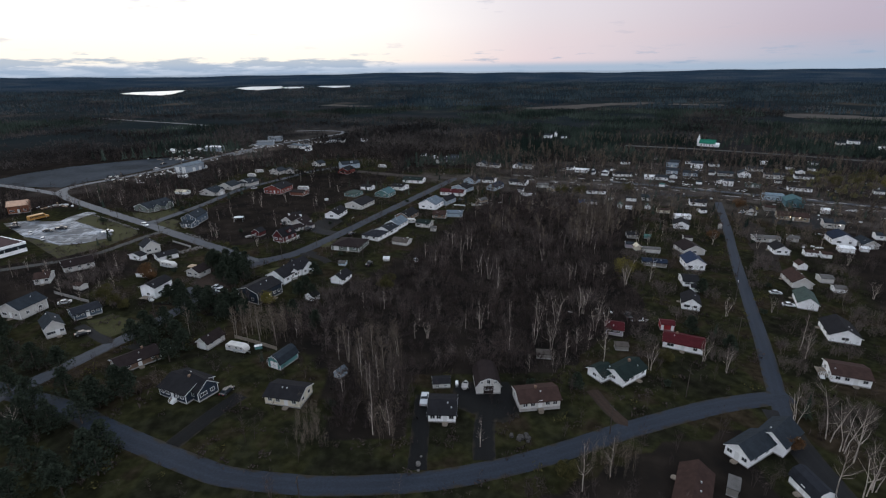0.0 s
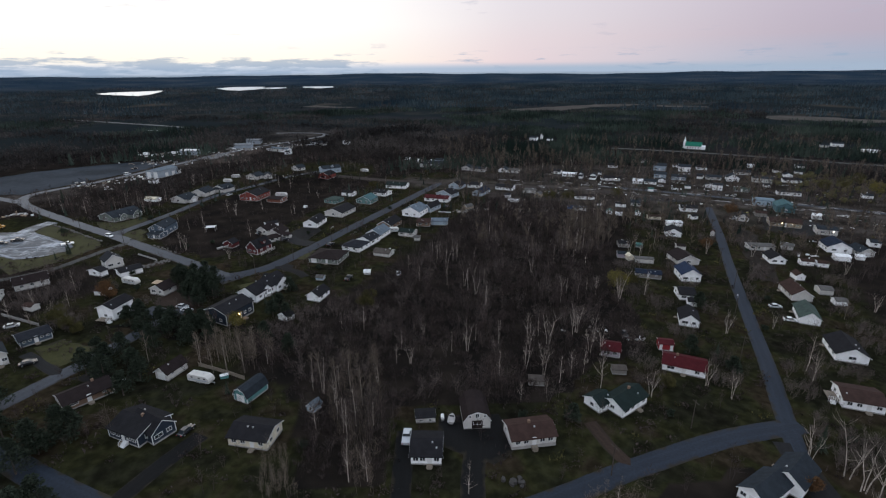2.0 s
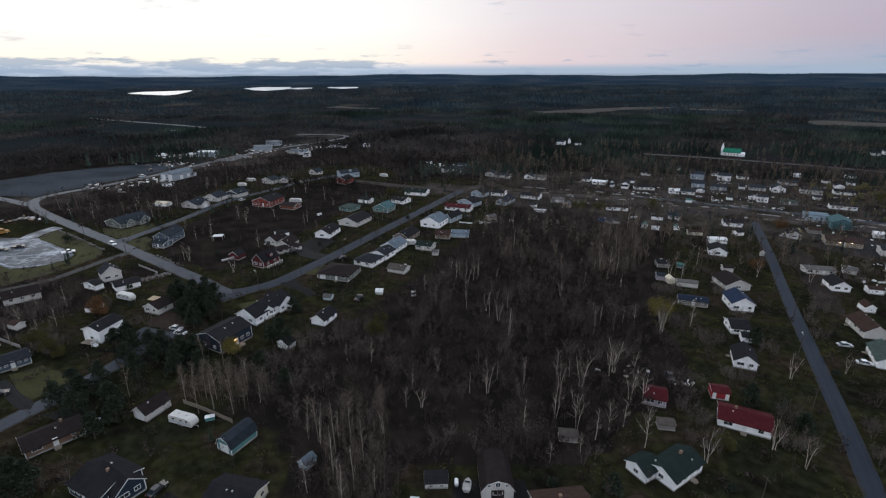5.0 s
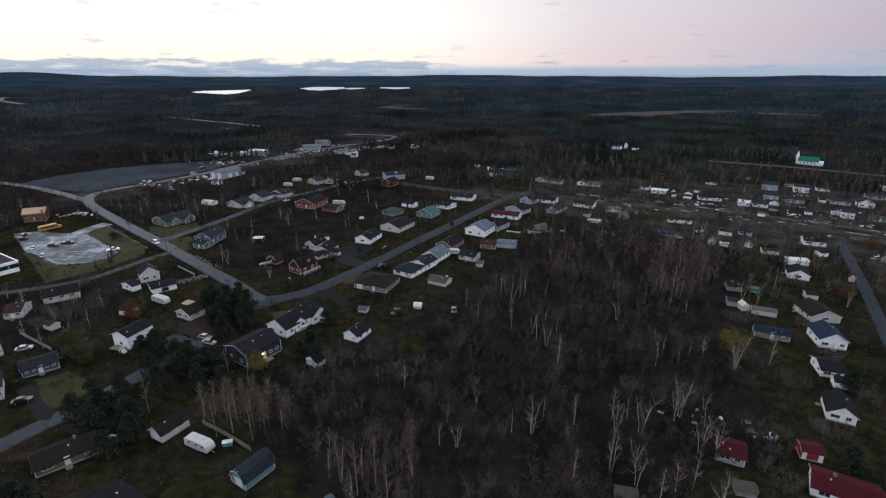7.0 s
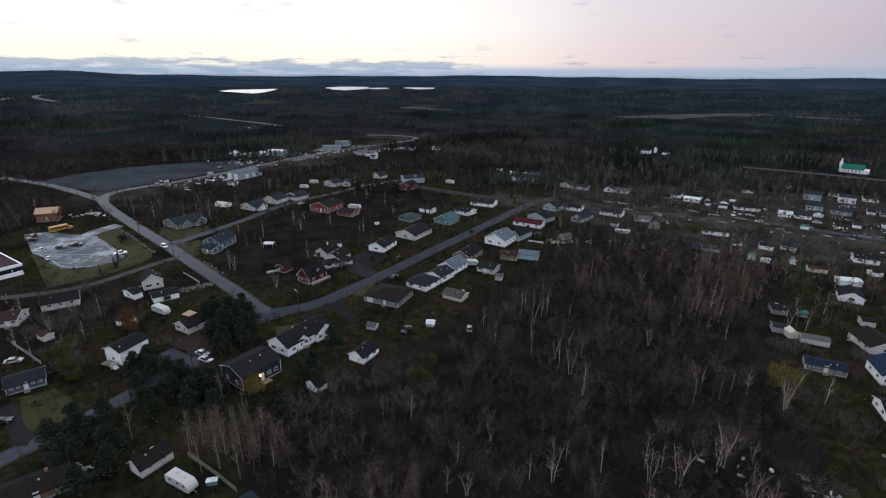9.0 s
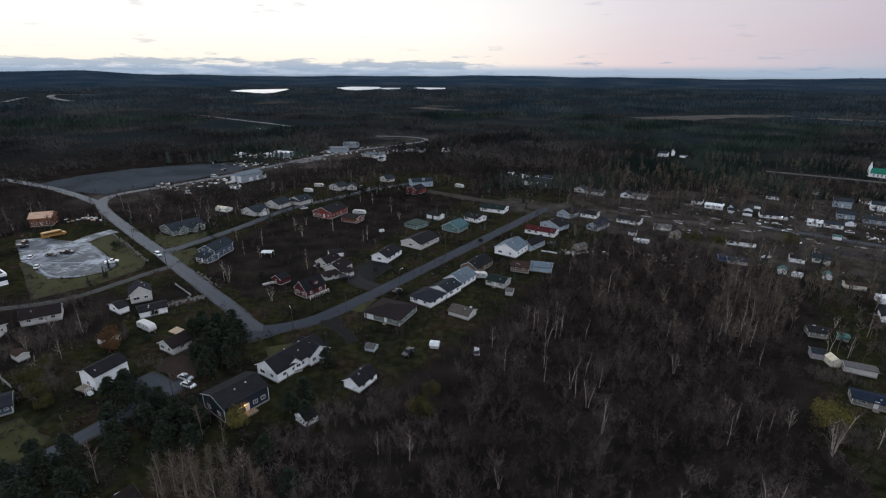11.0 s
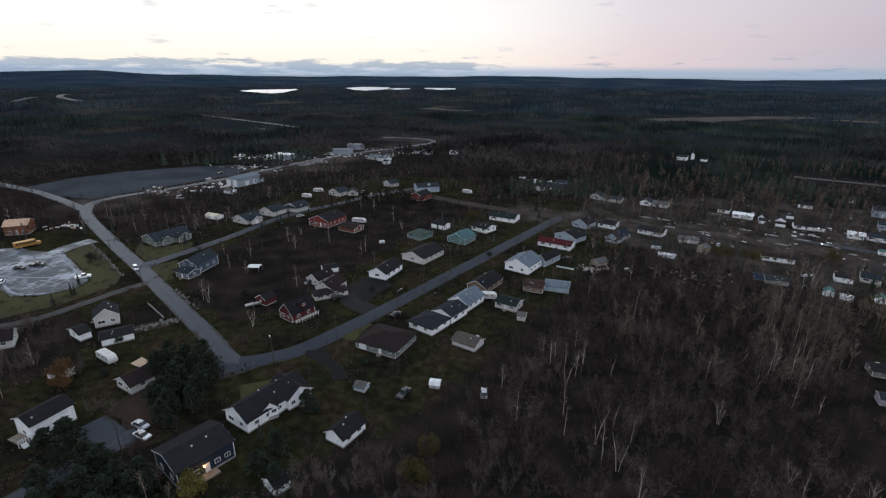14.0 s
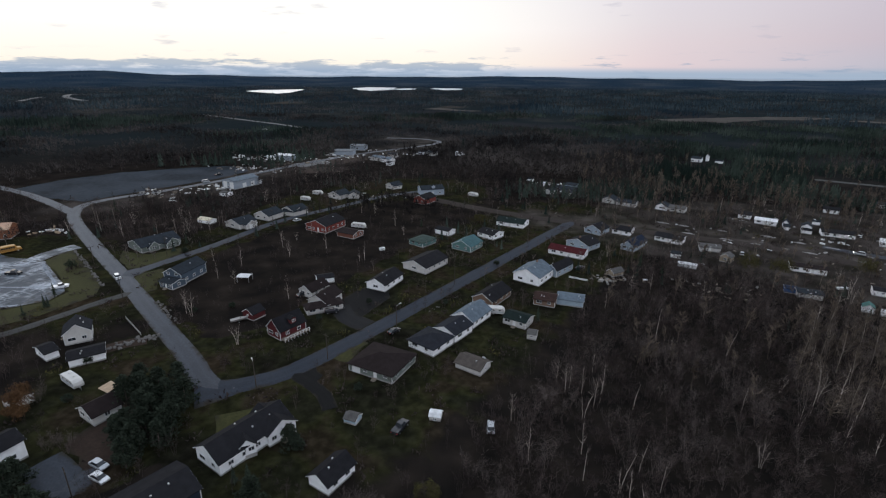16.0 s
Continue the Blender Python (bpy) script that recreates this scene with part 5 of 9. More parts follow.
def utility_pole(x, y, rot=0, lamp=False, h=8.6):
    t = thing("street_lamp" if lamp else "utility_pole", pose(x, y, gz(x, y), rz=rot), "tall wooden pole with a street lamp arm" if lamp else "tall dark wooden utility pole", "street lamp" if lamp else "utility pole", "poles along the streets")
    part("pole", cached(("pole", h), lambda: Acc().tube([(0, 0, -0.5), (0, 0, h * 0.5), (0, 0, h)], [0.13, 0.11, 0.08], 8).mesh("pole", POLE)), t)
    if lamp:
        part("arm", cached("lamp_arm", lambda: Acc().tube([(0, 0, 0), (0.8, 0, 0.5), (1.8, 0, 0.6)], [0.05, 0.05, 0.05], 6).mesh("arm", STEEL)), t, at=pose(0, 0, h - 0.8))
        part("lamp_head", cached("lamp_head", lambda: Acc().box(1.6, 2.3, -0.16, 0.16, 0.5, 0.68).mesh("lamp_head", STEEL)), t, at=pose(0, 0, h - 0.8))
    else:
        part("crossarm", cached("crossarm", lambda: Acc().box(-0.07, 0.07, -1.1, 1.1, -0.07, 0.07).mesh("crossarm", POLE)), t, at=pose(0, 0, h - 0.7))
        for v in (-0.95, 0.0, 0.95):
            part("insulator", cached("insul", lambda: Acc().tube([(0, 0, 0), (0, 0, 0.22)], [0.07, 0.05], 6).mesh("insulator", GLASS)), t, at=pose(0, v, h - 0.63))


def fence(pts, h=1.2, mat=None, label="low weathered board fence"):
    line = smooth_line(pts, 2.4) if len(pts) > 2 else np.array([np.array(pts[0]) + (np.array(pts[1]) - np.array(pts[0])) * k for k in np.linspace(0, 1, max(2, int(np.linalg.norm(np.array(pts[1], float) - np.array(pts[0], float)) / 2.4)))])
    x0, y0 = line[0]
    t = thing("fence", pose(x0, y0, gz(x0, y0)), label, "fence")
    mat = mat or WOOD
    for k, p in enumerate(line):
        part("post", cached(("fpost", h, mat.name), lambda: Acc().box(-0.06, 0.06, -0.06, 0.06, -0.3, h + 0.1).mesh("post", mat)), t, at=pose(p[0] - x0, p[1] - y0, gz(*p) - gz(x0, y0)))
    for p, q in zip(line[:-1], line[1:]):
        a, d = (p + q) / 2, q - p
        ln = float(np.hypot(*d))
        part("board", cached(("fboard", round(ln, 1), h, mat.name), lambda: Acc().box(-ln / 2, ln / 2, -0.03, 0.03, 0.05, h * 0.48).box(-ln / 2, ln / 2, -0.03, 0.03, h * 0.54, h).mesh("board", mat)), t, at=pose(a[0] - x0, a[1] - y0, gz(*a) - gz(x0, y0), rz=math.degrees(math.atan2(d[1], d[0]))))


# ---- houses and sheds ----
building("bungalow", 24.2, 100.9, 7, 10.9, 7.2, 3.1, 2.2, "offwhite", "brown", "a", "w=5;base")
building("bungalow", -0.9, 96.6, -4, 6.9, 8.0, 2.7, 2.2, "white", "black", "a", "w=4")
building("barn", 11.6, 108.9, 92, 9.0, 6.7, 2.9, 2.6, "offwhite", "darkbrown", "p", "gambrel;barndoor")
building("shed", -1.2, 108.8, 3, 4.9, 3.6, 1.6, 0.7, "offwhite", "black", "a", "w=2")
building("bungalow", 52.6, 112.9, 33.5, 10.6, 6.6, 2.9, 2.6, "white", "greenblack", "a", "w=4")
building("bungalow", 45.4, 112.8, 30, 5.0, 5.4, 2.6, 2.2, "white", "greenblack", "a", "w=2")
building("bungalow", 77.6, 129.9, -27, 11.7, 7.4, 2.6, 2.2, "white", "red", "a", "w=3")
building("shed", 77.4, 141.8, -15, 4.5, 4.0, 2.4, 1.0, "red", "red", "a", "w=0;posts")
building("bungalow", 58.4, 139.4, -19, 5.4, 6.0, 2.6, 1.9, "mauve", "red", "a", "w=2")
building("shed", 56.9, 128.3, -8, 4.0, 2.8, 1.7, 0.7, "greywood", "greybrown", "a", "w=0")
building("shed", 30.9, 123.4, -8, 4.4, 2.8, 1.8, 0.7, "greywood", "greybrown", "a", "w=0")
building("bungalow", 70.6, 81.6, 29, 10.0, 5.6, 3.0, 2.1, "white", "slate", "p", "w=3")
building("bungalow", 79.6, 85.2, 35, 9.0, 6.4, 3.3, 2.5, "white", "slate", "p", "w=1")
building("bungalow", 51.2, 69.0, 58, 12.0, 6.4, 2.7, 2.4, "white", "brown", "p", "w=2")
building("shed", 60.6, 70.5, -34, 2.1, 4.0, 2.4, 0.8, "greywood", "greywood", "a", "w=0")
building("garage", 76.7, 69.6, 95, 7.0, 4.3, 2.5, 2.2, "white", "darkslate", "p", "gambrel")
building("bungalow", 117.5, 112.2, -22, 9.5, 8.5, 2.9, 2.0, "white", "brown", "a", "w=4;porchl")
building("bungalow", 134.3, 136.9, 68, 12.0, 8.7, 2.8, 2.6, "white", "black", "p", "w=1")
building("bungalow", 139.7, 161.2, 64, 12.0, 6.4, 2.8, 2.4, "white", "greengrey", "p", "w=0")
building("bungalow", 149.8, 180.9, 77, 12.0, 7.3, 2.8, 2.6, "greige", "brown", "p", "w=0")
building("shed", 163.3, 197.9, 80, 5.0, 3.7, 2.4, 1.4, "white", "brown", "p", "w=0")
building("bungalow", 94.2, 159.5, 68, 9.0, 6.2, 2.8, 2.3, "white", "black", "p", "w=2")
building("shed", 102.7, 173.1, -19, 3.3, 4.0, 2.2, 1.0, "white", "black", "a", "w=0")
building("bungalow", 103.7, 180.7, -11, 5.9, 8.0, 2.6, 2.2, "white", "black", "a", "w=2")
building("bungalow", 114.5, 199.7, 81, 10.0, 7.9, 3.6, 2.6, "white", "blue", "p", "w=3")
building("bungalow", 122.6, 219.8, 91, 11.0, 10.0, 2.8, 2.5, "greige", "darkbrown", "p", "w=1")
building("trailer_home", 97.7, 201.5, -19, 10.3, 5.0, 2.4, 1.0, "greywood", "navy", "a", "w=3")
building("shed", 103.4, 218.8, -16, 8.1, 3.6, 2.2, 0.6, "greige", "greywood", "a", "w=0")
building("shed", 97.6, 221.9, 93, 3.5, 2.8, 2.3, 1.2, "cream", "cream", "p", "w=0")
building("shed", 95.2, 226.1, -14, 3.8, 4.0, 2.2, 1.1, "mauve", "slate", "a", "w=0")
building("bungalow", 102.3, 242.0, -9, 5.2, 5.0, 2.3, 1.4, "greywood", "black", "a", "w=2")
building("shed", 110.2, 240.6, -24, 3.2, 3.0, 1.6, 0.5, "teal", "teal", "a", "w=0")
building("shed", 140.6, 291.2, -12, 7.6, 4.0, 2.2, 1.0, "cream", "brown", "a", "w=1")
building("shed", 165.2, 291.5, 12, 4.3, 4.0, 2.3, 1.1, "white", "black", "a", "w=1")
building("bungalow", 143.7, 324.5, -26, 6.9, 8.0, 2.6, 2.0, "greige", "slate", "a", "w=2")
building("trailer_home", 113.4, 342.0, -14, 13.4, 5.6, 2.8, 1.2, "white", "darkbrown", "a", "w=4")
building("shed", 95.8, 314.9, -12, 4.2, 4.0, 2.0, 0.8, "blue", "blue", "a", "w=0")
building("trailer_home", 101.0, 311.6, -9, 8.4, 5.0, 2.3, 1.0, "offwhite", "slate", "a", "w=3")
# trailer park and north village
building("cottage", 155.0, 406.0, -14, 15.0, 7.0, 2.6, 1.8, "white", "black", "a", "w=4;lamp")
building("shed", 140.6, 407.5, -25, 5.1, 4.0, 2.2, 1.2, "white", "black", "a", "w=0")
building("cottage", 178.2, 463.1, -25, 8.2, 7.0, 2.8, 2.0, "white", "black", "a", "w=2")
building("cottage", 173.2, 393.8, -25, 7.3, 7.0, 2.8, 1.7, "white", "white", "a", "w=3")
building("cottage", 182.9, 391.9, -25, 9.3, 7.0, 2.8, 1.7, "white", "slate", "a", "w=3")
building("shed", 195.1, 398.0, 65, 5.0, 5.6, 2.4, 1.5, "white", "slate", "p", "w=0")
building("cottage", 202.9, 418.4, -25, 9.4, 8.0, 3.6, 2.4, "bluegrey", "slate", "a", "w=3")
building("house", 217.6, 450.9, -25, 10.5, 9.0, 5.2, 2.4, "bluegrey", "slate", "a", "w=3;two")
building("cottage", 214.4, 409.1, -25, 11.2, 8.0, 3.2, 2.0, "bluegrey", "slate", "a", "w=4")
building("cottage", 240.8, 466.7, -25, 6.3, 7.0, 2.8, 1.8, "white", "black", "a", "w=2")
building("house", 238.2, 446.0, -25, 9.8, 9.0, 5.0, 2.4, "white", "slate", "a", "w=3;two")
building("cottage", 258.9, 454.6, -25, 8.9, 8.0, 2.8, 2.0, "white", "black", "a", "w=2")
building("shed", 234.8, 412.7, -25, 4.4, 4.0, 2.3, 1.1, "white", "black", "a", "w=0")
building("cottage", 244.9, 409.6, -25, 11.4, 7.0, 2.9, 1.8, "greige", "slate", "a", "w=4")
building("shed", 224.0, 378.7, 65, 6.0, 5.1, 2.6, 1.6, "white", "slate", "p", "w=0")
building("house", 226.0, 371.1, -25, 6.6, 7.0, 4.6, 1.2, "white", "slate", "a", "w=3;two")
building("bungalow", 257.9, 404.3, 65, 10.0, 9.2, 3.6, 3.0, "white", "slate", "p", "w=2")
building("cottage", 283.3, 431.8, -25, 13.1, 7.0, 2.8, 2.2, "greige", "slate", "a", "w=3")
building("trailer_home", 242.0, 365.8, -25, 10.3, 5.0, 2.7, 0.8, "greengrey", "greengrey", "a", "w=3")
building("trailer_home", 280.1, 399.0, -25, 14.5, 7.0, 4.0, 1.2, "greige", "slate", "a", "w=5")
building("trailer_home", 270.5, 353.8, -25, 15.4, 6.0, 3.0, 0.9, "white", "black", "a", "w=6")
building("cottage", 305.0, 398.6, -25, 13.4, 7.0, 2.8, 1.8, "white", "black", "a", "w=4")
building("shed", 317.8, 421.0, 65, 6.0, 6.6, 2.4, 1.6, "white", "slate", "p", "w=0")
building("shed", 336.9, 433.9, -25, 5.5, 5.0, 2.4, 1.0, "white", "slate", "a", "w=1")
building("workshop", 236.5, 311.0, 65, 13.0, 10.6, 4.3, 2.5, "tealgrey", "tealgrey", "p", "bigdoor")
building("workshop", 232.8, 326.7, -25, 12.2, 8.0, 4.0, 0.6, "iceblue", "iceblue", "a", "w=2")
building("restaurant", 213.5, 278.1, -25, 16.0, 10.0, 3.0, 2.2, "tan", "brown", "a", "w=5;lamps")
building("cottage", 194.6, 289.2, 65, 8.0, 6.3, 2.8, 2.0, "greige", "black", "p", "w=1")
building("shed", 212.9, 298.6, -25, 6.3, 5.0, 2.4, 1.0, "greywood", "brown", "a", "w=0")
building("camper", 242.2, 289.0, -25, 4.4, 3.0, 2.4, 0.4, "white", "white", "a", "")
building("cottage", 226.1, 261.7, -25, 9.5, 8.0, 3.6, 1.4, "greige", "slate", "a", "w=2;lamp")
building("bungalow", 209.8, 234.5, 71, 11.0, 10.6, 3.4, 3.0, "white", "navy", "p", "w=2")
building("garage", 218.1, 228.3, 84, 9.0, 7.0, 2.8, 2.2, "greige", "slate", "p", "door")
building("trailer_home", 171.3, 236.2, -12, 12.1, 5.0, 2.6, 0.8, "greige", "greywood", "a", "w=4")
building("trailer_home", 186.2, 236.9, -33, 5.0, 5.0, 2.4, 0.8, "greige", "greywood", "a", "w=2")
building("bungalow", 167.1, 219.1, 77, 9.0, 6.7, 2.8, 2.2, "white", "black", "p", "w=2")
building("shed", 201.6, 220.2, -22, 6.3, 5.0, 2.6, 0.6, "white", "white", "a", "w=0")
building("shed", 211.7, 221.0, -28, 3.4, 4.0, 2.0, 0.5, "white", "white", "a", "w=0")
building("shed", 235.8, 240.5, -25, 4.6, 6.0, 2.8, 1.4, "white", "slate", "a", "w=1")
building("shed", 179.6, 214.5, -16, 5.5, 4.0, 2.4, 1.0, "white", "brown", "a", "w=1")
building("shed", 185.5, 212.2, -20, 4.4, 4.0, 2.3, 1.1, "white", "brown", "a", "w=1")
building("shed", 163.6, 183.1, -14, 4.9, 5.0, 2.3, 1.1, "greige", "greywood", "a", "w=0")
building("shed", 161.5, 172.4, -15, 4.2, 4.0, 2.1, 1.0, "white", "greywood", "a", "w=0")
building("cottage", 172.0, 310.5, -17, 10.0, 7.5, 2.9, 2.0, "white", "black", "a", "w=3")
building("shed", 131.3, 321.0, -20, 6.4, 5.0, 2.5, 1.0, "white", "black", "a", "w=1")
building("shed", 117.0, 302.6, 65, 4.0, 3.5, 2.2, 1.3, "white", "teal", "p", "w=0")
building("shed", 122.0, 299.6, -25, 4.0, 3.0, 1.8, 0.6, "white", "white", "a", "w=0")
building("shed", 134.5, 300.2, 65, 4.0, 3.4, 2.2, 1.2, "white", "teal", "p", "w=0")
building("shed", 146.1, 277.4, -7, 8.5, 5.0, 2.6, 0.8, "white", "white", "a", "w=0")
building("bungalow", 137.4, 260.4, 68, 9.0, 8.0, 2.8, 2.2, "white", "black", "p", "w=1")
building("shed", 159.3, 258.8, 59, 4.0, 2.0, 2.4, 1.2, "greige", "brown", "p", "w=0")
building("shed", 130.1, 237.0, -12, 4.2, 4.0, 2.2, 1.0, "greige", "darkbrown", "a", "w=0")
# central street, east side
building("house", -65.3, 187.6, 67, 18.4, 8.6, 3.5, 2.8, "white", "black", "p", "w=2;vents")
building("house_wing", -64.4, 185.4, 135, 6.0, 3.8, 3.4, 1.9, "white", "black", "p", "w=2;base")
building("house_wing", -61.9, 192.6, 152, 9.0, 7.0, 3.4, 2.4, "white", "black", "p", "w=3")
building("house", -71.0, 167.0, 62, 12.2, 10.2, 4.75, 2.8, "navyslate", "black", "a", "w=5;lampf")
building("garage", -42.4, 182.3, 69, 7.8, 5.4, 2.6, 1.9, "white", "black", "p", "w=0")
building("bungalow", -45.4, 224.6, -15, 14.2, 12.6, 2.9, 3.0, "greengrey", "darkbrown", "a", "hip;w=4;gdoor")
building("bungalow", -34.6, 239.2, 64, 10.0, 9.8, 3.0, 2.6, "white", "darkslate", "p", "hip;w=2;lamp")
building("house_wing", -29.2, 248.2, 64, 9.5, 8.2, 3.1, 2.6, "white", "darkslate", "a", "w=2")
building("bungalow", -25.0, 259.5, 66, 11.5, 8.4, 3.0, 2.7, "white", "bluegrey", "p", "w=1")
building("bungalow", -20.0, 277.4, 66, 13.8, 8.2, 2.8, 2.4, "tanbrown", "black", "p", "w=1")
building("camper", -18.5, 265.8, 3, 8.7, 3.0, 2.4, 0.4, "white", "white", "a", "")
building("cottage", -9.2, 260.9, -21, 8.1, 6.5, 2.7, 1.8, "greige", "greenblack", "a", "w=3")
building("shed", -4.1, 252.1, -7, 2.9, 3.5, 2.0, 1.1, "greige", "greywood", "a", "w=1")
building("house", -5.6, 302.0, 66, 13.6, 11.4, 3.9, 2.9, "white", "bluegrey", "p", "w=2")
building("house_wing", 5.1, 311.7, 58, 13.0, 5.0, 3.4, 2.4, "bluegrey", "black", "p", "w=1")
building("garage", -0.2, 279.5, -10, 7.7, 7.0, 2.7, 2.1, "tanbrown", "brown", "a", "w=2")
building("shed", 28.5, 315.5, 40, 6.0, 4.2, 1.7, 1.6, "tan", "greywood", "p", "w=0")
building("garage", 8.8, 281.7, -6, 9.3, 6.5, 2.7, 1.6, "iceblue", "bluegrey", "a", "w=0")
building("garage", -20.1, 230.3, -22, 8.2, 6.0, 2.0, 2.0, "offwhite", "greybrown", "a", "w=0")
building("shed", -45.0, 200.4, -9, 3.2, 3.0, 1.3, 1.3, "iceblue", "greywood", "a", "w=0")
building("shed", -25.7, 206.1, 0, 2.7, 2.6, 1.3, 0.7, "offwhite", "white", "a", "gambrel")
building("bungalow", 9.4, 336.0, -20, 16.6, 8.0, 2.8, 2.2, "white", "red", "a", "w=4")
building("bungalow", 16.9, 349.7, 53, 10.0, 12.4, 3.0, 2.5, "bluegrey", "black", "p", "w=2")
building("bungalow", 25.6, 376.2, 58, 10.0, 9.2, 3.0, 2.5, "bluegrey", "black", "p", "w=2")
building("bungalow", 39.6, 378.9, -23, 9.3, 9.0, 2.8, 2.2, "white", "black", "a", "w=3")
building("bungalow", 41.7, 355.3, 58, 15.0, 6.6, 2.9, 2.3, "bluegrey", "navy", "p", "w=2")
building("bungalow", 61.8, 371.2, -27, 13.1, 8.0, 2.8, 2.0, "white", "black", "a", "w=5")
building("shed", 59.2, 345.8, -17, 4.2, 4.0, 2.4, 1.2, "white", "slate", "a", "w=0")
building("shed", 61.4, 333.1, -17, 7.6, 3.0, 1.8, 0.6, "white", "white", "a", "w=0")
building("cottage", 78.2, 361.8, -10, 9.2, 6.0, 2.4, 1.4, "greige", "greywood", "a", "w=3")
building("shed", 81.6, 346.6, 57, 5.0, 4.8, 2.8, 1.6, "tan", "greywood", "p", "w=1")
# central street, west side
building("bungalow", -62.8, 280.4, 76, 13.6, 8.2, 3.0, 2.3, "white", "black", "p", "w=1;porchr")
building("bungalow", -51.9, 303.8, 67, 16.5, 12.0, 3.0, 2.4, "offwhite", "black", "p", "w=1")
building("bungalow", -60.3, 332.3, 63, 10.0, 8.5, 2.8, 2.2, "teal", "greengrey", "p", "hip;w=2")
building("shed", -52.9, 350.9, -24, 8.7, 6.0, 2.7, 1.6, "white", "black", "a", "w=1")
building("bungalow", -38.2, 332.2, 68, 11.1, 10.2, 3.0, 2.6, "teal", "tealgrey", "p", "w=2")
building("bungalow", -29.3, 352.7, -31, 9.9, 9.0, 2.8, 2.2, "white", "black", "a", "w=3")
building("bungalow", -19.8, 377.1, -16, 15.6, 10.0, 2.8, 2.4, "white", "greenblack", "a", "w=3")
building("house", -78.2, 258.6, 79, 10.0, 7.2, 3.3, 2.4, "greige", "darkbrown", "p", "w=2")
building("house_wing", -76.8, 253.8, 39, 12.5, 5.0, 2.6, 1.8, "greige", "darkbrown", "a", "hip;w=4")
building("house_wing", -85.9, 265.9, 70, 9.0, 6.1, 2.8, 2.2, "greige", "darkbrown", "p", "w=2")
building("house", -81.2, 236.0, 64, 9.6, 6.6, 3.4, 3.6, "barnred", "black", "p", "w=2;deckf;dormer")
building("shed", -97.1, 243.0, 70, 5.0, 5.2, 2.4, 1.8, "barnred", "black", "p", "w=1")
building("shed", -86.7, 277.0, 35, 6.4, 5.0, 2.3, 1.2, "white", "black", "a", "w=1")
building("carport", -117.1, 269.3, 8, 4.5, 4.0, 2.3, 0.5, "white", "white", "a", "")
building("house", -141.0, 266.2, 87, 13.5, 7.8, 4.8, 2.4, "blueslate", "slate", "p", "w=2")
building("house_wing", -140.3, 258.0, -13, 6.7, 6.0, 2.6, 1.2, "blueslate", "slate", "a", "w=3")
building("bungalow", -179.6, 295.2, 65, 17.4, 12.6, 2.9, 2.6, "greengrey", "slate", "p", "w=1")
building("house_wing", -177.4, 289.9, 162, 6.0, 4.5, 2.7, 2.0, "greengrey", "slate", "p", "w=1")
building("house_wing", -173.7, 296.5, 167, 7.0, 6.3, 2.7, 2.2, "greengrey", "slate", "p", "w=1")
building("bungalow", -160.0, 334.3, 73, 11.0, 10.8, 2.9, 2.4, "greige", "slate", "p", "w=1")
building("garage", -155.8, 332.8, 159, 8.0, 6.3, 2.7, 2.0, "greige", "slate", "p", "door")
building("bungalow", -154.2, 352.0, 76, 11.1, 10.5, 3.0, 2.7, "greige", "slate", "p", "w=2")
building("bungalow", -144.4, 364.1, 65, 10.0, 10.7, 3.0, 2.5, "greige", "slate", "p", "w=2")
building("house_wing", -144.9, 362.4, 172, 8.0, 9.2, 2.8, 2.0, "greige", "slate", "p", "w=1")
building("shed", -180.4, 334.3, -12, 8.7, 5.0, 2.0, 1.6, "white", "cream", "a", "w=0")
building("house", -115.8, 342.9, 75, 16.1, 12.8, 4.0, 2.8, "brickred", "black", "p", "w=4")
building("garage", -98.7, 334.1, -16, 10.2, 8.0, 2.6, 1.6, "brickbrown", "darkbrown", "a", "w=0")
building("camper", -99.4, 348.1, -6, 8.0, 3.0, 2.4, 0.4, "white", "white", "a", "")
building("camper", -151.9, 410.4, 4, 6.7, 3.0, 2.4, 0.4, "white", "white", "a", "")
building("bungalow", -135.4, 407.6, 69, 10.0, 9.6, 3.0, 2.4, "greige", "slate", "p", "w=1")
building("house_wing", -126.4, 410.5, 107, 8.0, 6.6, 2.8, 2.0, "greige", "slate", "p", "w=1")
building("bungalow", -109.6, 445.3, 62, 9.0, 7.4, 2.8, 2.2, "greige", "slate", "p", "w=1")
building("house_wing", -108.4, 444.2, 48, 7.1, 6.0, 2.6, 1.4, "greige", "slate", "a", "w=2")
building("house", -78.8, 412.2, 68, 12.0, 9.0, 3.6, 2.4, "brickred", "black", "p", "w=2")
building("house", -80.3, 435.9, 29, 16.1, 10.0, 4.4, 3.0, "bluegrey", "slate", "a", "w=3;dormer")
building("camper", -50.9, 437.1, -26, 7.0, 3.0, 2.5, 0.3, "white", "white", "a", "")
building("camper", -152.4, 393.4, -10, 6.4, 3.0, 2.4, 0.4, "white", "white", "a", "")
building("warehouse", -213.7, 418.1, 72, 20.3, 12.6, 6.0, 1.6, "metalgrey", "bluegrey", "p", "bigdoors")
building("shed", -206.3, 389.8, -12, 6.3, 5.0, 2.6, 1.0, "white", "greywood", "a", "w=1")
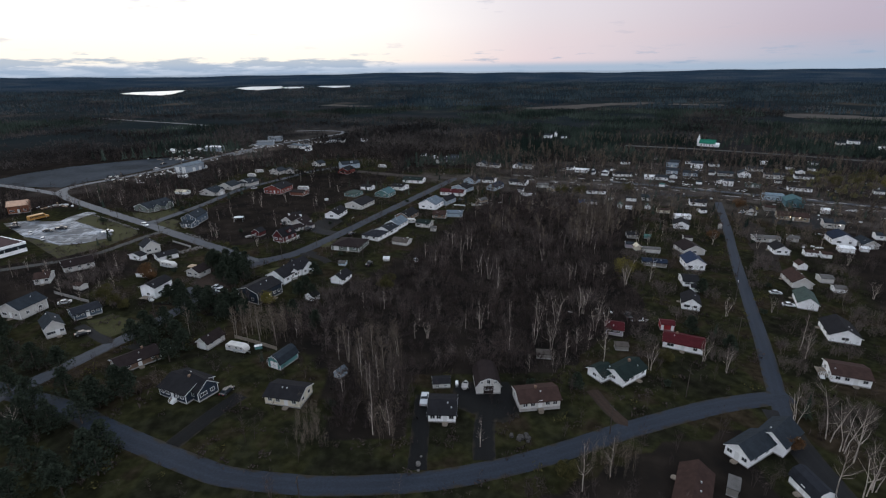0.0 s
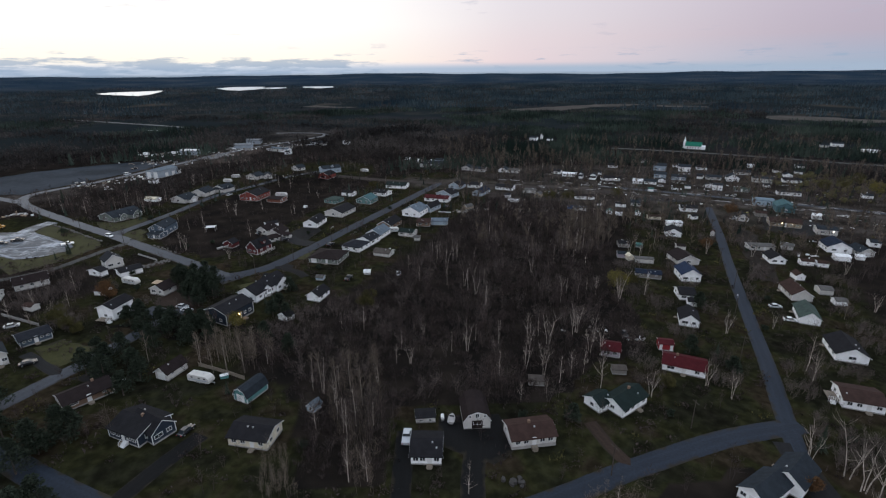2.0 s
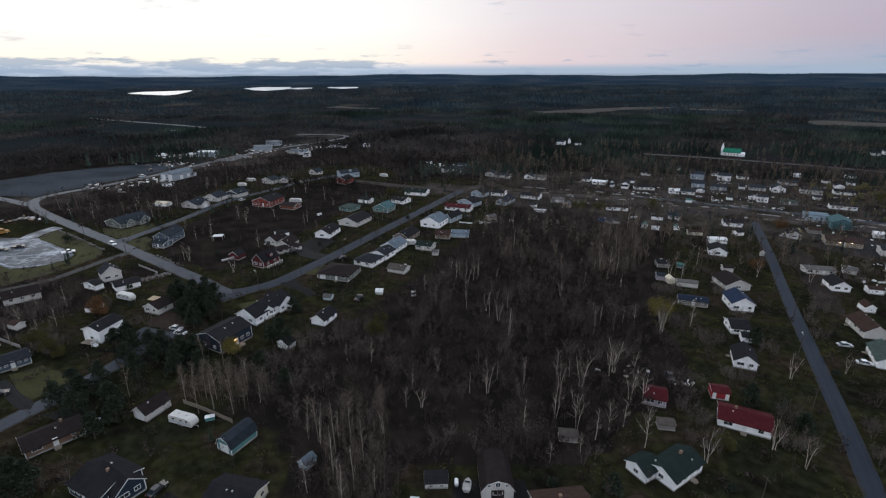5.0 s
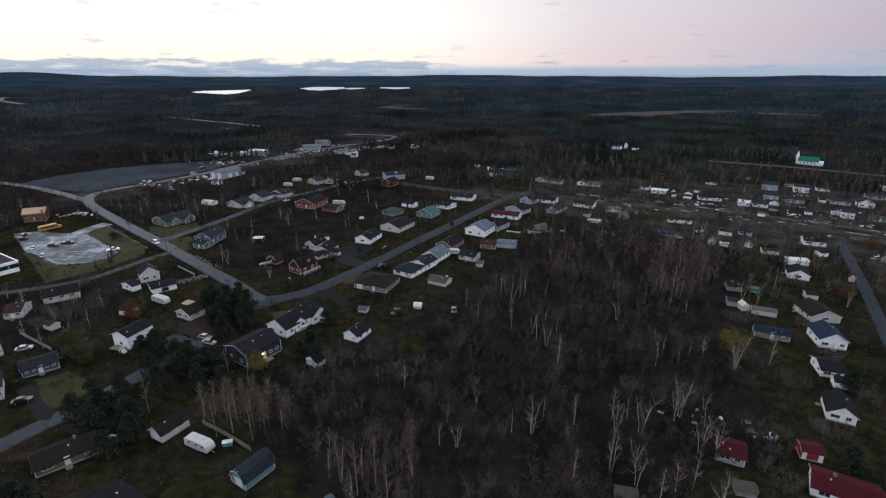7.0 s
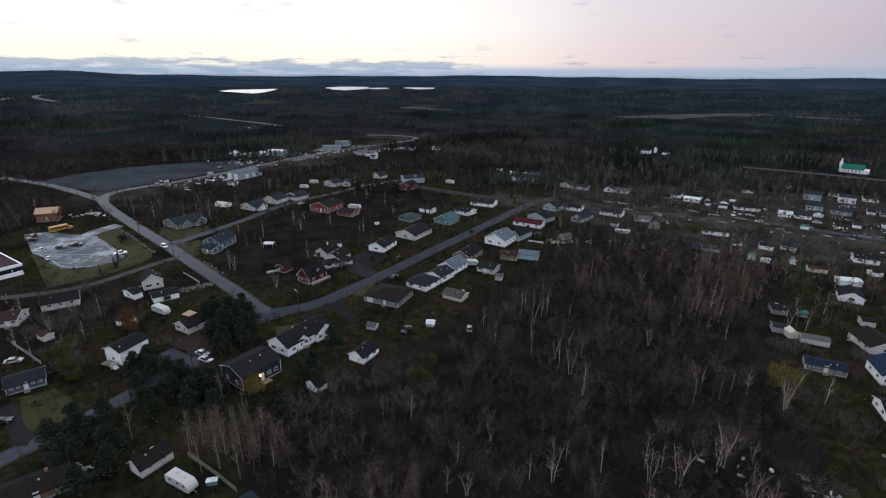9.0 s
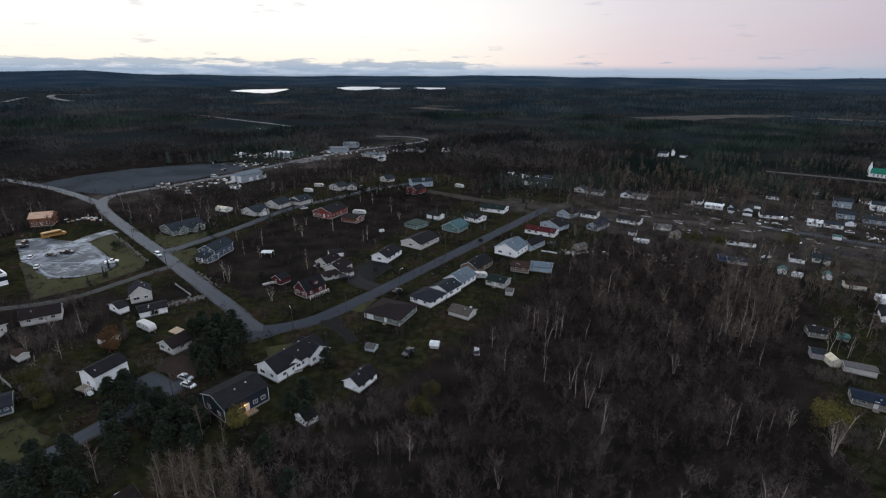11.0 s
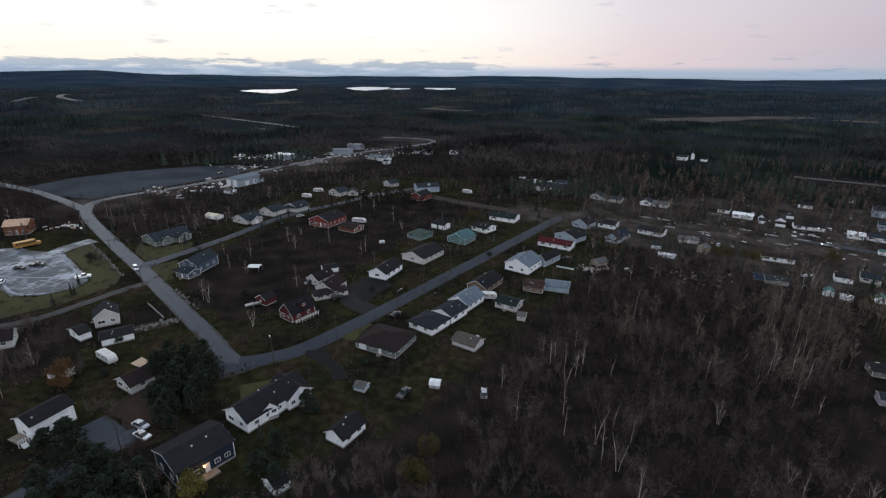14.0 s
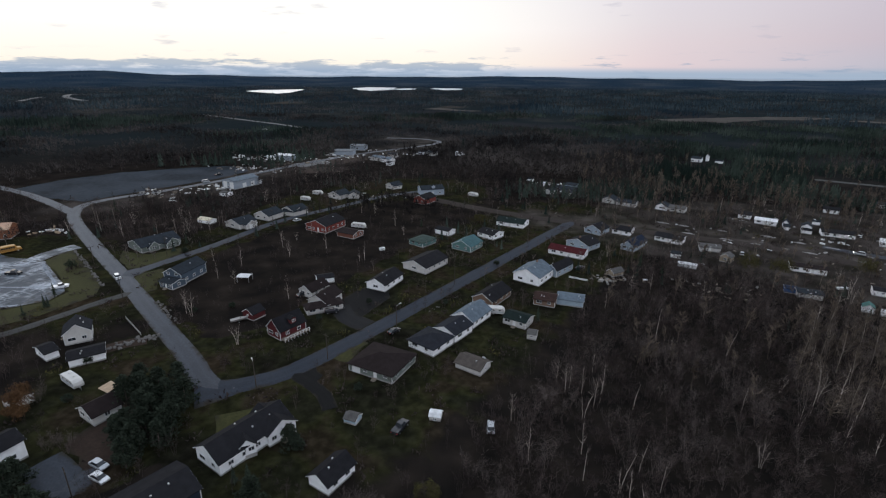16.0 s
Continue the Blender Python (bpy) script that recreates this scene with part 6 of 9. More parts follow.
# west side
building("house", -140.4, 217.0, 134, 7.4, 6.8, 4.0, 2.8, "greige", "darkslate", "p", "w=2")
building("garage", -128.2, 207.9, 46, 8.6, 6.2, 2.6, 1.5, "white", "black", "a", "w=0")
building("house_wing", -140.5, 206.6, 68, 3.3, 7.0, 2.6, 1.6, "white", "black", "a", "w=0")
building("camper", -121.6, 196.8, -21, 7.6, 2.6, 2.6, 0.4, "white", "white", "p", "")
building("cottage", -104.6, 188.4, 70, 6.4, 6.8, 2.7, 2.0, "offwhite", "darkbrown", "p", "w=2")
building("house", -112.2, 169.4, 76, 9.2, 6.4, 4.9, 2.2, "white", "black", "a", "w=2;porchl")
building("bungalow", -128.8, 151.6, 48, 8.4, 7.0, 2.5, 1.8, "blueslate", "darkslate", "a", "w=5")
building("bungalow", -160.5, 195.5, 42, 11.0, 7.0, 2.9, 2.2, "greige", "darkbrown", "p", "w=1")
building("cottage", -164.8, 181.3, 24, 5.1, 8.0, 2.8, 2.2, "greige", "brown", "a", "w=3")
building("shed", -145.1, 173.7, -19, 4.3, 3.0, 2.0, 0.9, "greige", "brown", "a", "w=0")
building("shed", -127.2, 187.1, -4, 4.7, 4.0, 2.2, 1.0, "white", "brown", "a", "w=1")
building("house", -130.9, 138.6, 135, 9.0, 5.2, 4.0, 2.4, "offwhite", "slate", "p", "w=4")
building("house", -151.0, 152.7, 76, 10.0, 8.6, 4.2, 2.4, "greige", "slate", "p", "w=3")
building("cottage", -93.2, 120.2, 48, 11.5, 7.2, 2.3, 2.4, "tanbrown", "darkbrown", "a", "w=3;chimney")
building("construction_house", -256.4, 286.7, 32, 10.0, 10.0, 5.0, 3.4, "plywood", "plywoodlight", "a", "w=3")
# front
building("bungalow", -71.3, 106.2, -25, 10.0, 9.2, 3.1, 2.6, "navyslate", "black", "a", "w=5;stepsf")
building("house_wing", -68.0, 105.5, 148, 9.0, 5.8, 3.2, 2.6, "navyslate", "black", "p", "w=2;trim")
building("bungalow", -42.4, 102.8, -13, 10.0, 7.4, 2.8, 2.2, "cream", "black", "a", "w=4")
building("barn", -48.9, 120.1, 63, 7.5, 4.6, 2.3, 2.3, "tealdark", "slate", "p", "gambrel;door")
building("garage", -75.2, 131.0, 68, 7.2, 4.4, 2.5, 1.9, "offwhite", "darkbrown", "p", "door")
building("shed", -30.4, 113.2, 58, 3.2, 2.2, 1.9, 1.0, "iceblue", "bluegrey", "p", "w=1")
building("camper", -65.0, 126.6, -19, 7.4, 2.6, 2.4, 0.4, "white", "white", "a", "")
# distant
building("farmhouse", 143.9, 651.2, -25, 9.3, 9.0, 4.0, 2.4, "white", "slate", "a", "w=3")
building("farmhouse", 155.8, 658.9, 65, 5.0, 2.6, 6.0, 2.0, "white", "slate", "p", "w=0")
building("shed", 164.1, 648.7, -25, 6.4, 6.0, 2.6, 1.2, "white", "slate", "a", "w=0")
building("trailer_home", 499.3, 590.7, -25, 11.7, 8.0, 4.0, 1.6, "white", "slate", "a", "w=4")
building("cottage", 479.9, 586.1, -25, 8.8, 7.0, 3.0, 1.4, "greige", "slate", "a", "w=0")
building("shed", 134.1, 418.0, 65, 5.0, 3.1, 3.0, 1.8, "white", "slate", "p", "w=1")
building("shed", 143.8, 415.1, 65, 6.0, 5.2, 2.6, 1.8, "white", "slate", "p", "w=1")
building("shed", 220.0, 490.0, -25, 5.6, 7.0, 2.8, 1.6, "greige", "slate", "a", "w=2")
building("cottage", 39.9, 448.8, 65, 8.0, 8.3, 2.8, 2.0, "greige", "slate", "p", "w=1")
building("cottage", 50.0, 443.5, -25, 11.9, 8.0, 2.8, 1.8, "greige", "slate", "a", "w=3")
building("cottage", 71.3, 440.1, 65, 8.0, 6.9, 2.8, 2.0, "white", "slate", "p", "w=1")
building("cottage", 79.9, 437.7, -25, 9.4, 8.0, 2.6, 1.8, "greige", "greywood", "a", "w=2")
building("cottage", 117.8, 433.6, -25, 6.5, 8.0, 2.8, 1.8, "white", "black", "a", "w=1")
building("trailer_home", 125.1, 421.8, -25, 11.0, 7.0, 2.8, 1.0, "white", "white", "a", "w=3")
building("cottage", 132.6, 413.0, -25, 2.8, 6.0, 2.4, 1.4, "white", "slate", "a", "w=0")
building("shed", 154.8, 429.0, -25, 3.8, 4.0, 2.2, 1.0, "white", "slate", "a", "w=0")
building("shed", 0.2, 462.1, 56, 6.0, 5.1, 2.8, 1.4, "greige", "slate", "p", "w=0")
building("cottage", 11.4, 472.8, -25, 13.7, 8.0, 3.0, 1.8, "darkslate", "slate", "a", "w=3")
building("cottage", 16.5, 486.0, -25, 8.0, 8.0, 3.0, 1.8, "bluegrey", "slate", "a", "w=2")
building("trailer_home", -236.2, 525.3, -11, 17.6, 10.0, 5.0, 1.0, "metalgrey", "white", "a", "w=0")
building("workshop", -198.6, 572.6, 10, 18.3, 14.0, 4.5, 1.4, "metalgrey", "metalgrey", "a", "w=0")
building("workshop", -197.7, 608.0, 6, 15.0, 14.0, 5.0, 1.4, "metalgrey", "metalgrey", "a", "w=0")
building("cottage", -157.1, 551.8, -15, 10.6, 9.0, 3.6, 1.8, "greige", "bluegrey", "a", "w=0")
building("cottage", -146.2, 546.1, -16, 9.9, 9.0, 3.6, 1.8, "white", "bluegrey", "a", "w=0")
building("cottage", -139.3, 531.0, -20, 4.4, 7.0, 3.0, 1.4, "white", "slate", "a", "w=0")
building("cottage", -125.6, 600.6, -5, 8.4, 9.0, 3.6, 1.6, "white", "slate", "a", "w=0")
building("cottage", -116.0, 596.8, -4, 8.2, 9.0, 3.6, 1.6, "greige", "slate", "a", "w=0")
building("cottage", -89.6, 606.0, -9, 7.2, 8.0, 3.4, 1.2, "white", "white", "a", "w=0")
building("cottage", -149.7, 573.0, -4, 8.1, 8.0, 3.6, 1.6, "greige", "slate", "a", "w=0")
building("shed", -50.4, 164.3, 60, 3.6, 4.4, 2.2, 1.4, "white", "black", "p", "w=0")
building("shed", 239.1, 419.0, -25, 5.3, 4.0, 2.3, 1.2, "white", "slate", "a", "w=0")
building("shed", 312.1, 465.4, -25, 6.6, 5.0, 2.6, 1.4, "white", "white", "a", "w=0")
building("shed", 359.6, 463.7, -25, 7.3, 6.0, 2.6, 1.6, "white", "slate", "a", "w=0")
building("shed", 321.7, 440.8, -25, 6.2, 5.0, 2.4, 1.2, "white", "black", "a", "w=0")
building("shed", 271.6, 380.2, -25, 4.6, 4.0, 2.3, 1.0, "white", "slate", "a", "w=0")
building("shed", 205.3, 375.6, -25, 4.0, 4.0, 2.2, 1.0, "white", "slate", "a", "w=0")
building("shed", 323.3, 344.8, -25, 6.0, 6.0, 2.6, 1.2, "white", "slate", "a", "w=0")
building("shed", 245.6, 293.5, -25, 4.1, 5.0, 2.4, 1.0, "white", "white", "a", "w=0")
building("shed", 500.8, 544.4, -25, 15.2, 8.0, 3.0, 1.2, "white", "white", "a", "w=0")
building("shed", -279.0, 521.5, -20, 4.4, 3.2, 2.4, 0.8, "white", "white", "a", "w=0")
building("shed", -268.5, 514.0, 40, 3.6, 3.0, 2.2, 0.8, "white", "slate", "a", "w=0")
building("shed", -253.5, 527.5, -10, 5.4, 3.4, 2.4, 0.7, "white", "white", "a", "w=0")
building("shed", -15.0, 500.5, -20, 4.6, 3.4, 2.4, 0.9, "white", "slate", "a", "w=0")
building("shed", -4.5, 486.5, 25, 3.6, 3.0, 2.3, 1.0, "white", "white", "p", "w=0")
building("shed", 171.6, 365.8, -25, 4.0, 4.0, 2.2, 0.9, "white", "teal", "a", "w=0")

# ---- plants ----
def bare_tree_arrays(seed, H, limbs, twigs, lean=0.05, spread=0.33, sides=5, stems=1, twig_w=0.05, twig_l=1.0):
    """Corner and triangle arrays of a leafless tree: the wood, and the fine twigs."""
    rng = np.random.RandomState(seed)
    V, T, n = [], [], 0
    TV, TT, tn = [], [], 0

    def tube(pts, rad, sd):
        nonlocal n
        pts = np.array(pts)
        ring = np.array([(math.cos(6.2832 * s / sd), math.sin(6.2832 * s / sd)) for s in range(sd)])
        start = n
        for p, r in zip(pts, rad):
            V.append(np.column_stack([p[0] + ring[:, 0] * r, p[1] + ring[:, 1] * r, np.full(sd, p[2])]))
            n += sd
        for k in range(len(pts) - 1):
            a, b = start + k * sd, start + (k + 1) * sd
            for s in range(sd):
                s2 = (s + 1) % sd
                T.append((a + s, a + s2, b + s2))
                T.append((a + s, b + s2, b + s))

    tips = []
    for st in range(stems):
        ang = rng.uniform(0, 6.28)
        off = np.array([math.cos(ang), math.sin(ang)]) * (0.3 if stems > 1 else 0)
        dirn = np.array([math.cos(ang), math.sin(ang)]) * (lean + (0.16 if stems > 1 else 0))
        Hs = H * rng.uniform(0.75, 1.0) if st else H
        pts = []
        for k in range(5):
            f = k / 4
            pts.append((off[0] + dirn[0] * Hs * f ** 1.4 + rng.normal(0, 0.07) * (k > 0), off[1] + dirn[1] * Hs * f ** 1.4 + rng.normal(0, 0.07) * (k > 0), Hs * f - 0.3 * (k == 0)))
        r0 = 0.009 * Hs + 0.02
        tube(pts, [r0, r0 * 0.8, r0 * 0.58, r0 * 0.36, r0 * 0.1], sides)
        for l_ in range(max(1, limbs // stems)):
            f = rng.uniform(0.30, 0.92)
            k = min(3, int(f * 4))
            u = f * 4 - k
            base = np.array(pts[k]) * (1 - u) + np.array(pts[k + 1]) * u
            a2, ln = rng.uniform(0, 6.28), Hs * spread * rng.uniform(0.6, 1.1) * (1.15 - f * 0.7)
            rise_ = rng.uniform(0.7, 1.5)
            d = np.array([math.cos(a2), math.sin(a2), rise_])
            d /= np.linalg.norm(d)
            mid = base + d * ln * 0.5 + rng.normal(0, 0.08, 3)
            tip = base + d * ln + np.array([0, 0, 0.12 * ln])
            r1 = r0 * (1.05 - f) * 0.6 + 0.012
            tube([base, mid, tip], [r1, r1 * 0.7, 0.012], 3)
            tips.append((base, mid, tip, ln))
    for k in range(twigs):
        base, mid, tip, ln = tips[rng.randint(len(tips))]
        f = rng.uniform(0.25, 1.0)
        p = base + (tip - base) * f + rng.normal(0, 0.12, 3)
        d = (tip - base) / max(ln, 0.1) + rng.normal(0, 0.55, 3) + np.array([0, 0, 0.35])
        d /= np.linalg.norm(d)
        L = twig_l * rng.uniform(0.5, 1.3)
        w = np.cross(d, rng.normal(0, 1, 3))
        w *= twig_w * rng.uniform(0.6, 1.3) / max(1e-6, np.linalg.norm(w))
        TV.append(np.array([p - w, p + w, p + d * L]))
        TT.append((tn, tn + 1, tn + 2))
        tn += 3
    return np.concatenate(V), np.array(T), np.concatenate(TV), np.array(TT)


def brush_arrays(seed, H, stems, twigs, twig_w, twig_l, spread=0.3):
    """A light leafless bush or young tree: thin stems that carry a haze of twigs."""
    rng = np.random.RandomState(seed)
    V, T, n, axes = [], [], 0, []
    for s in range(stems):
        a, ln = rng.uniform(0, 6.28), H * rng.uniform(0.7, 1.0)
        foot = np.array([math.cos(a), math.sin(a), 0]) * 0.25 * (stems > 1)
        top = foot + np.array([math.cos(a) * spread * ln * rng.uniform(0.2, 0.6), math.sin(a) * spread * ln * rng.uniform(0.2, 0.6), ln])
        axes.append((foot, top, ln))
        r = 0.025 + 0.003 * ln
        for k in range(3):
            b = 2.094 * k
            V.append(foot + np.array([math.cos(b) * r, math.sin(b) * r, -0.2]))
        V.append(top)
        T += [(n, n + 1, n + 3), (n + 1, n + 2, n + 3), (n + 2, n, n + 3)]
        n += 4
    for k in range(twigs):
        foot, top, ln = axes[rng.randint(stems)]
        f = rng.uniform(0.22, 1.0) ** 0.8
        p = foot + (top - foot) * f + rng.normal(0, 0.05, 3)
        a = rng.uniform(0, 6.28)
        d = np.array([math.cos(a), math.sin(a), rng.uniform(0.3, 1.6)])
        d /= np.linalg.norm(d)
        L = twig_l * rng.uniform(0.4, 1.25) * (1.25 - 0.7 * f)
        p = p + d * L * rng.uniform(0, 0.7)
        w = np.cross(d, rng.normal(0, 1, 3))
        w *= twig_w * rng.uniform(0.5, 1.3) / max(1e-6, np.linalg.norm(w))
        V += [p - w, p + w, p + d * L]
        T.append((n, n + 1, n + 2))
        n += 3
    return np.array(V), np.array(T)


def spruce_arrays(seed, H, tiers, per, R):
    """A conifer: drooping triangular sprays round a stem."""
    rng = np.random.RandomState(seed)
    V, T, n = [], [], 0
    for k in range(tiers):
        f = k / tiers
        z, r = H * (0.10 + 0.90 * f), R * (1 - f) ** 0.85 * rng.uniform(0.85, 1.1)
        a0 = rng.uniform(0, 6.28)
        for s in range(per):
            a = a0 + 6.2832 * s / per + rng.normal(0, 0.15)
            rr, wd = r * rng.uniform(0.75, 1.15), 6.2832 / per * 0.62
            top = H * 0.9 / tiers * 1.3
            V += [(rr * math.cos(a), rr * math.sin(a), z - 0.18 * rr), (rr * 0.45 * math.cos(a + wd), rr * 0.45 * math.sin(a + wd), z + top * 0.35), (0, 0, z + top), (rr * 0.45 * math.cos(a - wd), rr * 0.45 * math.sin(a - wd), z + top * 0.35)]
            T += [(n, n + 1, n + 2), (n, n + 2, n + 3)]
            n += 4
    return np.array(V), np.array(T)


def leafy_arrays(seed, H, leaves, R, size=0.5):
    """A domed crown of many small leaves, gathered in uneven clumps with gaps."""
    rng = np.random.RandomState(seed)
    m = 26
    q = rng.normal(0, 1, (m, 3))
    q *= (rng.uniform(0.35, 0.85, m) / np.linalg.norm(q, axis=1))[:, None]
    cents = np.column_stack([q[:, 0] * R, q[:, 1] * R, H * (0.60 + 0.36 * q[:, 2])])
    wide = R * rng.uniform(0.22, 0.42, m)
    k = rng.randint(0, m, leaves)
    d = rng.normal(0, 1, (leaves, 3))
    d /= np.linalg.norm(d, axis=1)[:, None]
    p = cents[k] + d * (wide[k] * rng.uniform(0.5, 1.08, leaves))[:, None]
    a, b = rng.normal(0, size * 0.5, (leaves, 3)), rng.normal(0, size * 0.6, (leaves, 3))
    b[:, 2] -= size * 0.4
    V = np.stack([p - a, p + a, p + b], 1).reshape(-1, 3)
    return V, np.arange(leaves * 3).reshape(-1, 3)


def pine_arrays(seed, H, R, leaves=2000, size=0.3):
    """A broad conifer: clumps of small needle sprays that narrow to the top."""
    rng = np.random.RandomState(seed)
    f = rng.uniform(0, 1, 34) ** 0.8
    a = rng.uniform(0, 6.28, 34)
    r = R * (1 - f) ** 0.7 * rng.uniform(0.35, 0.85, 34)
    cents = np.column_stack([r * np.cos(a), r * np.sin(a), H * (0.12 + 0.84 * f)])
    wide = R * (0.16 + 0.20 * (1 - f))
    k = rng.randint(0, 34, leaves)
    d = rng.normal(0, 1, (leaves, 3))
    d /= np.linalg.norm(d, axis=1)[:, None]
    p = cents[k] + d * (wide[k] * rng.uniform(0.6, 1.1, leaves))[:, None] * np.array([1.25, 1.25, 0.7])
    out = d * np.array([1, 1, 0.2]) * size * 1.4 + rng.normal(0, size * 0.5, (leaves, 3))
    side = rng.normal(0, size * 0.5, (leaves, 3))
    V = np.stack([p - side, p + side, p + out], 1).reshape(-1, 3)
    return V, np.arange(leaves * 3).reshape(-1, 3)


def scatter(name, variants, spots, mat, label, category, seed=1):
    """Many plants joined into one mesh. spots: rows of x, y, z, scale."""
    rng = np.random.RandomState(seed)
    VS, TS, n = [], [], 0
    pick = rng.randint(0, len(variants), len(spots))
    turn = rng.uniform(0, 6.2832, len(spots))
    for (x, y, z, s), k, a in zip(spots, pick, turn):
        V, T = variants[k]
        c, d = math.cos(a) * s, math.sin(a) * s
        VS.append(np.column_stack([V[:, 0] * c - V[:, 1] * d + x, V[:, 0] * d + V[:, 1] * c + y, V[:, 2] * s + z]).astype(np.float32))
        TS.append(T + n)
        n += len(V)
    return tagged(new(name, tri_mesh(name, np.concatenate(VS), np.concatenate(TS), mat)), label, category, kind="stuff")


def tree_prototype(name, seed, H, wood_mat, twig_mat, label, **kw):
    V, T, TV, TT = bare_tree_arrays(seed, H, **kw)
    t = thing(name, pose(0, 0, 0), label, "tree", "bare trees")
    part("trunk", tri_mesh("trunk", V, T, wood_mat), t)
    part("crown", tri_mesh("crown", TV, TT, twig_mat), t, "fine leafless twigs")
    return t


planted = set()


def standing(proto, x, y, s=1.0):
    """Plants the tree at a spot: the first time itself, then copies."""
    m = pose(x, y, gz(x, y), rz=(x * 37 + y * 91) % 360)
    if proto.name not in planted:
        planted.add(proto.name)
        proto.matrix_basis = m @ Matrix.Diagonal((s, s, s, 1))
        return proto
    c = copy_thing(proto, m)
    c.matrix_basis = m @ Matrix.Diagonal((s, s, s, 1))
    return c


def blocked(x, y, margin=1.5):
    """Where roads, yards and buildings leave no room for a tree."""
    x, y = np.asarray(x, float), np.asarray(y, float)
    b = np.zeros(x.shape, bool)
    for line, width in STREETS.values():
        lo, hi = line.min(0) - 12, line.max(0) + 12
        near = (x > lo[0]) & (x < hi[0]) & (y > lo[1]) & (y < hi[1])
        if near.any():
            d = line_distance(x[near], y[near], line[::2] if len(line) > 4 else line)
            b[near] |= d < width / 2 + margin * (4.0 if width > 6.5 else 1.0)
    for cx, cy, r in CLEARED:
        b |= np.hypot(x - cx, y - cy) < r
    return b


YARDS = [[(-264, 348), (-250, 385), (-232, 430), (-222, 466), (-206, 470), (-222, 420), (-238, 382), (-252, 345)], [(-236, 250), (-235, 262), (-216, 280), (-176, 246), (-176, 230), (-194, 224)], [(-350, 360), (-303, 349), (-268, 350), (-236, 430), (-232, 470), (-252, 488), (-298, 466), (-330, 434), (-348, 396)],
         [(-235, 195), (-190, 200), (-160, 232), (-155, 250), (-190, 275), (-240, 300)], [(-225, 498), (-203, 496), (-178, 560), (-197, 578)],
         [(120, 600), (150, 592), (176, 640), (180, 668), (150, 668), (138, 655)], [(440, 545), (480, 545), (510, 582), (505, 597), (478, 594)],
         [(-26, 482), (24, 478), (28, 500), (0, 512), (-24, 508)], [(-292, 506), (-240, 500), (-236, 530), (-284, 530)]]


def plant_field(n, x0, x1, y0, y1, seed):
    rng = np.random.RandomState(seed)
    return rng.uniform(x0, x1, n), rng.uniform(y0, y1, n), rng


def lawn_at(x, y):
    d = np.full(np.shape(x), 1e9)
    for s in LAWN_STREETS:
        d = np.minimum(d, line_distance(x, y, STREETS[s][0][::3]))
    v = 1.15 - ease(22, 62, d)
    v = v * (1 - ease(430, 520, np.hypot(x, y - 50)))
    v = np.maximum(v, 0.6 * inside(x, y, VILLAGE))
    for w in WOODS:
        v = np.where(inside(x, y, w), 0.0, v)
    return np.clip(v, 0, 1)

# ---- other things ----
church(318, 582, -35)
school()
school_bus(-233, 270, 65)
for cx, cy, rot, col, kind in (
        (-207, 251.5, 20, "black", "pickup"), (-211, 247, 15, "black", "car"), (-178.5, 245.5, 40, "white", "pickup"), (-216.6, 242.3, 120, "white", "car"), (-203.8, 233.6, 125, "white", "car"),
        (-236, 257, 120, "black", "van"), (-233, 253, 60, "black", "suv"), (-91, 174, -15, "silver", "car"), (-88, 171, -15, "white", "car"),
        (-5.8, 101.2, 85, "silver", "pickup"), (132, 159, -20, "white", "car"), (134, 170, -10, "silver", "car"), (-142, 160, 30, "silver", "car"),
        (-165.5, 258.3, -35, "white", "suv"), (-48, 244, 60, "black", "car"), (-33, 200, 75, "black", "pickup"), (-12, 205, 95, "silver", "car"), (92, 358, 70, "silver", "car"),
        (186, 381, -20, "white", "car"), (260, 360, -20, "black", "car")):
    car(cx, cy, rot, col, kind)
for cx, cy, rot, col, kind in (
        (205, 300, 65, "yellow", "car"), (190, 290, 20, "silver", "car"), (-89, 262, 55, "black", "car"),
        (67, 149.6, 80, "black", "pickup"), (275, 250, -30, "white", "van"), (300, 255, 10, "black", "pickup"), (-60, 105, 70, "black", "car"), (-120, 136.6, 35, "black", "car"),
        (-73, 252, 30, "black", "suv"), (-250, 445, 60, "black", "pickup"), (-243, 420, 60, "silver", "van"), (-136, 350, 60, "silver", "car"), (14, 318, 40, "black", "car")):
    car(cx, cy, rot, col, kind)
car(150, 374, 155, "silver", "suv", True)
for px, py, rot, lamp in ((-74, 206, 130, True), (-48, 247, 60, True), (-36, 287, 60, False), (-10, 346, 60, False), (-62, 224, 60, False), (-150, 244, -35, False), (-186, 268, -35, False),
                          (-145, 340, 70, False), (-165, 285, 70, False), (113, 162, 65, True), (138, 215, 65, False), (98, 134, 65, False), (160, 262, 65, False), (100, 393, -20, True), (170, 376, -20, False),
                          (215, 352, -20, False), (40, 88, 20, False), (-30, 66, 0, False), (66, 103, 10, False), (-88, 165, 60, False), (-100, 145, 60, False), (130, 190, 65, False), (180, 300, 65, False)):
    utility_pole(px, py, rot, lamp)
fence([(-69, 134.5), (-61, 131), (-53, 127)], 1.3, WOOD, "weathered board fence beside the barn")
fence([(-151.9, 168.6), (-133.6, 160.7)], 1.2, CONCRETE, "low pale garden wall beside the lawn")
fence([(9, 306.5), (16.5, 304.5)], 0.8, TRIM, "low white board fence")
fence([(-136.6, 230.9), (-124, 223)], 0.9, CONCRETE, "low pale concrete parapet along the road")


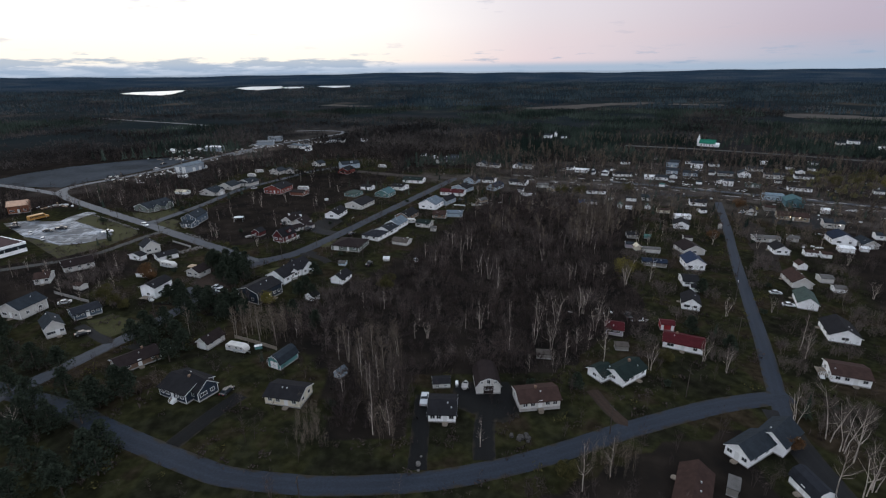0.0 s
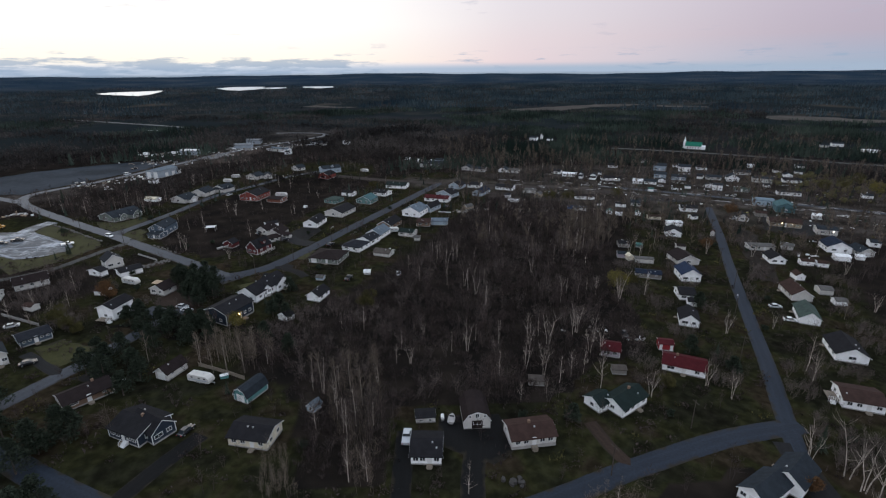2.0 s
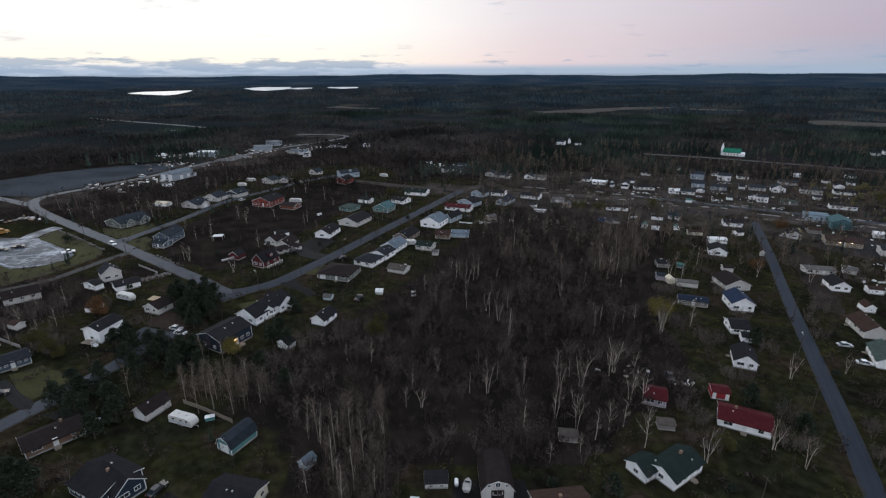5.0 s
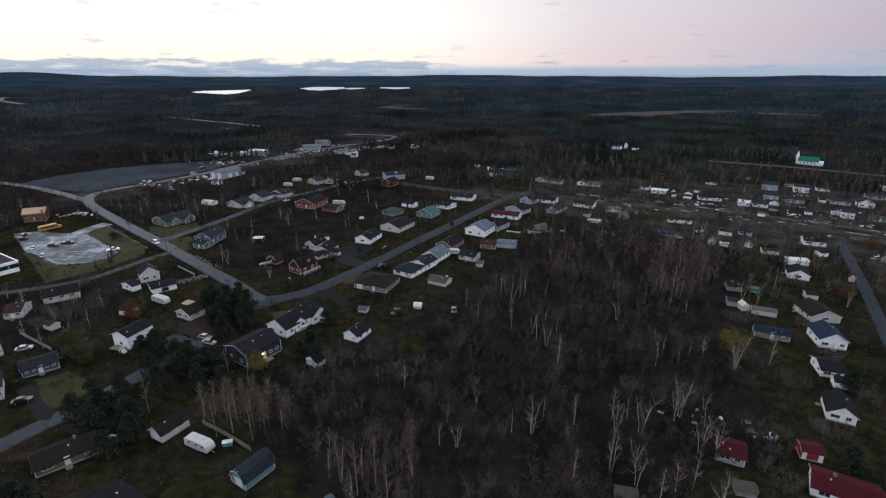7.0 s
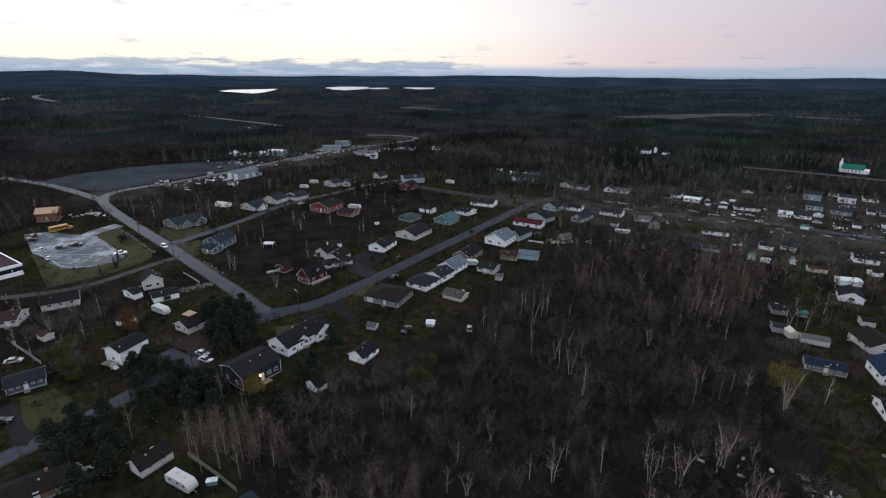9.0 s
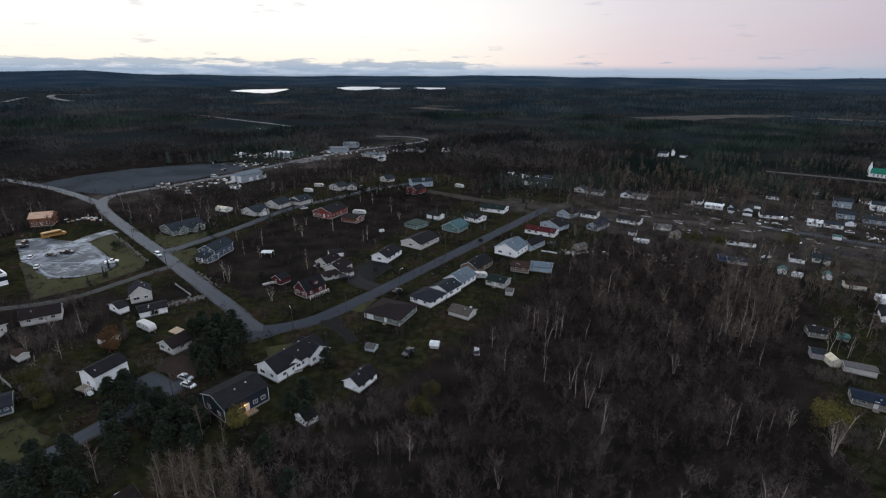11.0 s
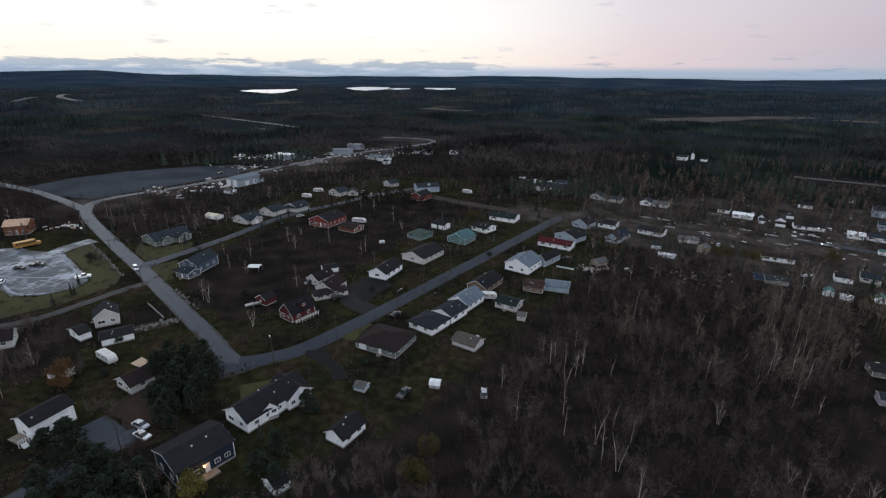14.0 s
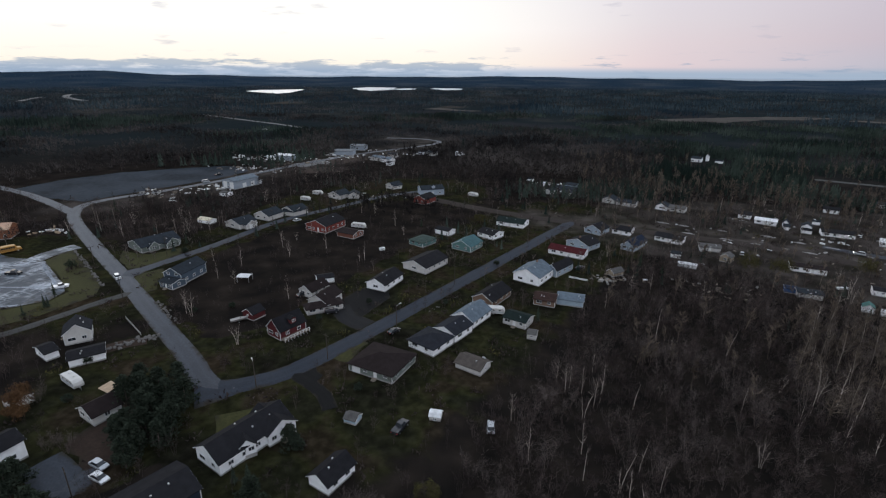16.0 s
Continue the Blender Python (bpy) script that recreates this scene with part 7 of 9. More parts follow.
def scrap_heap(x, y, n, spread, seed, label, mats, size=1.0):
    """A loose pile of boards, sheets and rubble, each piece its own block."""
    rng = random.Random(seed)
    t = thing("scrap_pile", pose(x, y, gz(x, y)), label, "scrap pile")
    for k in range(n):
        px, py = rng.gauss(0, spread), rng.gauss(0, spread * 0.5)
        l_, w_, h_ = (rng.uniform(0.4, 2.2) * size, rng.uniform(0.2, 0.9) * size, rng.uniform(0.1, 0.7) * size)
        a = Acc()
        a.v = [(sx * l_ / 2 * rng.uniform(0.7, 1), sy * w_ / 2 * rng.uniform(0.7, 1), h_ * sz * rng.uniform(0.7, 1)) for sz in (0, 1) for sx, sy in ((-1, -1), (1, -1), (1, 1), (-1, 1))]
        a.f = [(0, 3, 2, 1), (4, 5, 6, 7), (0, 1, 5, 4), (1, 2, 6, 5), (2, 3, 7, 6), (3, 0, 4, 7)]
        part("scrap_piece", a.mesh("scrap_piece", rng.choice(mats)), t, at=pose(px, py, gz(x + px, y + py) - gz(x, y) - 0.04, rz=rng.uniform(0, 180)))


SC = [TRIM, STEEL, WOOD, CONCRETE]
DULL = [WOOD, CONCRETE, ROCK, WOOD, TRIM]
scrap_heap(-248, 380, 26, 12, 1, "strewn pale scrap and vehicles by the yard", SC, 2.0)
scrap_heap(-246, 478, 34, 14, 2, "heaps of pale scrap beside the works road", SC, 2.0)
scrap_heap(-263, 518, 40, 11, 12, "long row of pale scrap and old vehicles", SC, 2.2)
scrap_heap(-2, 492, 34, 8, 13, "pale clutter strewn round a yard", SC, 1.6)
scrap_heap(6, 466, 26, 10, 14, "boards and brown clutter beside the rail bed", DULL, 1.8)
scrap_heap(-136, 596, 16, 9, 15, "pale clutter beside the far road", SC, 1.8)
scrap_heap(-384, 745, 9, 6, 16, "pale things beside a far track", SC, 2.4)
scrap_heap(-232, 405, 24, 12, 3, "strewn boards and sheets in brush", SC, 1.8)
scrap_heap(27, 309, 30, 4.5, 4, "collapsed pale wooden shed in a heap", [WOOD, CONCRETE], 1.5)
for k, (hx, hy) in enumerate(((178, 402), (208, 396), (232, 432), (252, 380), (268, 420), (292, 386), (300, 352), (322, 402), (150, 392), (226, 352), (196, 372), (252, 332), (266, 296), (214, 248), (188, 226))):
    scrap_heap(hx, hy, 9, 3.6, 70 + k, "pale boxes and boards strewn behind a house", [TRIM, CONCRETE, TRIM, STEEL], 1.3)
scrap_heap(70.5, 147.5, 14, 1.6, 17, "small heap of pale boards and scrap", [CONCRETE, TRIM, WOOD], 0.8)
scrap_heap(58, 152, 7, 3, 5, "scattered pale scrap under bare birches", [WOOD, CONCRETE, TRIM], 0.9)


def rock_row(pts, n, spread, size, seed, label, mat=ROCK):
    """Rough stones strewn in a row, each a stone of its own."""
    rng = random.Random(seed)
    row = smooth_line(pts, 1.0)
    x0, y0 = row[0]
    t = thing("stone_row", pose(x0, y0, gz(x0, y0)), label, "stones")

    def stone(k):
        r_ = random.Random(k)
        a = Acc()
        ring = [(math.cos(1.0472 * s) * r_.uniform(0.4, 0.6), math.sin(1.0472 * s) * r_.uniform(0.3, 0.5)) for s in range(6)]
        a.v = [(p, q, -0.1) for p, q in ring] + [(p * 0.9, q * 0.9, r_.uniform(0.25, 0.4)) for p, q in ring] + [(0, 0, 0.55)]
        a.f = [(s, (s + 1) % 6, 6 + (s + 1) % 6, 6 + s) for s in range(6)] + [(6 + s, 6 + (s + 1) % 6, 12) for s in range(6)]
        return a.mesh("stone", mat)
    for k in range(n):
        p = row[rng.randrange(len(row))]
        px, py = p[0] + rng.gauss(0, spread), p[1] + rng.gauss(0, spread)
        s = size * rng.uniform(0.5, 1.3)
        part("stone", cached(("stone", k % 7, mat.name), lambda: stone(k % 7)), t, at=pose(px - x0, py - y0, gz(px, py) - gz(x0, y0), rz=rng.uniform(0, 360)) @ Matrix.Diagonal((s, s, s, 1)))


rock_row([(-207.6, 279.5), (-186.5, 265.6), (-165.8, 251.2)], 80, 0.35, 1.0, 1, "row of pale stones along the car park lawn")
rock_row([(-135, 243.6), (-126.3, 237.6), (-118.3, 233)], 40, 0.6, 0.8, 2, "strewn pale stones along the road verge")
rock_row([(-126, 213.5), (-123, 219), (-118, 224)], 60, 0.9, 1.1, 3, "heaped pale rubble beside the white house")
rock_row([(17, 86.6), (19, 86.2), (20, 86.8)], 9, 0.7, 1.4, 4, "low mound of dark boulders beside the drive", DARK_ROCK)
rock_row([(-7, 77), (-6.5, 80)], 5, 0.4, 1.2, 5, "pale stones at the end of the drive")
rock_row([(-40, 262), (-34, 276)], 10, 0.6, 0.7, 6, "small stones along the garden edge")


def gravel_ridge(x, y, rot, seed):
    """A long low windrow of pale ballast beside the rail bed."""
    r_ = random.Random(seed)
    t = thing("gravel_ridge", pose(x, y, gz(x, y) + 0.1, rz=rot), "long low ridge of pale ballast gravel", "gravel ridge", "ballast ridges")
    a, n, ln = Acc(), 9, r_.uniform(4, 9)
    for k in range(n):
        f = k / (n - 1)
        w, h = (0.25 + math.sin(f * 3.1416) * r_.uniform(0.5, 0.8)), 0.06 + math.sin(f * 3.1416) * r_.uniform(0.25, 0.5)
        px, py = (f - 0.5) * ln, r_.gauss(0, 0.12)
        a.v += [(px, py - w, -0.15), (px, py - w * 0.4, h), (px, py + w * 0.4, h * 0.9), (px, py + w, -0.15)]
    a.f = [(4 * k + j, 4 * k + 4 + j, 4 * k + 5 + j, 4 * k + 1 + j) for k in range(n - 1) for j in range(3)] + [(0, 1, 2, 3), (4 * n - 1, 4 * n - 2, 4 * n - 3, 4 * n - 4)]
    part("gravel", a.mesh("gravel", BALLAST), t)


rng = random.Random(9)
for k in range(44):
    f = (k + rng.uniform(0, 0.8)) / 44
    if f < 0.35:
        px, py, rot = 60 + 130 * f / 0.35, 402 - 48 * f / 0.35, -20
    else:
        px, py, rot = 190 + 140 * (f - 0.35) / 0.65, 354 - 78 * (f - 0.35) / 0.65, -29
    off = rng.choice((-9, -6, 6, 10)) + rng.uniform(-2, 2)
    gravel_ridge(px - off * math.sin(math.radians(rot)), py + off * math.cos(math.radians(rot)), rot + rng.uniform(-4, 4), 500 + k)


def boat(x, y, rot, mat, label, L=5.5):
    t = thing("boat_on_trailer", pose(x, y, gz(x, y), rz=rot), label, "boat")
    a = Acc()
    st = [(-0.5, 0.85, 0.5), (0.0, 0.95, 0.48), (0.3, 0.7, 0.46), (0.5, 0.05, 0.6)]
    for f_, w_, z_ in st:
        a.v += [(f_ * L, -w_, 1.25 + z_ * 0.2), (f_ * L, -w_ * 0.55, 0.6 + z_ * 0.1), (f_ * L, w_ * 0.55, 0.6 + z_ * 0.1), (f_ * L, w_, 1.25 + z_ * 0.2)]
    for k in range(3):
        i = 4 * k
        a.f += [(i + s, i + s + 1, i + s + 5, i + s + 4) for s in range(3)] + [(i + 3, i, i + 4, i + 7)]
    a.f += [(0, 3, 2, 1), (12, 13, 14, 15)]
    part("hull", a.mesh("hull", mat), t)
    part("windscreen", Acc().box(0.3, 0.4, -0.6, 0.6, 1.3, 1.75).mesh("windscreen", GLASS), t)
    part("drawbar", Acc().box(-L * 0.4, L * 0.66, -0.06, 0.06, 0.42, 0.54).box(-0.4, -0.3, -0.9, 0.9, 0.42, 0.54).box(L * 0.62, L * 0.66, -0.06, 0.06, -0.05, 0.44).mesh("drawbar", STEEL), t)
    for s in (-1, 1):
        wheel(t, -0.35, s * 0.95, 0.3, 0.2)


boat(-99.7, 238.4, 45, CONCRETE, "weathered grey-white motor boat parked on its trailer")
boat(5.5, 107.2, 80, CONCRETE, "weathered grey-white boat parked beside the barn", 3.6)
boat(118, 322, 20, TRIM, "white boat parked on its trailer", 5.0)


def oil_tank(x, y, rot, label="small white oil tank on legs"):
    t = thing("oil_tank", pose(x, y, gz(x, y), rz=rot), label, "oil tank")
    part("tank", cached("tank", lambda: Acc().tube([(-0.8, 0, 1.0), (-0.72, 0, 1.0), (0.72, 0, 1.0), (0.8, 0, 1.0)], [0.3, 0.45, 0.45, 0.3], 10).mesh("tank", TRIM)), t)
    for sx in (-0.5, 0.5):
        part("leg", cached("tank_leg", lambda: Acc().box(-0.05, 0.05, -0.35, 0.35, -0.1, 0.62).mesh("leg", STEEL)), t, at=pose(sx, 0, 0))


def play_box(x, y, rot, s, mat, label, name="storage_box", category="storage box"):
    t = thing(name, pose(x, y, gz(x, y), rz=rot), label, category)
    part("body", Acc().box(-s, s, -s * 0.6, s * 0.6, -0.1, s * 0.9).mesh("body", mat), t)
    part("lid", Acc().prism_x([(-s * 0.66, s * 0.9), (0, s * 1.15), (s * 0.66, s * 0.9)], -s * 1.06, s * 1.06).mesh("lid", TRIM), t)


oil_tank(3.2, 108, 90)
for bx, by, rot, s, mat, label in ((-59.2, 128.3, 20, 1.1, wall_mat["tealdark"], "green tarpaulin-covered box in the grass"), (-76.5, 318, 40, 1.2, TRIM, "white storage box on the lawn"), (40, 310, 10, 1.2, WOOD, "grey wooden box in brush")):
    play_box(bx, by, rot, s, mat, label)
scrap_heap(-240, 300, 26, 7, 7, "building timber and sheets by the unfinished house", [PLANK, TRIM, WOOD], 1.4)
scrap_heap(120, 374, 40, 40, 8, "pale litter and sleepers along the rail bed", DULL, 1.4)
scrap_heap(190, 345, 40, 40, 9, "pale litter and sleepers along the rail bed", DULL, 1.4)
scrap_heap(-120, 420, 20, 12, 10, "strewn pale boards beside the lane", SC, 1.2)
scrap_heap(70, 310, 26, 9, 11, "collapsed wooden lean-to and boards", [WOOD, CONCRETE], 1.4)
scrap_heap(-190, 560, 20, 14, 12, "heaps of pale scrap in a work yard", SC, 2.6)
scrap_heap(-246, 525, 40, 18, 13, "heaps of pale scrap in a work yard", SC, 2.6)
scrap_heap(-205, 545, 26, 22, 15, "strewn pale scrap and vehicles of the works", SC, 1.7)
scrap_heap(-170, 600, 14, 20, 16, "strewn pale scrap along the works road", SC, 1.8)
scrap_heap(250, 300, 40, 26, 17, "pale litter and timber along the rail bed", DULL, 1.5)
scrap_heap(160, 420, 50, 50, 18, "strewn garden clutter between village houses", DULL, 1.3)
scrap_heap(270, 380, 50, 50, 19, "strewn garden clutter between village houses", DULL, 1.3)
scrap_heap(270, 270, 30, 24, 20, "strewn pale clutter behind the restaurant", DULL, 1.1)
scrap_heap(-89.5, 127.0, 9, 1.3, 22, "pale broken boards beside the old house", SC, 1.1)


patch("deck_pad", [(-113.7, 196.5), (-109.7, 195.4), (-109.2, 198.9), (-113.2, 200.2)], PLANK, "flat pale wooden platform on the grass", 0.25, "platform", 0.1)

# ---- trees ----
WHITE = dict(limbs=17, twigs=300, twig_w=0.022, twig_l=1.0)
protos = [tree_prototype("birch_tree", 11, 9.5, BARK_W, TWIG_PALE, "bare white-barked birch tree", spread=0.36, **WHITE),
          tree_prototype("birch_tree", 12, 8.5, BARK_W, TWIG_PALE, "bare white-barked birch with forked stems", stems=2, spread=0.42, **WHITE),
          tree_prototype("birch_tree", 13, 11.0, BARK_W, TWIG, "tall thin bare birch tree", spread=0.24, **WHITE),
          tree_prototype("birch_tree", 14, 8.0, BARK_W, TWIG_PALE, "bare white-barked birch with three stems", stems=3, spread=0.38, **WHITE)]
tall = [tree_prototype("poplar_tree", 21, 13.0, BARK_T, TWIG_TAN, "tall slender bare poplar tree", limbs=16, twigs=170, twig_w=0.04, twig_l=1.3, spread=0.17),
        tree_prototype("poplar_tree", 22, 12.0, BARK_T, TWIG_TAN, "slender bare poplar with upright twigs", limbs=15, twigs=170, twig_w=0.04, twig_l=1.3, spread=0.20)]
slender = [tree_prototype("birch_tree", 31, 10.0, BARK_W, TWIG_PALE, "slender white birch stem in the wood", limbs=6, twigs=110, twig_w=0.022, twig_l=0.9, spread=0.15),
           tree_prototype("birch_tree", 32, 9.0, BARK_W, TWIG_PALE, "slender paired white birch stems in the wood", limbs=6, twigs=110, twig_w=0.022, twig_l=0.9, spread=0.17, stems=2)]
for k, (bx, by) in enumerate(((5.6, 224.4), (9.7, 214.2), (14.5, 222.0), (22.5, 221.3), (35.3, 261.6), (54.7, 255.4), (8.7, 193.6), (15.7, 192.1), (16.8, 187.2), (20.4, 198.4), (24.2, 194.0), (19.8, 183.9),
                              (66.6, 229.1), (60.6, 221.8), (76.4, 228.3), (78.5, 256.0), (23.3, 177.4), (-29.4, 120.2), (-25.2, 114.8), (-14.4, 124.1), (7.6, 141.1), (22.2, 174.2), (23.4, 145.9), (29.3, 130.8))):
    standing(slender[k % 2], bx, by, 0.75 + (k * 7 % 10) * 0.04)
standing(protos[1], 12.3, 141.7, 1.0)
standing(protos[3], 76.2, 178.7, 1.0)
standing(protos[3], 40.7, 146.7, 1.0)
standing(protos[1], 50.4, 152.7, 1.0)
standing(protos[0], 33.4, 148.8, 1.0)
standing(protos[1], 54.3, 144.4, 0.9)
standing(protos[1], 12.6, 141.1, 0.9)
standing(protos[0], 49.4, 150.5, 1.0)
standing(protos[1], 34.0, 127.2, 1.1)
standing(protos[0], 48.8, 120.6, 1.2)
standing(protos[0], 42.0, 126.5, 0.9)
standing(protos[2], 46.0, 127.9, 0.9)
standing(protos[2], 30.8, 134.3, 0.8)
standing(protos[3], 61.3, 116.0, 1.1)
standing(protos[1], 83.5, 114.6, 1.0)
standing(protos[3], 79.8, 120.6, 1.0)
standing(protos[2], 114.4, 127.3, 1.2)
standing(protos[1], 112.7, 122.3, 1.2)
standing(protos[1], 75.4, 177.2, 1.1)
standing(protos[3], 103.4, 150.6, 1.0)
standing(protos[3], 87.8, 90.9, 1.3)
standing(protos[1], 92.6, 85.7, 1.6)
standing(protos[3], 93.1, 81.9, 1.7)
standing(protos[0], 93.0, 78.3, 1.6)
standing(protos[1], 87.8, 68.7, 1.5)
standing(protos[0], 82.3, 69.5, 1.3)
standing(protos[3], 90.8, 70.2, 1.4)
standing(protos[2], 28.4, 70.5, 1.2)
standing(protos[2], 35.7, 74.4, 1.0)
standing(protos[1], 7.8, 84.1, 0.7)
standing(protos[2], -18.1, 88.1, 1.1)
standing(protos[2], -14.0, 88.1, 1.0)
standing(protos[2], -18.7, 106.3, 1.1)
standing(protos[2], -23.8, 109.0, 1.1)
standing(protos[2], -20.0, 101.0, 1.1)
standing(protos[2], -21.5, 104.0, 1.0)
standing(protos[0], -100.3, 84.5, 1.1)
standing(protos[1], 159.9, 224.5, 1.0)
standing(protos[3], 188.3, 201.5, 0.9)
standing(protos[3], 170.0, 165.2, 1.0)
standing(protos[3], -117.2, 237.9, 1.0)
standing(protos[0], -120.3, 239.2, 0.9)
standing(protos[3], -92.0, 225.2, 0.9)
standing(protos[2], -219.7, 306.1, 1.0)
standing(protos[2], -102.2, 312.9, 0.9)
standing(protos[2], -81.7, 356.7, 0.9)
standing(protos[0], -7.5, 209.2, 0.8)
standing(protos[2], -2.8, 196.8, 0.8)
standing(protos[2], 15.3, 225.2, 0.9)
standing(protos[1], 5.7, 225.5, 0.9)
standing(protos[0], 12.7, 219.7, 0.9)
standing(protos[2], 39.7, 298.2, 0.9)
standing(protos[1], 71.3, 236.4, 1.1)
standing(protos[0], 88.7, 278.4, 1.1)
standing(protos[2], 75.3, 234.9, 1.1)
standing(protos[3], 27.5, 337.2, 0.8)
standing(protos[3], 53.2, 307.3, 0.8)
standing(protos[0], 112.7, 317.5, 1.1)
standing(protos[1], 115.5, 312.8, 1.1)
standing(protos[3], 33.5, 144.7, 1.0)
standing(protos[1], 39.5, 145.0, 1.3)
standing(protos[3], 51.5, 152.6, 1.3)
standing(protos[1], 76.1, 178.2, 1.3)
standing(protos[3], 51.8, 139.5, 1.2)
standing(protos[1], 54.7, 137.9, 1.2)
standing(protos[2], 29.5, 132.0, 1.0)
standing(protos[3], 35.1, 132.9, 1.0)
standing(protos[2], 87.9, 182.1, 1.0)
standing(protos[1], 101.0, 230.7, 1.0)
standing(protos[3], 141.6, 326.3, 1.0)
standing(protos[3], 114.9, 308.8, 0.9)
standing(protos[2], 119.5, 243.9, 0.9)
standing(protos[1], 139.8, 229.7, 0.9)
standing(protos[0], -147.5, 166.0, 0.8)
standing(protos[2], -137.0, 161.6, 0.8)
standing(protos[3], -149.2, 188.5, 0.8)
standing(protos[0], -133.1, 175.7, 0.7)
standing(protos[1], -146.6, 176.9, 0.8)
standing(protos[2], -139.9, 190.3, 0.8)
standing(protos[0], -166.0, 185.2, 0.8)
standing(protos[3], -134.3, 168.5, 0.7)
standing(tall[0], 81.5, 265.4, 1.1)
standing(tall[1], 81.8, 258.8, 1.1)
standing(tall[0], 83.7, 253.1, 1.1)
standing(tall[1], 82.4, 244.3, 1.1)
standing(tall[0], 95.5, 259.0, 1.1)
standing(tall[1], 74.4, 253.8, 1.0)
standing(tall[1], 97.8, 269.5, 1.1)
standing(tall[0], 90.6, 275.0, 1.1)
standing(tall[1], 89.5, 243.4, 1.1)
standing(tall[0], 75.7, 230.4, 1.0)
standing(tall[0], -64.0, 136.9, 1.0)
standing(tall[1], -61.0, 136.5, 1.0)
standing(tall[0], -67.6, 138.1, 0.9)
standing(tall[1], -56.3, 135.5, 1.0)
standing(tall[1], -70.2, 137.6, 0.9)
standing(tall[0], -59.9, 132.3, 0.9)
standing(tall[0], -84.9, 136.9, 0.9)
standing(tall[1], -66.2, 153.1, 0.7)
standing(tall[0], -72.5, 154.4, 0.7)
standing(tall[0], -29.7, 120.6, 1.0)
standing(tall[1], -25.0, 117.5, 1.1)
standing(tall[0], -21.9, 120.6, 1.0)
standing(tall[1], -17.9, 114.6, 1.0)
standing(tall[1], -32.8, 123.8, 0.9)
standing(tall[1], -63.1, 130.5, 0.9)
standing(tall[0], -60.1, 132.3, 0.9)
standing(tall[0], -68.1, 134.1, 0.9)
standing(tall[1], -54.1, 130.5, 0.9)
rng = np.random.RandomState(5)
# white birches strewn through the woods
cnt = 0
while cnt < 70:
    w = WOODS[rng.choice([0, 0, 0, 1, 2])]
    px, py = w[rng.randint(len(w))]
    qx, qy = w[rng.randint(len(w))]
    f = rng.uniform()
    x, y = px + (qx - px) * f + rng.normal(0, 6), py + (qy - py) * f + rng.normal(0, 6)
    if inside(np.array([x]), np.array([y]), w)[0] and not blocked(np.array([x]), np.array([y]))[0]:
        standing(protos[(2, 2, 0, 3)[rng.randint(4)]], x, y, rng.uniform(0.55, 0.9))
        cnt += 1

# bare trees along the edges of the gardens and the village
cnt = 0
while cnt < 150:
    x0, x1, y0, y1 = ((0, 330, 395, 500), (-250, -110, 290, 500), (-330, -180, 150, 330), (90, 330, 120, 340))[cnt % 4]
    x, y = rng.uniform(x0, x1), rng.uniform(y0, y1)
    if not blocked(np.array([x]), np.array([y]))[0] and not any(inside(np.array([x]), np.array([y]), yd)[0] for yd in YARDS):
        standing((protos + tall)[rng.randint(6)], x, y, rng.uniform(0.55, 0.9))
        cnt += 1

# thick leafless brush in the woods and hedgerows
thin = [brush_arrays(40 + k, 7.5, 2 + k % 3, 66, 0.042, 1.8, 0.36) for k in range(8)]
x, y, r = plant_field(25500, -330, 420, 20, 520, 3)
lw = lawn_at(x, y)
clump = np.array([noise.noise((p / 16, q / 16, 2.0)) + 0.6 * noise.noise((p / 5, q / 5, 7.0)) for p, q in zip(x, y)])
dense = np.where(lw < 0.3, 0.78 + 0.9 * clump, np.where(lw < 0.75, 0.85 + 0.9 * clump, 0.36 + 0.8 * clump))
keep = (r.uniform(0, 1, len(x)) < dense) & ~blocked(x, y)
for yd in YARDS:
    keep &= ~inside(x, y, yd)
x, y, clump = x[keep], y[keep], clump[keep]
size = r.uniform(0.35, 1.0, len(x)) * np.clip(1.0 + 0.9 * clump, 0.45, 1.5) * np.where(lawn_at(x, y) > 0.3, 0.72, 1.0) * np.where(inside(x, y, WOODS[1]), 0.45, 1.0)
tone = np.array([noise.noise((p / 11, q / 11, 9.0)) for p, q in zip(x, y)]) + r.normal(0, 0.18, len(x))
spots = np.column_stack([x, y, ground_z(x, y) - 0.1, size])
scatter("bare_brush", thin, spots[tone > 0.10], TWIG, "dense leafless brown and grey brush", "brush", 4)
scatter("bare_thicket", thin, spots[tone <= 0.10], TWIG_FAR, "dense dark leafless thicket", "brush", 5)
# low weeds, leaf heaps and small shrubs on the lawns
weeds = []
for k in range(6):
    r_ = np.random.RandomState(300 + k)
    m = 26
    p = np.column_stack([r_.normal(0, 0.55, m), r_.normal(0, 0.55, m), np.abs(r_.normal(0.3, 0.3, m))])
    a_, b_ = r_.normal(0, 0.13, (m, 3)), r_.normal(0, 0.2, (m, 3)) + np.array([0, 0, 0.22])
    weeds.append((np.stack([p - a_, p + a_, p + b_], 1).reshape(-1, 3), np.arange(m * 3).reshape(-1, 3)))
x, y, r = plant_field(15000, -250, 330, 60, 440, 18)
lw = lawn_at(x, y)
clump = np.array([noise.noise((p / 9, q / 9, 4.0)) for p, q in zip(x, y)])
keep = (lw > 0.35) & (r.uniform(0, 1, len(x)) < 0.38 + 1.3 * clump) & ~blocked(x, y, 0.4)
for yd in YARDS[:3]:
    keep &= ~inside(x, y, yd)
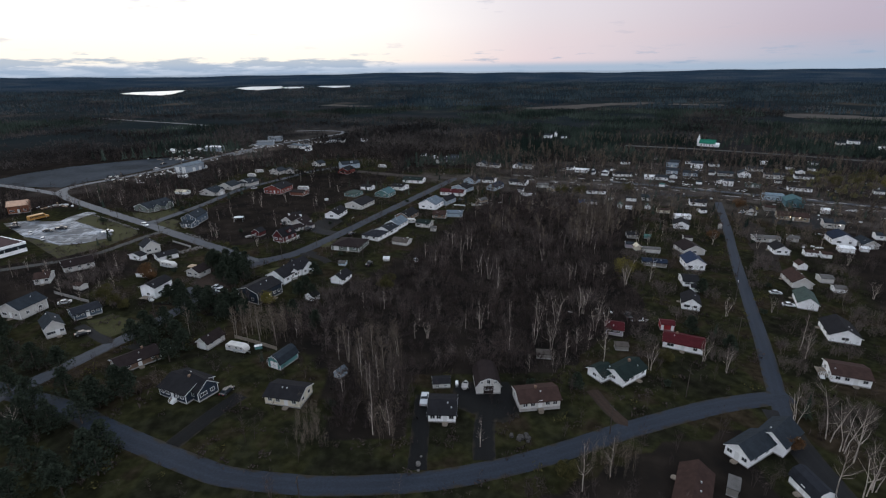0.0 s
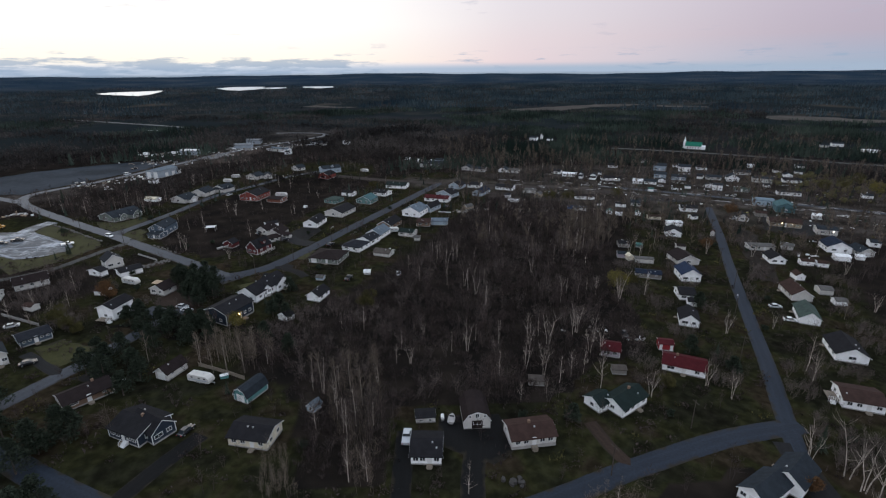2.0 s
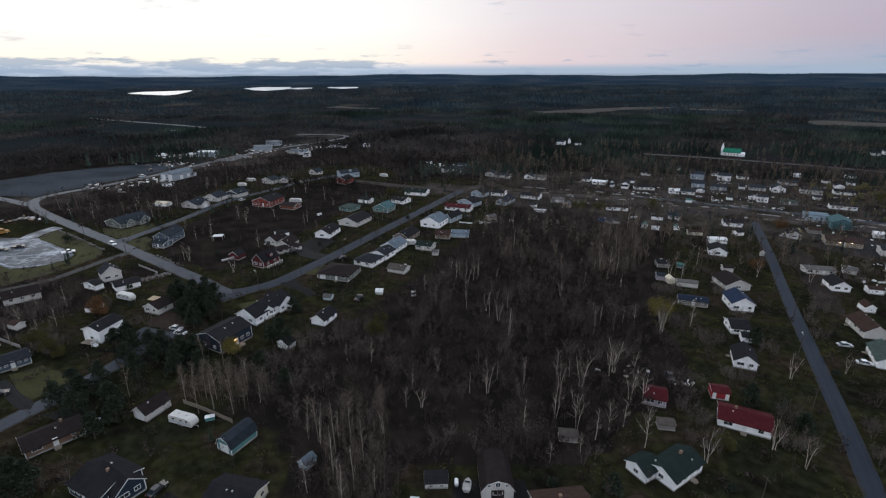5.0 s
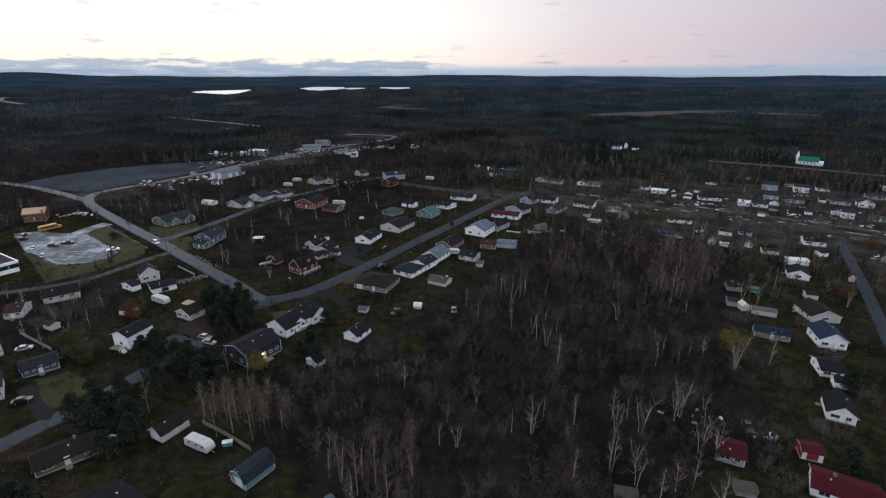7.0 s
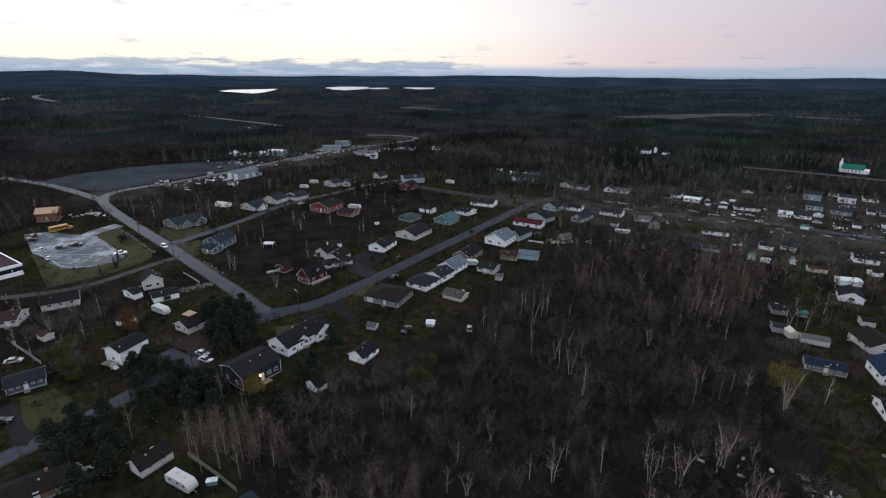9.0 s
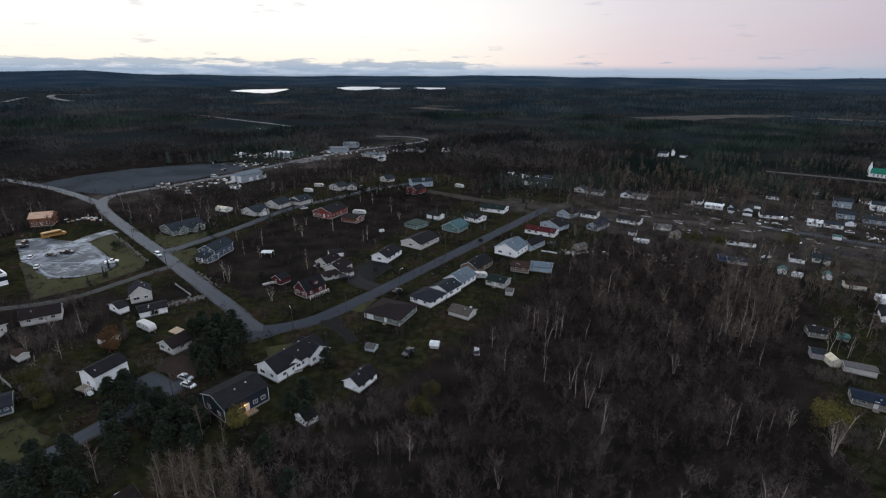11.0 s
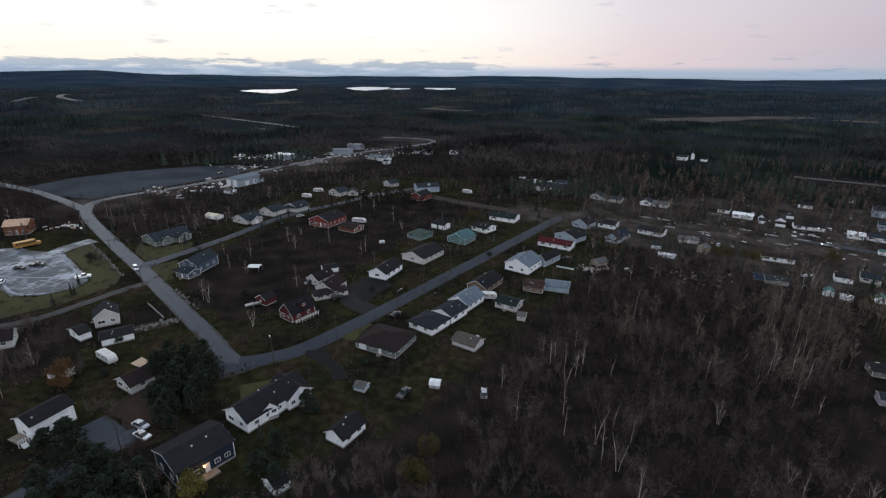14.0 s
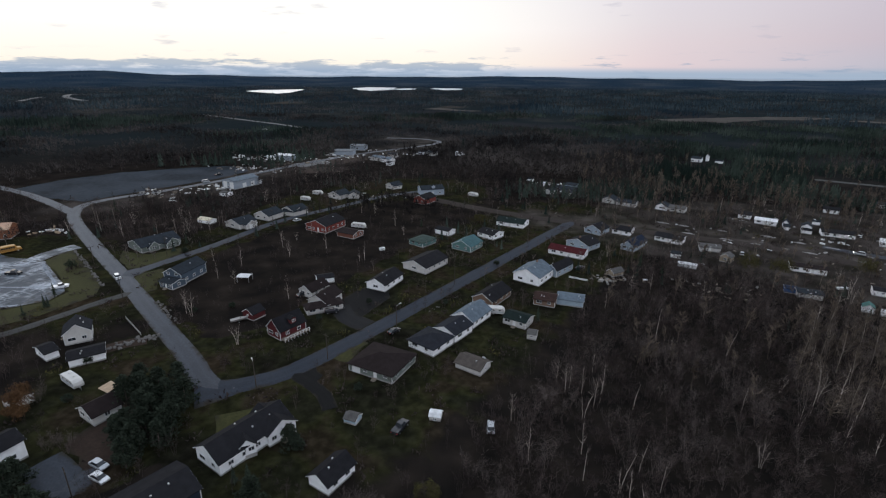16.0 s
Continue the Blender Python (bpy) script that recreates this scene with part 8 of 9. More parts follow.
x, y, tone = x[keep], y[keep], r.uniform(0, 1, keep.sum()) + clump[keep]
sp = np.column_stack([x, y, ground_z(x, y), r.uniform(0.5, 1.6, len(x))])
scatter("weeds", weeds, sp[tone > 1.12], LEAF_OLIVE, "tufts of olive weeds on the lawns", "weeds", 7)
scatter("dead_weeds", weeds, sp[tone <= 1.12], TWIG_FAR, "tufts of dead brown weeds on the lawns", "weeds", 8)
# grey rounded crowns of bare trees that stand over the wood
crowns = [brush_arrays(160 + k, 9.0, 4, 190, 0.036, 1.9, 0.75) for k in range(6)]
x, y, r = plant_field(3300, -60, 115, 88, 345, 28)
clump = np.array([noise.noise((p / 14, q / 14, 5.0)) for p, q in zip(x, y)])
keep = inside(x, y, WOODS[0]) & ~blocked(x, y) & (r.uniform(0, 1, len(x)) < 0.16 + 0.26 * ease(150, 215, y) + 0.9 * clump)
x, y = x[keep], y[keep]
scatter("bare_crowns", crowns, np.column_stack([x, y, ground_z(x, y) - 0.2, r.uniform(0.5, 1.0, len(x))]), TWIG_GREY, "grey rounded crowns of leafless trees", "trees", 12)
# leafless trees between the houses of the village
mid = []
for k in range(5):
    V, T, TV, TT = bare_tree_arrays(180 + k, 8.0, 5, 34, sides=3, twig_w=0.085, twig_l=1.7, spread=0.42)
    mid.append((np.concatenate([V, TV]), np.concatenate([T, TT + len(V)])))
x, y, r = plant_field(12500, -245, 430, 255, 490, 38)
clump = np.array([noise.noise((p / 20, q / 20, 8.0)) for p, q in zip(x, y)])
keep = ~blocked(x, y, 1.0) & (r.uniform(0, 1, len(x)) < 0.22 + 0.9 * clump) & (np.hypot(x, y - 60) > 230) & ~inside(x, y, WOODS[1])
for s in (1.015, 1.03, 1.045):
    keep &= ~(line_distance(x * s, 50 + (y - 50) * s, STREETS["road_main"][0][50:][::3]) < 7)
for yd in YARDS:
    keep &= ~inside(x, y, yd)
x, y = x[keep], y[keep]
tone = r.uniform(0, 1, len(x))
sp = np.column_stack([x, y, ground_z(x, y) - 0.2, r.uniform(0.35, 0.85, len(x))])
scatter("village_bare_trees", mid, sp[tone > 0.25], TWIG_VILLAGE, "leafless brown trees between the houses", "trees", 14)
scatter("village_spruces", [spruce_arrays(190 + k, 8.0, 6, 6, 1.9) for k in range(3)], sp[tone < 0.16], NEEDLE_FAR, "dark green spruces between the houses", "trees", 15)
# tall bare trees that stand over the roofs, thickest behind the last houses
high_bare = []
for k in range(5):
    V, T, TV, TT = bare_tree_arrays(380 + k, 12.0, 8, 90, sides=3, twig_w=0.13, twig_l=1.9, spread=0.26)
    high_bare.append((np.concatenate([V, TV]), np.concatenate([T, TT + len(V)])))
x, y, r = plant_field(7000, 20, 520, 225, 640, 61)
clump = np.array([noise.noise((p / 26, q / 26, 3.0)) for p, q in zip(x, y)])
away = np.abs(y - (470 - 0.12 * (x - 200)))
keep = ~blocked(x, y, 1.2) & ~inside(x, y, WOODS[1]) & (r.uniform(0, 1, len(x)) < np.where(away < 45, 0.22, 0.16) + 0.6 * np.clip(clump, 0, 1))
for s in (1.02, 1.045, 1.07):
    keep &= ~(line_distance(x * s, 50 + (y - 50) * s, STREETS["road_church"][0][::3]) < 6) & ~(line_distance(x * s, 50 + (y - 50) * s, STREETS["highway"][0][::3]) < 5)
for yd in YARDS:
    keep &= ~inside(x, y, yd)
x, y = x[keep], y[keep]
scatter("village_tall_trees", high_bare, np.column_stack([x, y, ground_z(x, y) - 0.2, r.uniform(0.5, 1.0, len(x))]), TWIG_TAN, "tall leafless brown trees over the village roofs", "trees", 62)
# olive shrubs still in leaf at the village's edge
x, y, r = plant_field(110, 276, 370, 325, 425, 63)
keep = ~blocked(x, y, 1.0)
x, y = x[keep], y[keep]
scatter("village_shrubs", [leafy_arrays(390 + k, 5.5, 420, 2.6, 0.42) for k in range(3)], np.column_stack([x, y, ground_z(x, y) - 0.1, r.uniform(0.4, 1.1, len(x))]), LEAF_MOSS, "olive shrubs between the village houses", "shrubs", 64)
# stands of slim tan poplars in the wood
slim = [brush_arrays(140 + k, 12.5, 1, 74, 0.035, 2.1, 0.12) for k in range(5)]
for name, poly, count, lo, hi in (("poplar_stand", [(71, 256), (66, 233), (75, 220), (87, 231), (112, 275), (118, 298), (90, 292)], 190, 0.5, 1.05),
                                  ("poplar_thicket", [(-27, 134), (-27, 116), (-24, 100), (-14, 98), (-12, 120), (-16, 136)], 110, 0.45, 0.85),
                                  ("poplar_thicket", [(-23, 103), (-19, 86), (-13, 84), (-11, 99)], 40, 0.5, 0.8),
                                  ("poplar_thicket", [(-39, 96), (-33.5, 97), (-28, 84), (-36, 82)], 60, 0.3, 0.6),
                                  ("poplar_thicket", [(30, 83), (40, 84), (45, 80), (40, 73), (28, 74)], 46, 0.3, 0.6),
                                  ("poplar_thicket", [(-70, 137), (-60, 134), (-52, 131), (-46, 139), (-62, 148)], 70, 0.6, 0.9)):
    px, py = np.array([p[0] for p in poly]), np.array([p[1] for p in poly])
    x, y, r = plant_field(count * 3, px.min(), px.max(), py.min(), py.max(), count)
    keep = inside(x, y, poly) & ~blocked(x, y)
    x, y = x[keep][:count], y[keep][:count]
    scatter(name, slim, np.column_stack([x, y, ground_z(x, y) - 0.1, r.uniform(lo, hi, len(x))]), TWIG_TAN, "stand of slim leafless tan poplars", "trees", 9)
# low undergrowth in the central wood
low = []
for k in range(5):
    V, T, TV, TT = bare_tree_arrays(60 + k, 2.6, 4, 40, sides=3, twig_w=0.05, twig_l=1.1, spread=0.6, stems=2)
    low.append((TV, TT))
x, y, r = plant_field(8000, -60, 115, 88, 345, 8)
keep = inside(x, y, WOODS[0]) & ~blocked(x, y)
x, y = x[keep], y[keep]
scatter("undergrowth", low, np.column_stack([x, y, ground_z(x, y), r.uniform(0.7, 1.5, len(x))]), TWIG_FAR, "tangled brown undergrowth of the wood", "undergrowth", 6)

# dense grey garden brush between the western houses
hedge = [brush_arrays(360 + k, 4.2, 4, 120, 0.03, 1.1, 0.7) for k in range(5)]
spots = []
rng = np.random.RandomState(77)
for cx, cy, rad, n in ((-154, 187, 6.5, 40), (-146, 181, 5.5, 34), (-143, 189, 4.5, 24), (-148, 174.5, 4.0, 20), (-126, 188, 3.6, 20), (-163, 206, 4, 18), (-132, 166, 5, 26), (-124, 160, 5, 24), (-104, 176, 3.5, 12), (-44, 165, 6, 26), (-34, 172, 6, 26), (-20, 163, 7, 32), (-52, 155, 6, 26),
                       (88, 150, 5, 20), (90, 172, 5, 22), (84, 184, 6, 30), (92, 196, 4, 16), (106, 166, 3, 10), (109, 188, 3.5, 12), (112, 210, 3, 10), (98, 208, 5, 20), (92, 214, 5, 22), (118, 232, 4, 14), (128, 176, 4, 14), (132, 186, 4, 16), (143, 196, 4, 16),
                       (150, 205, 4, 14), (158, 165, 5, 20), (168, 176, 5, 22), (176, 190, 6, 26), (154, 150, 6, 26), (146, 140, 5, 20), (126, 126, 5, 22), (112, 126, 5, 22), (104, 116, 4, 14), (98, 100, 5, 24), (104, 92, 6, 30), (96, 88, 4, 16), (92, 132, 4, 14),
                       (86, 122, 3.5, 12), (64, 122, 4, 14), (66, 132, 4, 14), (70, 146, 5, 20), (150, 250, 5, 20), (162, 246, 5, 18), (180, 226, 5, 20), (192, 236, 5, 18), (204, 250, 5, 18), (130, 250, 4, 16), (126, 272, 5, 20), (152, 290, 5, 20), (178, 270, 5, 18)):
    a, d = rng.uniform(0, 6.28, n), rad * np.sqrt(rng.uniform(0, 1, n))
    spots += [(cx + q * math.cos(p), cy + q * math.sin(p)) for p, q in zip(a, d)]
x, y = np.array(spots).T
keep = ~blocked(x, y, 0.6)
x, y = x[keep], y[keep]
scatter("garden_brush", hedge, np.column_stack([x, y, ground_z(x, y) - 0.1, rng.uniform(0.6, 1.15, len(x))]), TWIG_GREY, "grey leafless garden brush in thick clumps", "brush", 44)

# conifers
spr = [spruce_arrays(70 + k, 9.0, 13, 9, 2.0) for k in range(3)]


def spruce_proto(k):
    t = thing("spruce_tree", pose(0, 0, 0), "dark green spruce tree", "tree", "conifers")
    part("trunk", Acc().tube([(0, 0, -0.4), (0, 0, 4.5), (0, 0, 8.6)], [0.2, 0.13, 0.03], 7).mesh("trunk", BARK_D), t)
    part("crown", tri_mesh("crown", *spr[k], NEEDLE), t, "dark green needled boughs")
    return t


firs = [spruce_proto(k) for k in range(3)]
standing(firs[2], -58.9, 177.9, 0.5)
standing(firs[0], -61.2, 176.5, 0.5)
standing(firs[2], -174.3, 239.4, 0.6)
standing(firs[0], -170.0, 224.2, 0.5)
standing(firs[1], -169.0, 231.0, 0.6)
standing(firs[2], 221.7, 301.4, 0.6)
standing(firs[1], -168.2, 231.6, 0.5)
x, y, r = plant_field(420, -330, 420, 20, 520, 13)
lw = lawn_at(x, y)
keep = (r.uniform(0, 1, len(x)) < np.where(lw < 0.3, 0.10, 0.22)) & ~blocked(x, y) & ~((x > -70) & (x < 0) & (y < 106))
for yd in YARDS:
    keep &= ~inside(x, y, yd)
for px, py, s in zip(x[keep], y[keep], r.uniform(0.45, 0.95, len(x))):
    standing(firs[int(px + py) % 3], px, py, s)

# leafy trees that still hold their colour
def leafy_tree(name, x, y, H, R, leaf, label, seed, leaves=4200, size=0.2):
    t = thing(name, pose(x, y, gz(x, y)), label, "tree")
    V, T, TV, TT = bare_tree_arrays(seed, H * 0.85, 9, 20, spread=0.4)
    part("trunk", tri_mesh("trunk", V, T, BARK_D), t)
    part("crown", tri_mesh("crown", *leafy_arrays(seed, H, leaves, R, size), leaf), t, "crown of small coloured leaves")


def pine(x, y, H, R, seed):
    t = thing("pine_tree", pose(x, y, gz(x, y)), "broad dark green pine tree", "tree", "conifers")
    part("trunk", Acc().tube([(0, 0, -0.4), (0.1, 0, H * 0.5), (0, 0.1, H * 0.9)], [0.22, 0.15, 0.04], 7).mesh("trunk", BARK_D), t)
    part("crown", tri_mesh("crown", *pine_arrays(seed, H * 1.1, R), NEEDLE), t, "dark green needled crown")


leafy_tree("willow_tree", 77.6, 184.0, 10.5, 5.6, LEAF_YELLOW, "yellow-green willow still in leaf", 101)
leafy_tree("shrub", 87.0, 191.7, 5, 2.5, LEAF_OLIVE, "olive-brown half-bare shrub on the grass", 102)
leafy_tree("maple_tree", -65.8, 158.2, 6, 3.2, LEAF_YELLOW, "yellow-leaved tree beside the lit porch", 103)
leafy_tree("shrub_tree", -22.7, 171.0, 6.5, 4, LEAF_OLIVE, "olive-green rounded tree at the wood's edge", 104)
leafy_tree("shrub", -122.5, 158.5, 4.6, 3.2, LEAF_OLIVE, "olive-green rounded shrub behind the lawn", 131)
leafy_tree("shrub", -117.0, 155.5, 4.0, 2.6, LEAF_OLIVE, "olive-green rounded shrub behind the lawn", 132)
leafy_tree("willow_tree", 86.3, 335.1, 9, 5.5, LEAF_OLIVE, "olive-brown willow beside the houses", 106)
leafy_tree("willow_tree", 98.6, 331.7, 9, 5.5, LEAF_OLIVE, "olive-brown willow beside the houses", 107)
leafy_tree("willow_tree", 136.1, 341.9, 9, 5.5, LEAF_OLIVE, "olive-brown willow beside the houses", 108)
leafy_tree("shrub_tree", -37.7, 375.3, 5, 4, LEAF_OLIVE, "yellow-green low tree behind a house", 109)
leafy_tree("shrub", -125.3, 186.3, 6, 4.5, LEAF_RUST, "rust-brown shrub in the yard", 110)
leafy_tree("tree", 143.7, 237.6, 6, 3.5, LEAF_RUST, "rust-leaved tree beside the street", 113)
leafy_tree("shrub", 81.0, 82.9, 4.5, 2.6, LEAF_RUST, "tan shrub against the white house", 114)
leafy_tree("shrub", 26.1, 73.6, 5, 3, LEAF_OLIVE, "yellow-brown shrub by the street corner", 115)
leafy_tree("shrub", -129.0, 163.1, 5, 4, LEAF_OLIVE, "olive half-bare garden shrub", 116)
leafy_tree("shrub", -121.9, 181.7, 4, 3, LEAF_RUST, "rust-brown garden shrub on the grass", 117)
leafy_tree("shrub", -131.8, 168.9, 4, 3, LEAF_OLIVE, "olive half-bare garden shrub", 118)
leafy_tree("shrub", -22.0, 180.6, 4, 3.5, LEAF_OLIVE, "olive half-bare shrub on the grass", 119)
leafy_tree("willow_tree", 298.1, 354.9, 13, 6, LEAF_OLIVE, "olive-brown tall willow among the houses", 121)
leafy_tree("willow_tree", 320.7, 364.3, 14, 6.5, LEAF_OLIVE, "olive-brown tall willow among the houses", 122)
leafy_tree("willow_tree", 331.0, 346.4, 13, 6, LEAF_YELLOW, "yellow-green tall willow on the grass", 123)
leafy_tree("tree", 190.1, 294.5, 10, 4.5, LEAF_RUST, "brown half-bare tree beside the street", 124)
leafy_tree("willow_tree", 349.0, 384.2, 12, 6, LEAF_OLIVE, "olive-brown tall willow among the houses", 125)
leafy_tree("shrub", 67.5, 120.6, 4, 3, LEAF_OLIVE, "olive half-bare shrub on the grass", 126)
pine(-90.9, 194.6, 7.4, 3.5, 245)
pine(-96.2, 198.1, 7.5, 3.6, 218)
pine(-93.0, 201.3, 7.5, 3.6, 251)
pine(-93.4, 191.8, 7.4, 3.5, 219)
pine(-86.9, 195.6, 7.4, 3.5, 276)
pine(-102.1, 199.1, 7.4, 3.5, 277)
pine(-93.6, 139.3, 8.5, 3.6, 254)
pine(-98.6, 136.4, 8.5, 3.6, 210)
pine(-88.9, 103.9, 8.6, 3.7, 278)
pine(-92.0, 99.0, 8.7, 3.8, 242)
pine(-91.2, 92.4, 8.7, 3.8, 227)
pine(-117.8, 103.9, 8.6, 3.7, 270)
pine(-108.1, 99.1, 8.5, 3.6, 226)
pine(-78.9, 82.5, 8.5, 3.6, 284)
pine(-80.5, 79.0, 8.6, 3.7, 262)
pine(-92.0, 127.0, 8.5, 3.6, 228)
pine(-99.3, 130.5, 8.5, 3.6, 285)
pine(-88.8, 184.6, 7, 3, 230)
pine(-87.2, 179.5, 7, 3, 226)
pine(-99.8, 162.6, 8.5, 2.7, 224)
pine(-96.4, 158.6, 8.0, 2.6, 225)
pine(-85.6, 175.2, 7, 3, 205)
pine(-84.2, 187.5, 7.4, 3.2, 265)
pine(-82.6, 181.5, 7, 3, 241)
pine(-50.3, 163.5, 6, 3, 241)
pine(-111.6, 114.6, 8, 3.6, 248)
pine(-97.4, 90.3, 8, 3.6, 274)
pine(-85.9, 103.9, 8, 3.5, 202)
pine(-83.5, 120.6, 7, 3.2, 269)
pine(-102.6, 103.9, 8, 3.5, 279)
pine(-130.9, 120.6, 8, 3.5, 228)
pine(-143.3, 133.9, 7, 3, 278)
pine(-100.8, 192.4, 8, 3.5, 266)
pine(-89.9, 180.2, 7, 3, 209)
pine(36.6, 106.3, 5, 2.5, 290)
pine(83.8, 138.2, 6, 3, 231)
pine(103.8, 170.1, 6, 3, 273)
pine(91.4, 127.2, 5, 2.6, 251)
pine(-53.8, 150.1, 6, 3, 273)
pine(-43.9, 141.8, 6, 3, 221)
pine(-98.8, 195.3, 8, 3.6, 289)
pine(-91.3, 182.7, 7.5, 3.4, 207)
pine(-90.2, 188.4, 7.5, 3.4, 231)
pine(-77.4, 158.8, 6.5, 2.7, 233)
pine(-74.0, 156.4, 5.5, 2.6, 234)
pine(-87.5, 159.6, 7.5, 3.4, 261)
pine(-80.1, 156.0, 7.5, 3.4, 204)
pine(-92.0, 160.5, 7, 3.2, 232)
pine(-54.7, 188.3, 6, 2.8, 284)
pine(-79.5, 156.0, 5.5, 2.8, 209)
pine(-87.5, 158.2, 6.5, 3.1, 257)
pine(-81.2, 154.2, 5.5, 2.8, 288)

for k, (px, py, ph, pr) in enumerate(((-86.3, 153.5, 7.5, 3.6), (-79.8, 152.5, 7, 3.4), (-76.5, 155.5, 6.5, 3.2), (-78, 148.5, 7, 3.4), (-71.5, 149.5, 6.5, 3.2), (-94.4, 152.0, 7, 3.4), (-88.0, 146.0, 7.5, 3.6),
                                   (-103.5, 161.5, 6.5, 3.2), (-102.6, 166.0, 6.5, 3.2), (-92.6, 188.5, 8, 3.8), (-84.2, 185.0, 7, 3.4), (-98.5, 194.6, 8, 3.8), (-86.0, 190.2, 7.5, 3.6), (-92.5, 181.0, 7, 3.4),
                                   (-86.7, 132.2, 7.5, 3.6), (-95.5, 134.5, 7.5, 3.6), (-82.5, 127.5, 6.5, 3.2), (-55.6, 166.0, 6, 3), (-55.0, 173.0, 6, 3), (-120.5, 116.5, 8, 3.8), (-104.5, 92.0, 8, 3.8), (-90.6, 98.5, 8, 3.8),
                                   (-93.5, 77.0, 8, 3.8), (-83.5, 72.5, 8, 3.8), (-88.5, 67.5, 8.5, 4), (-79.5, 69.0, 8, 3.8), (-76.5, 75.5, 7.5, 3.6), (-100.5, 84.0, 8, 3.8), (-108.0, 88.0, 8, 3.8))):
    pine(px, py, ph, pr, 300 + k)

for bx, by, br in ((-191, 262, 2.3), (-63, 262, 1.2), (-75, 246, 1.3), (-52, 228, 1.1), (-108, 247, 1.2), (-160, 290, 1.6), (118, 152, 1.4), (135, 176, 1.3), (63, 108, 1.2), (-44, 104, 1.3), (-30, 99, 1.2), (24, 108, 1.4), (102, 96, 1.4),
                   (-118, 240, 1.4), (-36, 268, 1.3), (-22, 312, 1.4), (-48, 212, 1.3), (-126, 206, 1.4), (-116, 190, 1.5), (150, 240, 1.4), (162, 232, 1.2)):
    t = thing("round_shrub", pose(bx, by, gz(bx, by)), "dense dark rounded evergreen shrub", "shrub")
    part("stem", Acc().tube([(0, 0, -0.2), (0, 0, br)], [0.09, 0.05], 6).mesh("stem", BARK_D), t)
    part("crown", tri_mesh("crown", *leafy_arrays(int(abs(bx * by)) % 500, br * 1.7, 1100, br, 0.22), NEEDLE), t, "dense dark green foliage")


# the woods beyond the village
far_bare = []
for k in range(5):
    V, T, TV, TT = bare_tree_arrays(80 + k, 8.0, 4, 13, sides=3, twig_w=0.30, twig_l=2.4, spread=0.34)
    far_bare.append((TV, TT))
far_spr = [spruce_arrays(90 + k, 8.5, 3, 4, 2.2) for k in range(4)]


def far_field(n, r0, r1, seed, power):
    r = np.random.RandomState(seed)
    rad = r0 + (r1 - r0) * r.uniform(0, 1, n) ** power
    az = r.uniform(-0.98, 1.12, n)
    return -rad * np.sin(az), 50 + rad * np.cos(az), rad, r


def patchy(x, y, s, o=0.0):
    return np.array([noise.noise((a / s + o, b / s, 0.5)) for a, b in zip(x, y)])


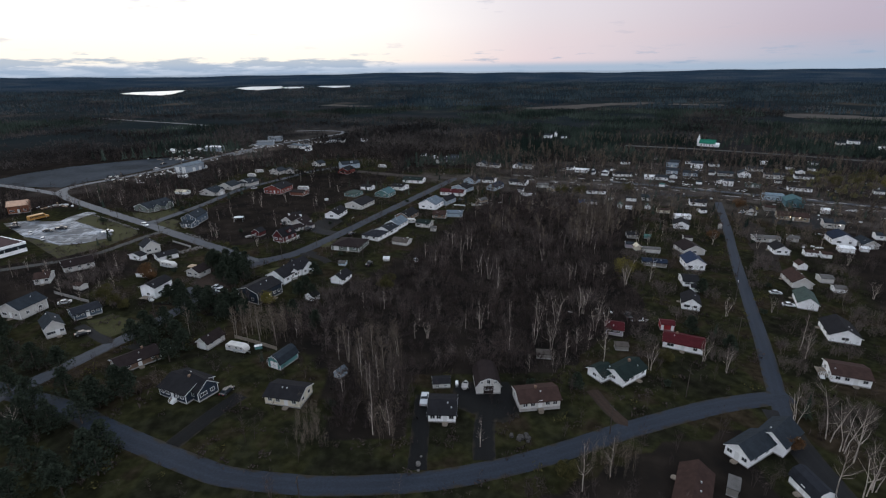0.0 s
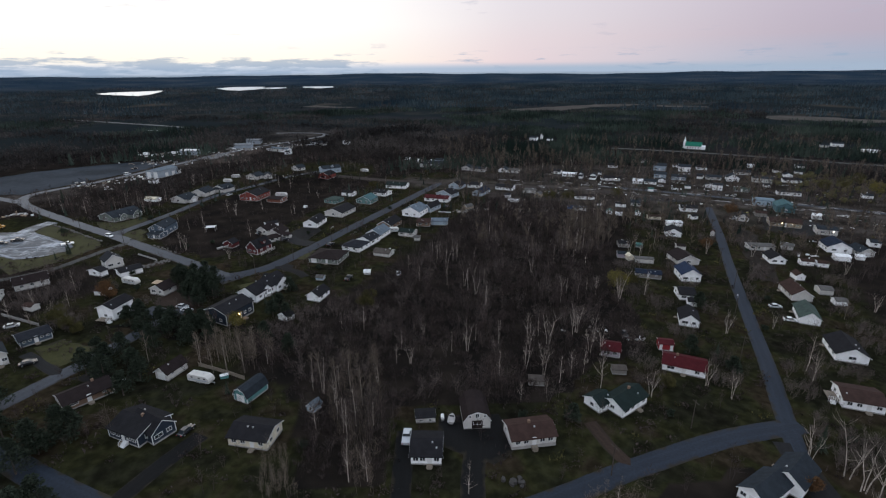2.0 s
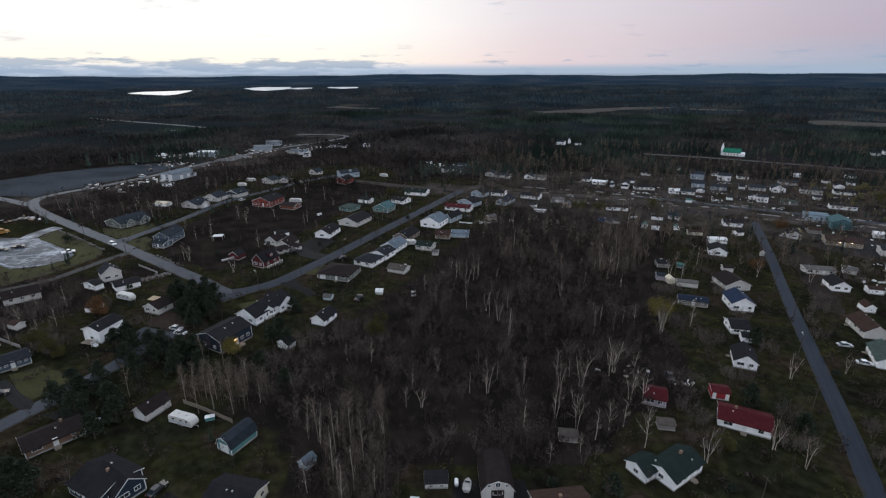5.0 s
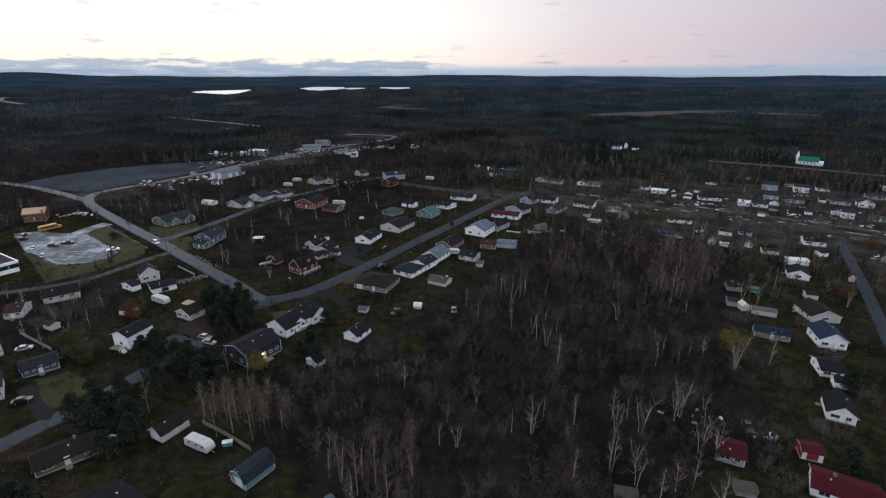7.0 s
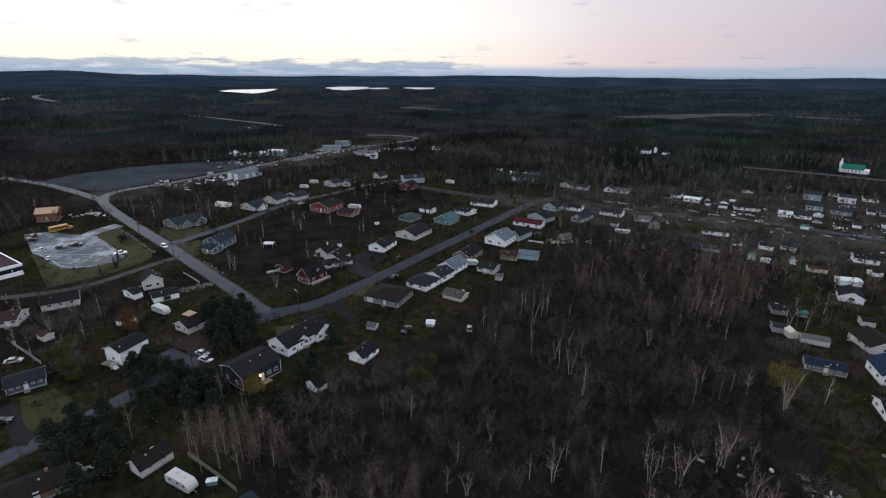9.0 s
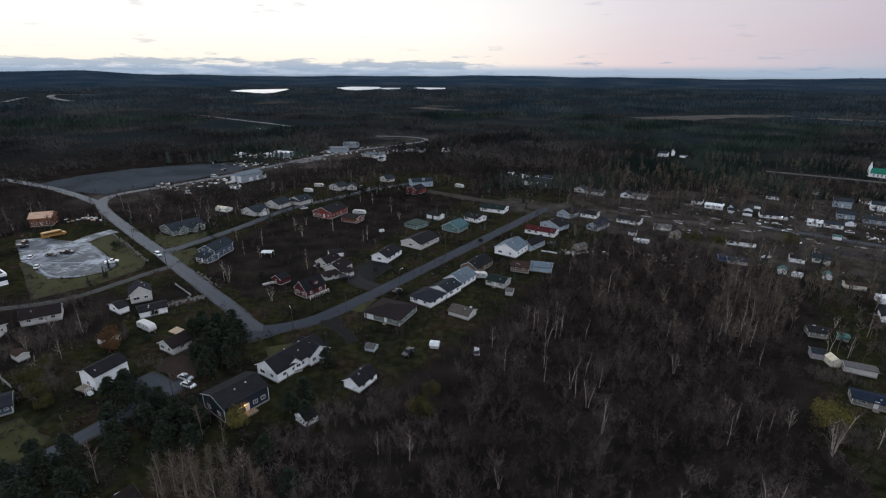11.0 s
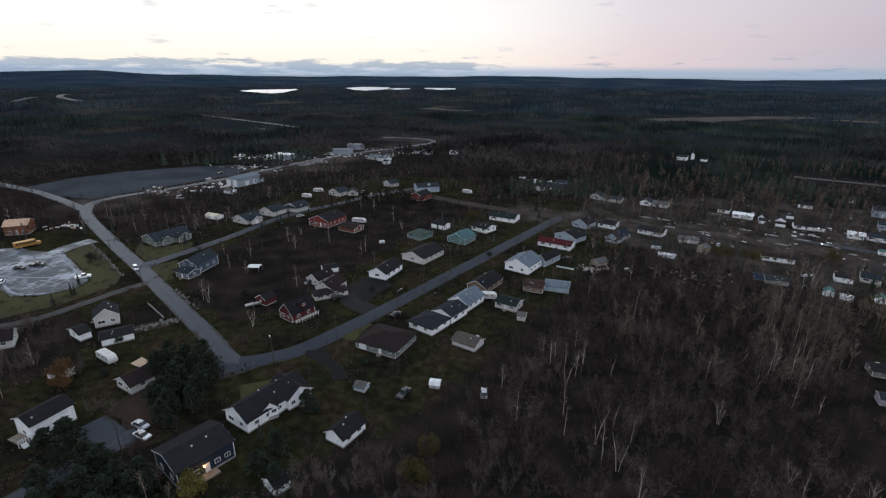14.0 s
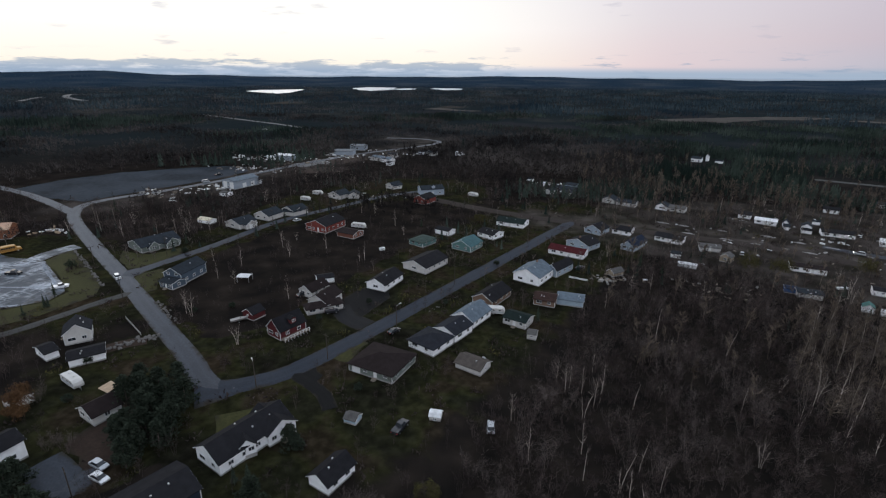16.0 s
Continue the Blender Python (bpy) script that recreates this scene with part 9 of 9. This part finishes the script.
OPEN_LAND = [[v.co.xy[:] for v in bpy.data.objects[k].data.vertices][:(len(bpy.data.objects[k].data.vertices) - 1) // 2] for k in ("lake_1", "lake_2", "lake_3", "lake_4", "field_west", "field_middle", "field_east", "field_strip")]
for name, n, r0, r1, seed, power, grow in (("woodland", 52000, 330, 1100, 21, 0.8, 1.0), ("far_woodland", 44000, 1100, 2900, 22, 0.9, 1.25)):
    x, y, rad, r = far_field(n, r0, r1, seed, power)
    keep = lawn_at(x, y) < 0.25
    for yd in YARDS:
        keep &= ~inside(x, y, yd)
    x, y = x[keep], y[keep]
    k2 = ~blocked(x, y, 2.5)
    # open ground on the near side of lakes, fields and the church road
    for s in (1.0, 1.02, 1.04, 1.06, 1.08, 1.10, 1.125):
        for w in OPEN_LAND[:4] if s > 1.05 else OPEN_LAND:
            k2 &= ~(inside(x * s, 50 + (y - 50) * s, w) & (r.uniform(0, 1, len(x)) < (0.97 if s > 1.03 else 1.0)))
        if s > 1 and name == "woodland":
            k2 &= ~(line_distance(x * s, 50 + (y - 50) * s, STREETS["road_church"][0][::3]) < 7)
            if s < 1.09:
                k2 &= ~(line_distance(x * s, 50 + (y - 50) * s, STREETS["road_main"][0][70:][::3]) < 7)
    x, y = x[k2], y[k2]
    gap = patchy(x, y, 75, 3.0) + 0.6 * patchy(x, y, 260, 11.0)
    k3 = gap + r.normal(0, 0.08, len(x)) > -0.34
    x, y, gap = x[k3], y[k3], gap[k3]
    green = patchy(x, y, 170) + 0.5 * patchy(x, y, 45, 7.0) + r.normal(0, 0.12, len(x))
    green = green + 0.42 * ease(-0.12, 0.10, x / (y - 50)) - 0.10
    is_green = green > (0.12 + 0.32 * (1 - ease(420, 950, np.hypot(x, y - 50))) if name == "woodland" else 0.02)
    sc = r.uniform(0.5, 1.0, len(x)) * grow * np.clip(1.0 + 0.7 * gap, 0.6, 1.5)
    sp = np.column_stack([x, y, ground_z(x, y) - 0.2, sc])
    scatter(name + "_spruces", far_spr, sp[is_green], NEEDLE_FAR if name == "woodland" else NEEDLE_HAZED, "dark green spruce woods beyond the village", "woods", 31)
    scatter(name + "_bare_trees", far_bare, sp[~is_green], TWIG_WOODLAND if name == "woodland" else TWIG_HAZED, "grey-brown leafless woods beyond the village", "woods", 32)

# the wooded ridges on the horizon
x, y, rad, r = far_field(11000, 2900, 4650, 23, 1.0)
top = patchy(x, y, 330, 2.0) + r.normal(0, 0.1, len(x)) > -0.18
x, y = x[top], y[top]
k4 = np.ones(len(x), bool)
for s in (0.98, 1.0, 1.03):
    for w in OPEN_LAND[:4]:
        k4 &= ~inside(x * s, 50 + (y - 50) * s, w)
x, y = x[k4], y[k4]
scatter("ridge_woods", [spruce_arrays(95 + k, 9.0, 2, 3, 3.6) for k in range(4)], np.column_stack([x, y, ground_z(x, y) - 1.5, r.uniform(0.45, 0.85, len(x))]), NEEDLE_HAZED, "dark woods on the far ridges", "woods", 33)
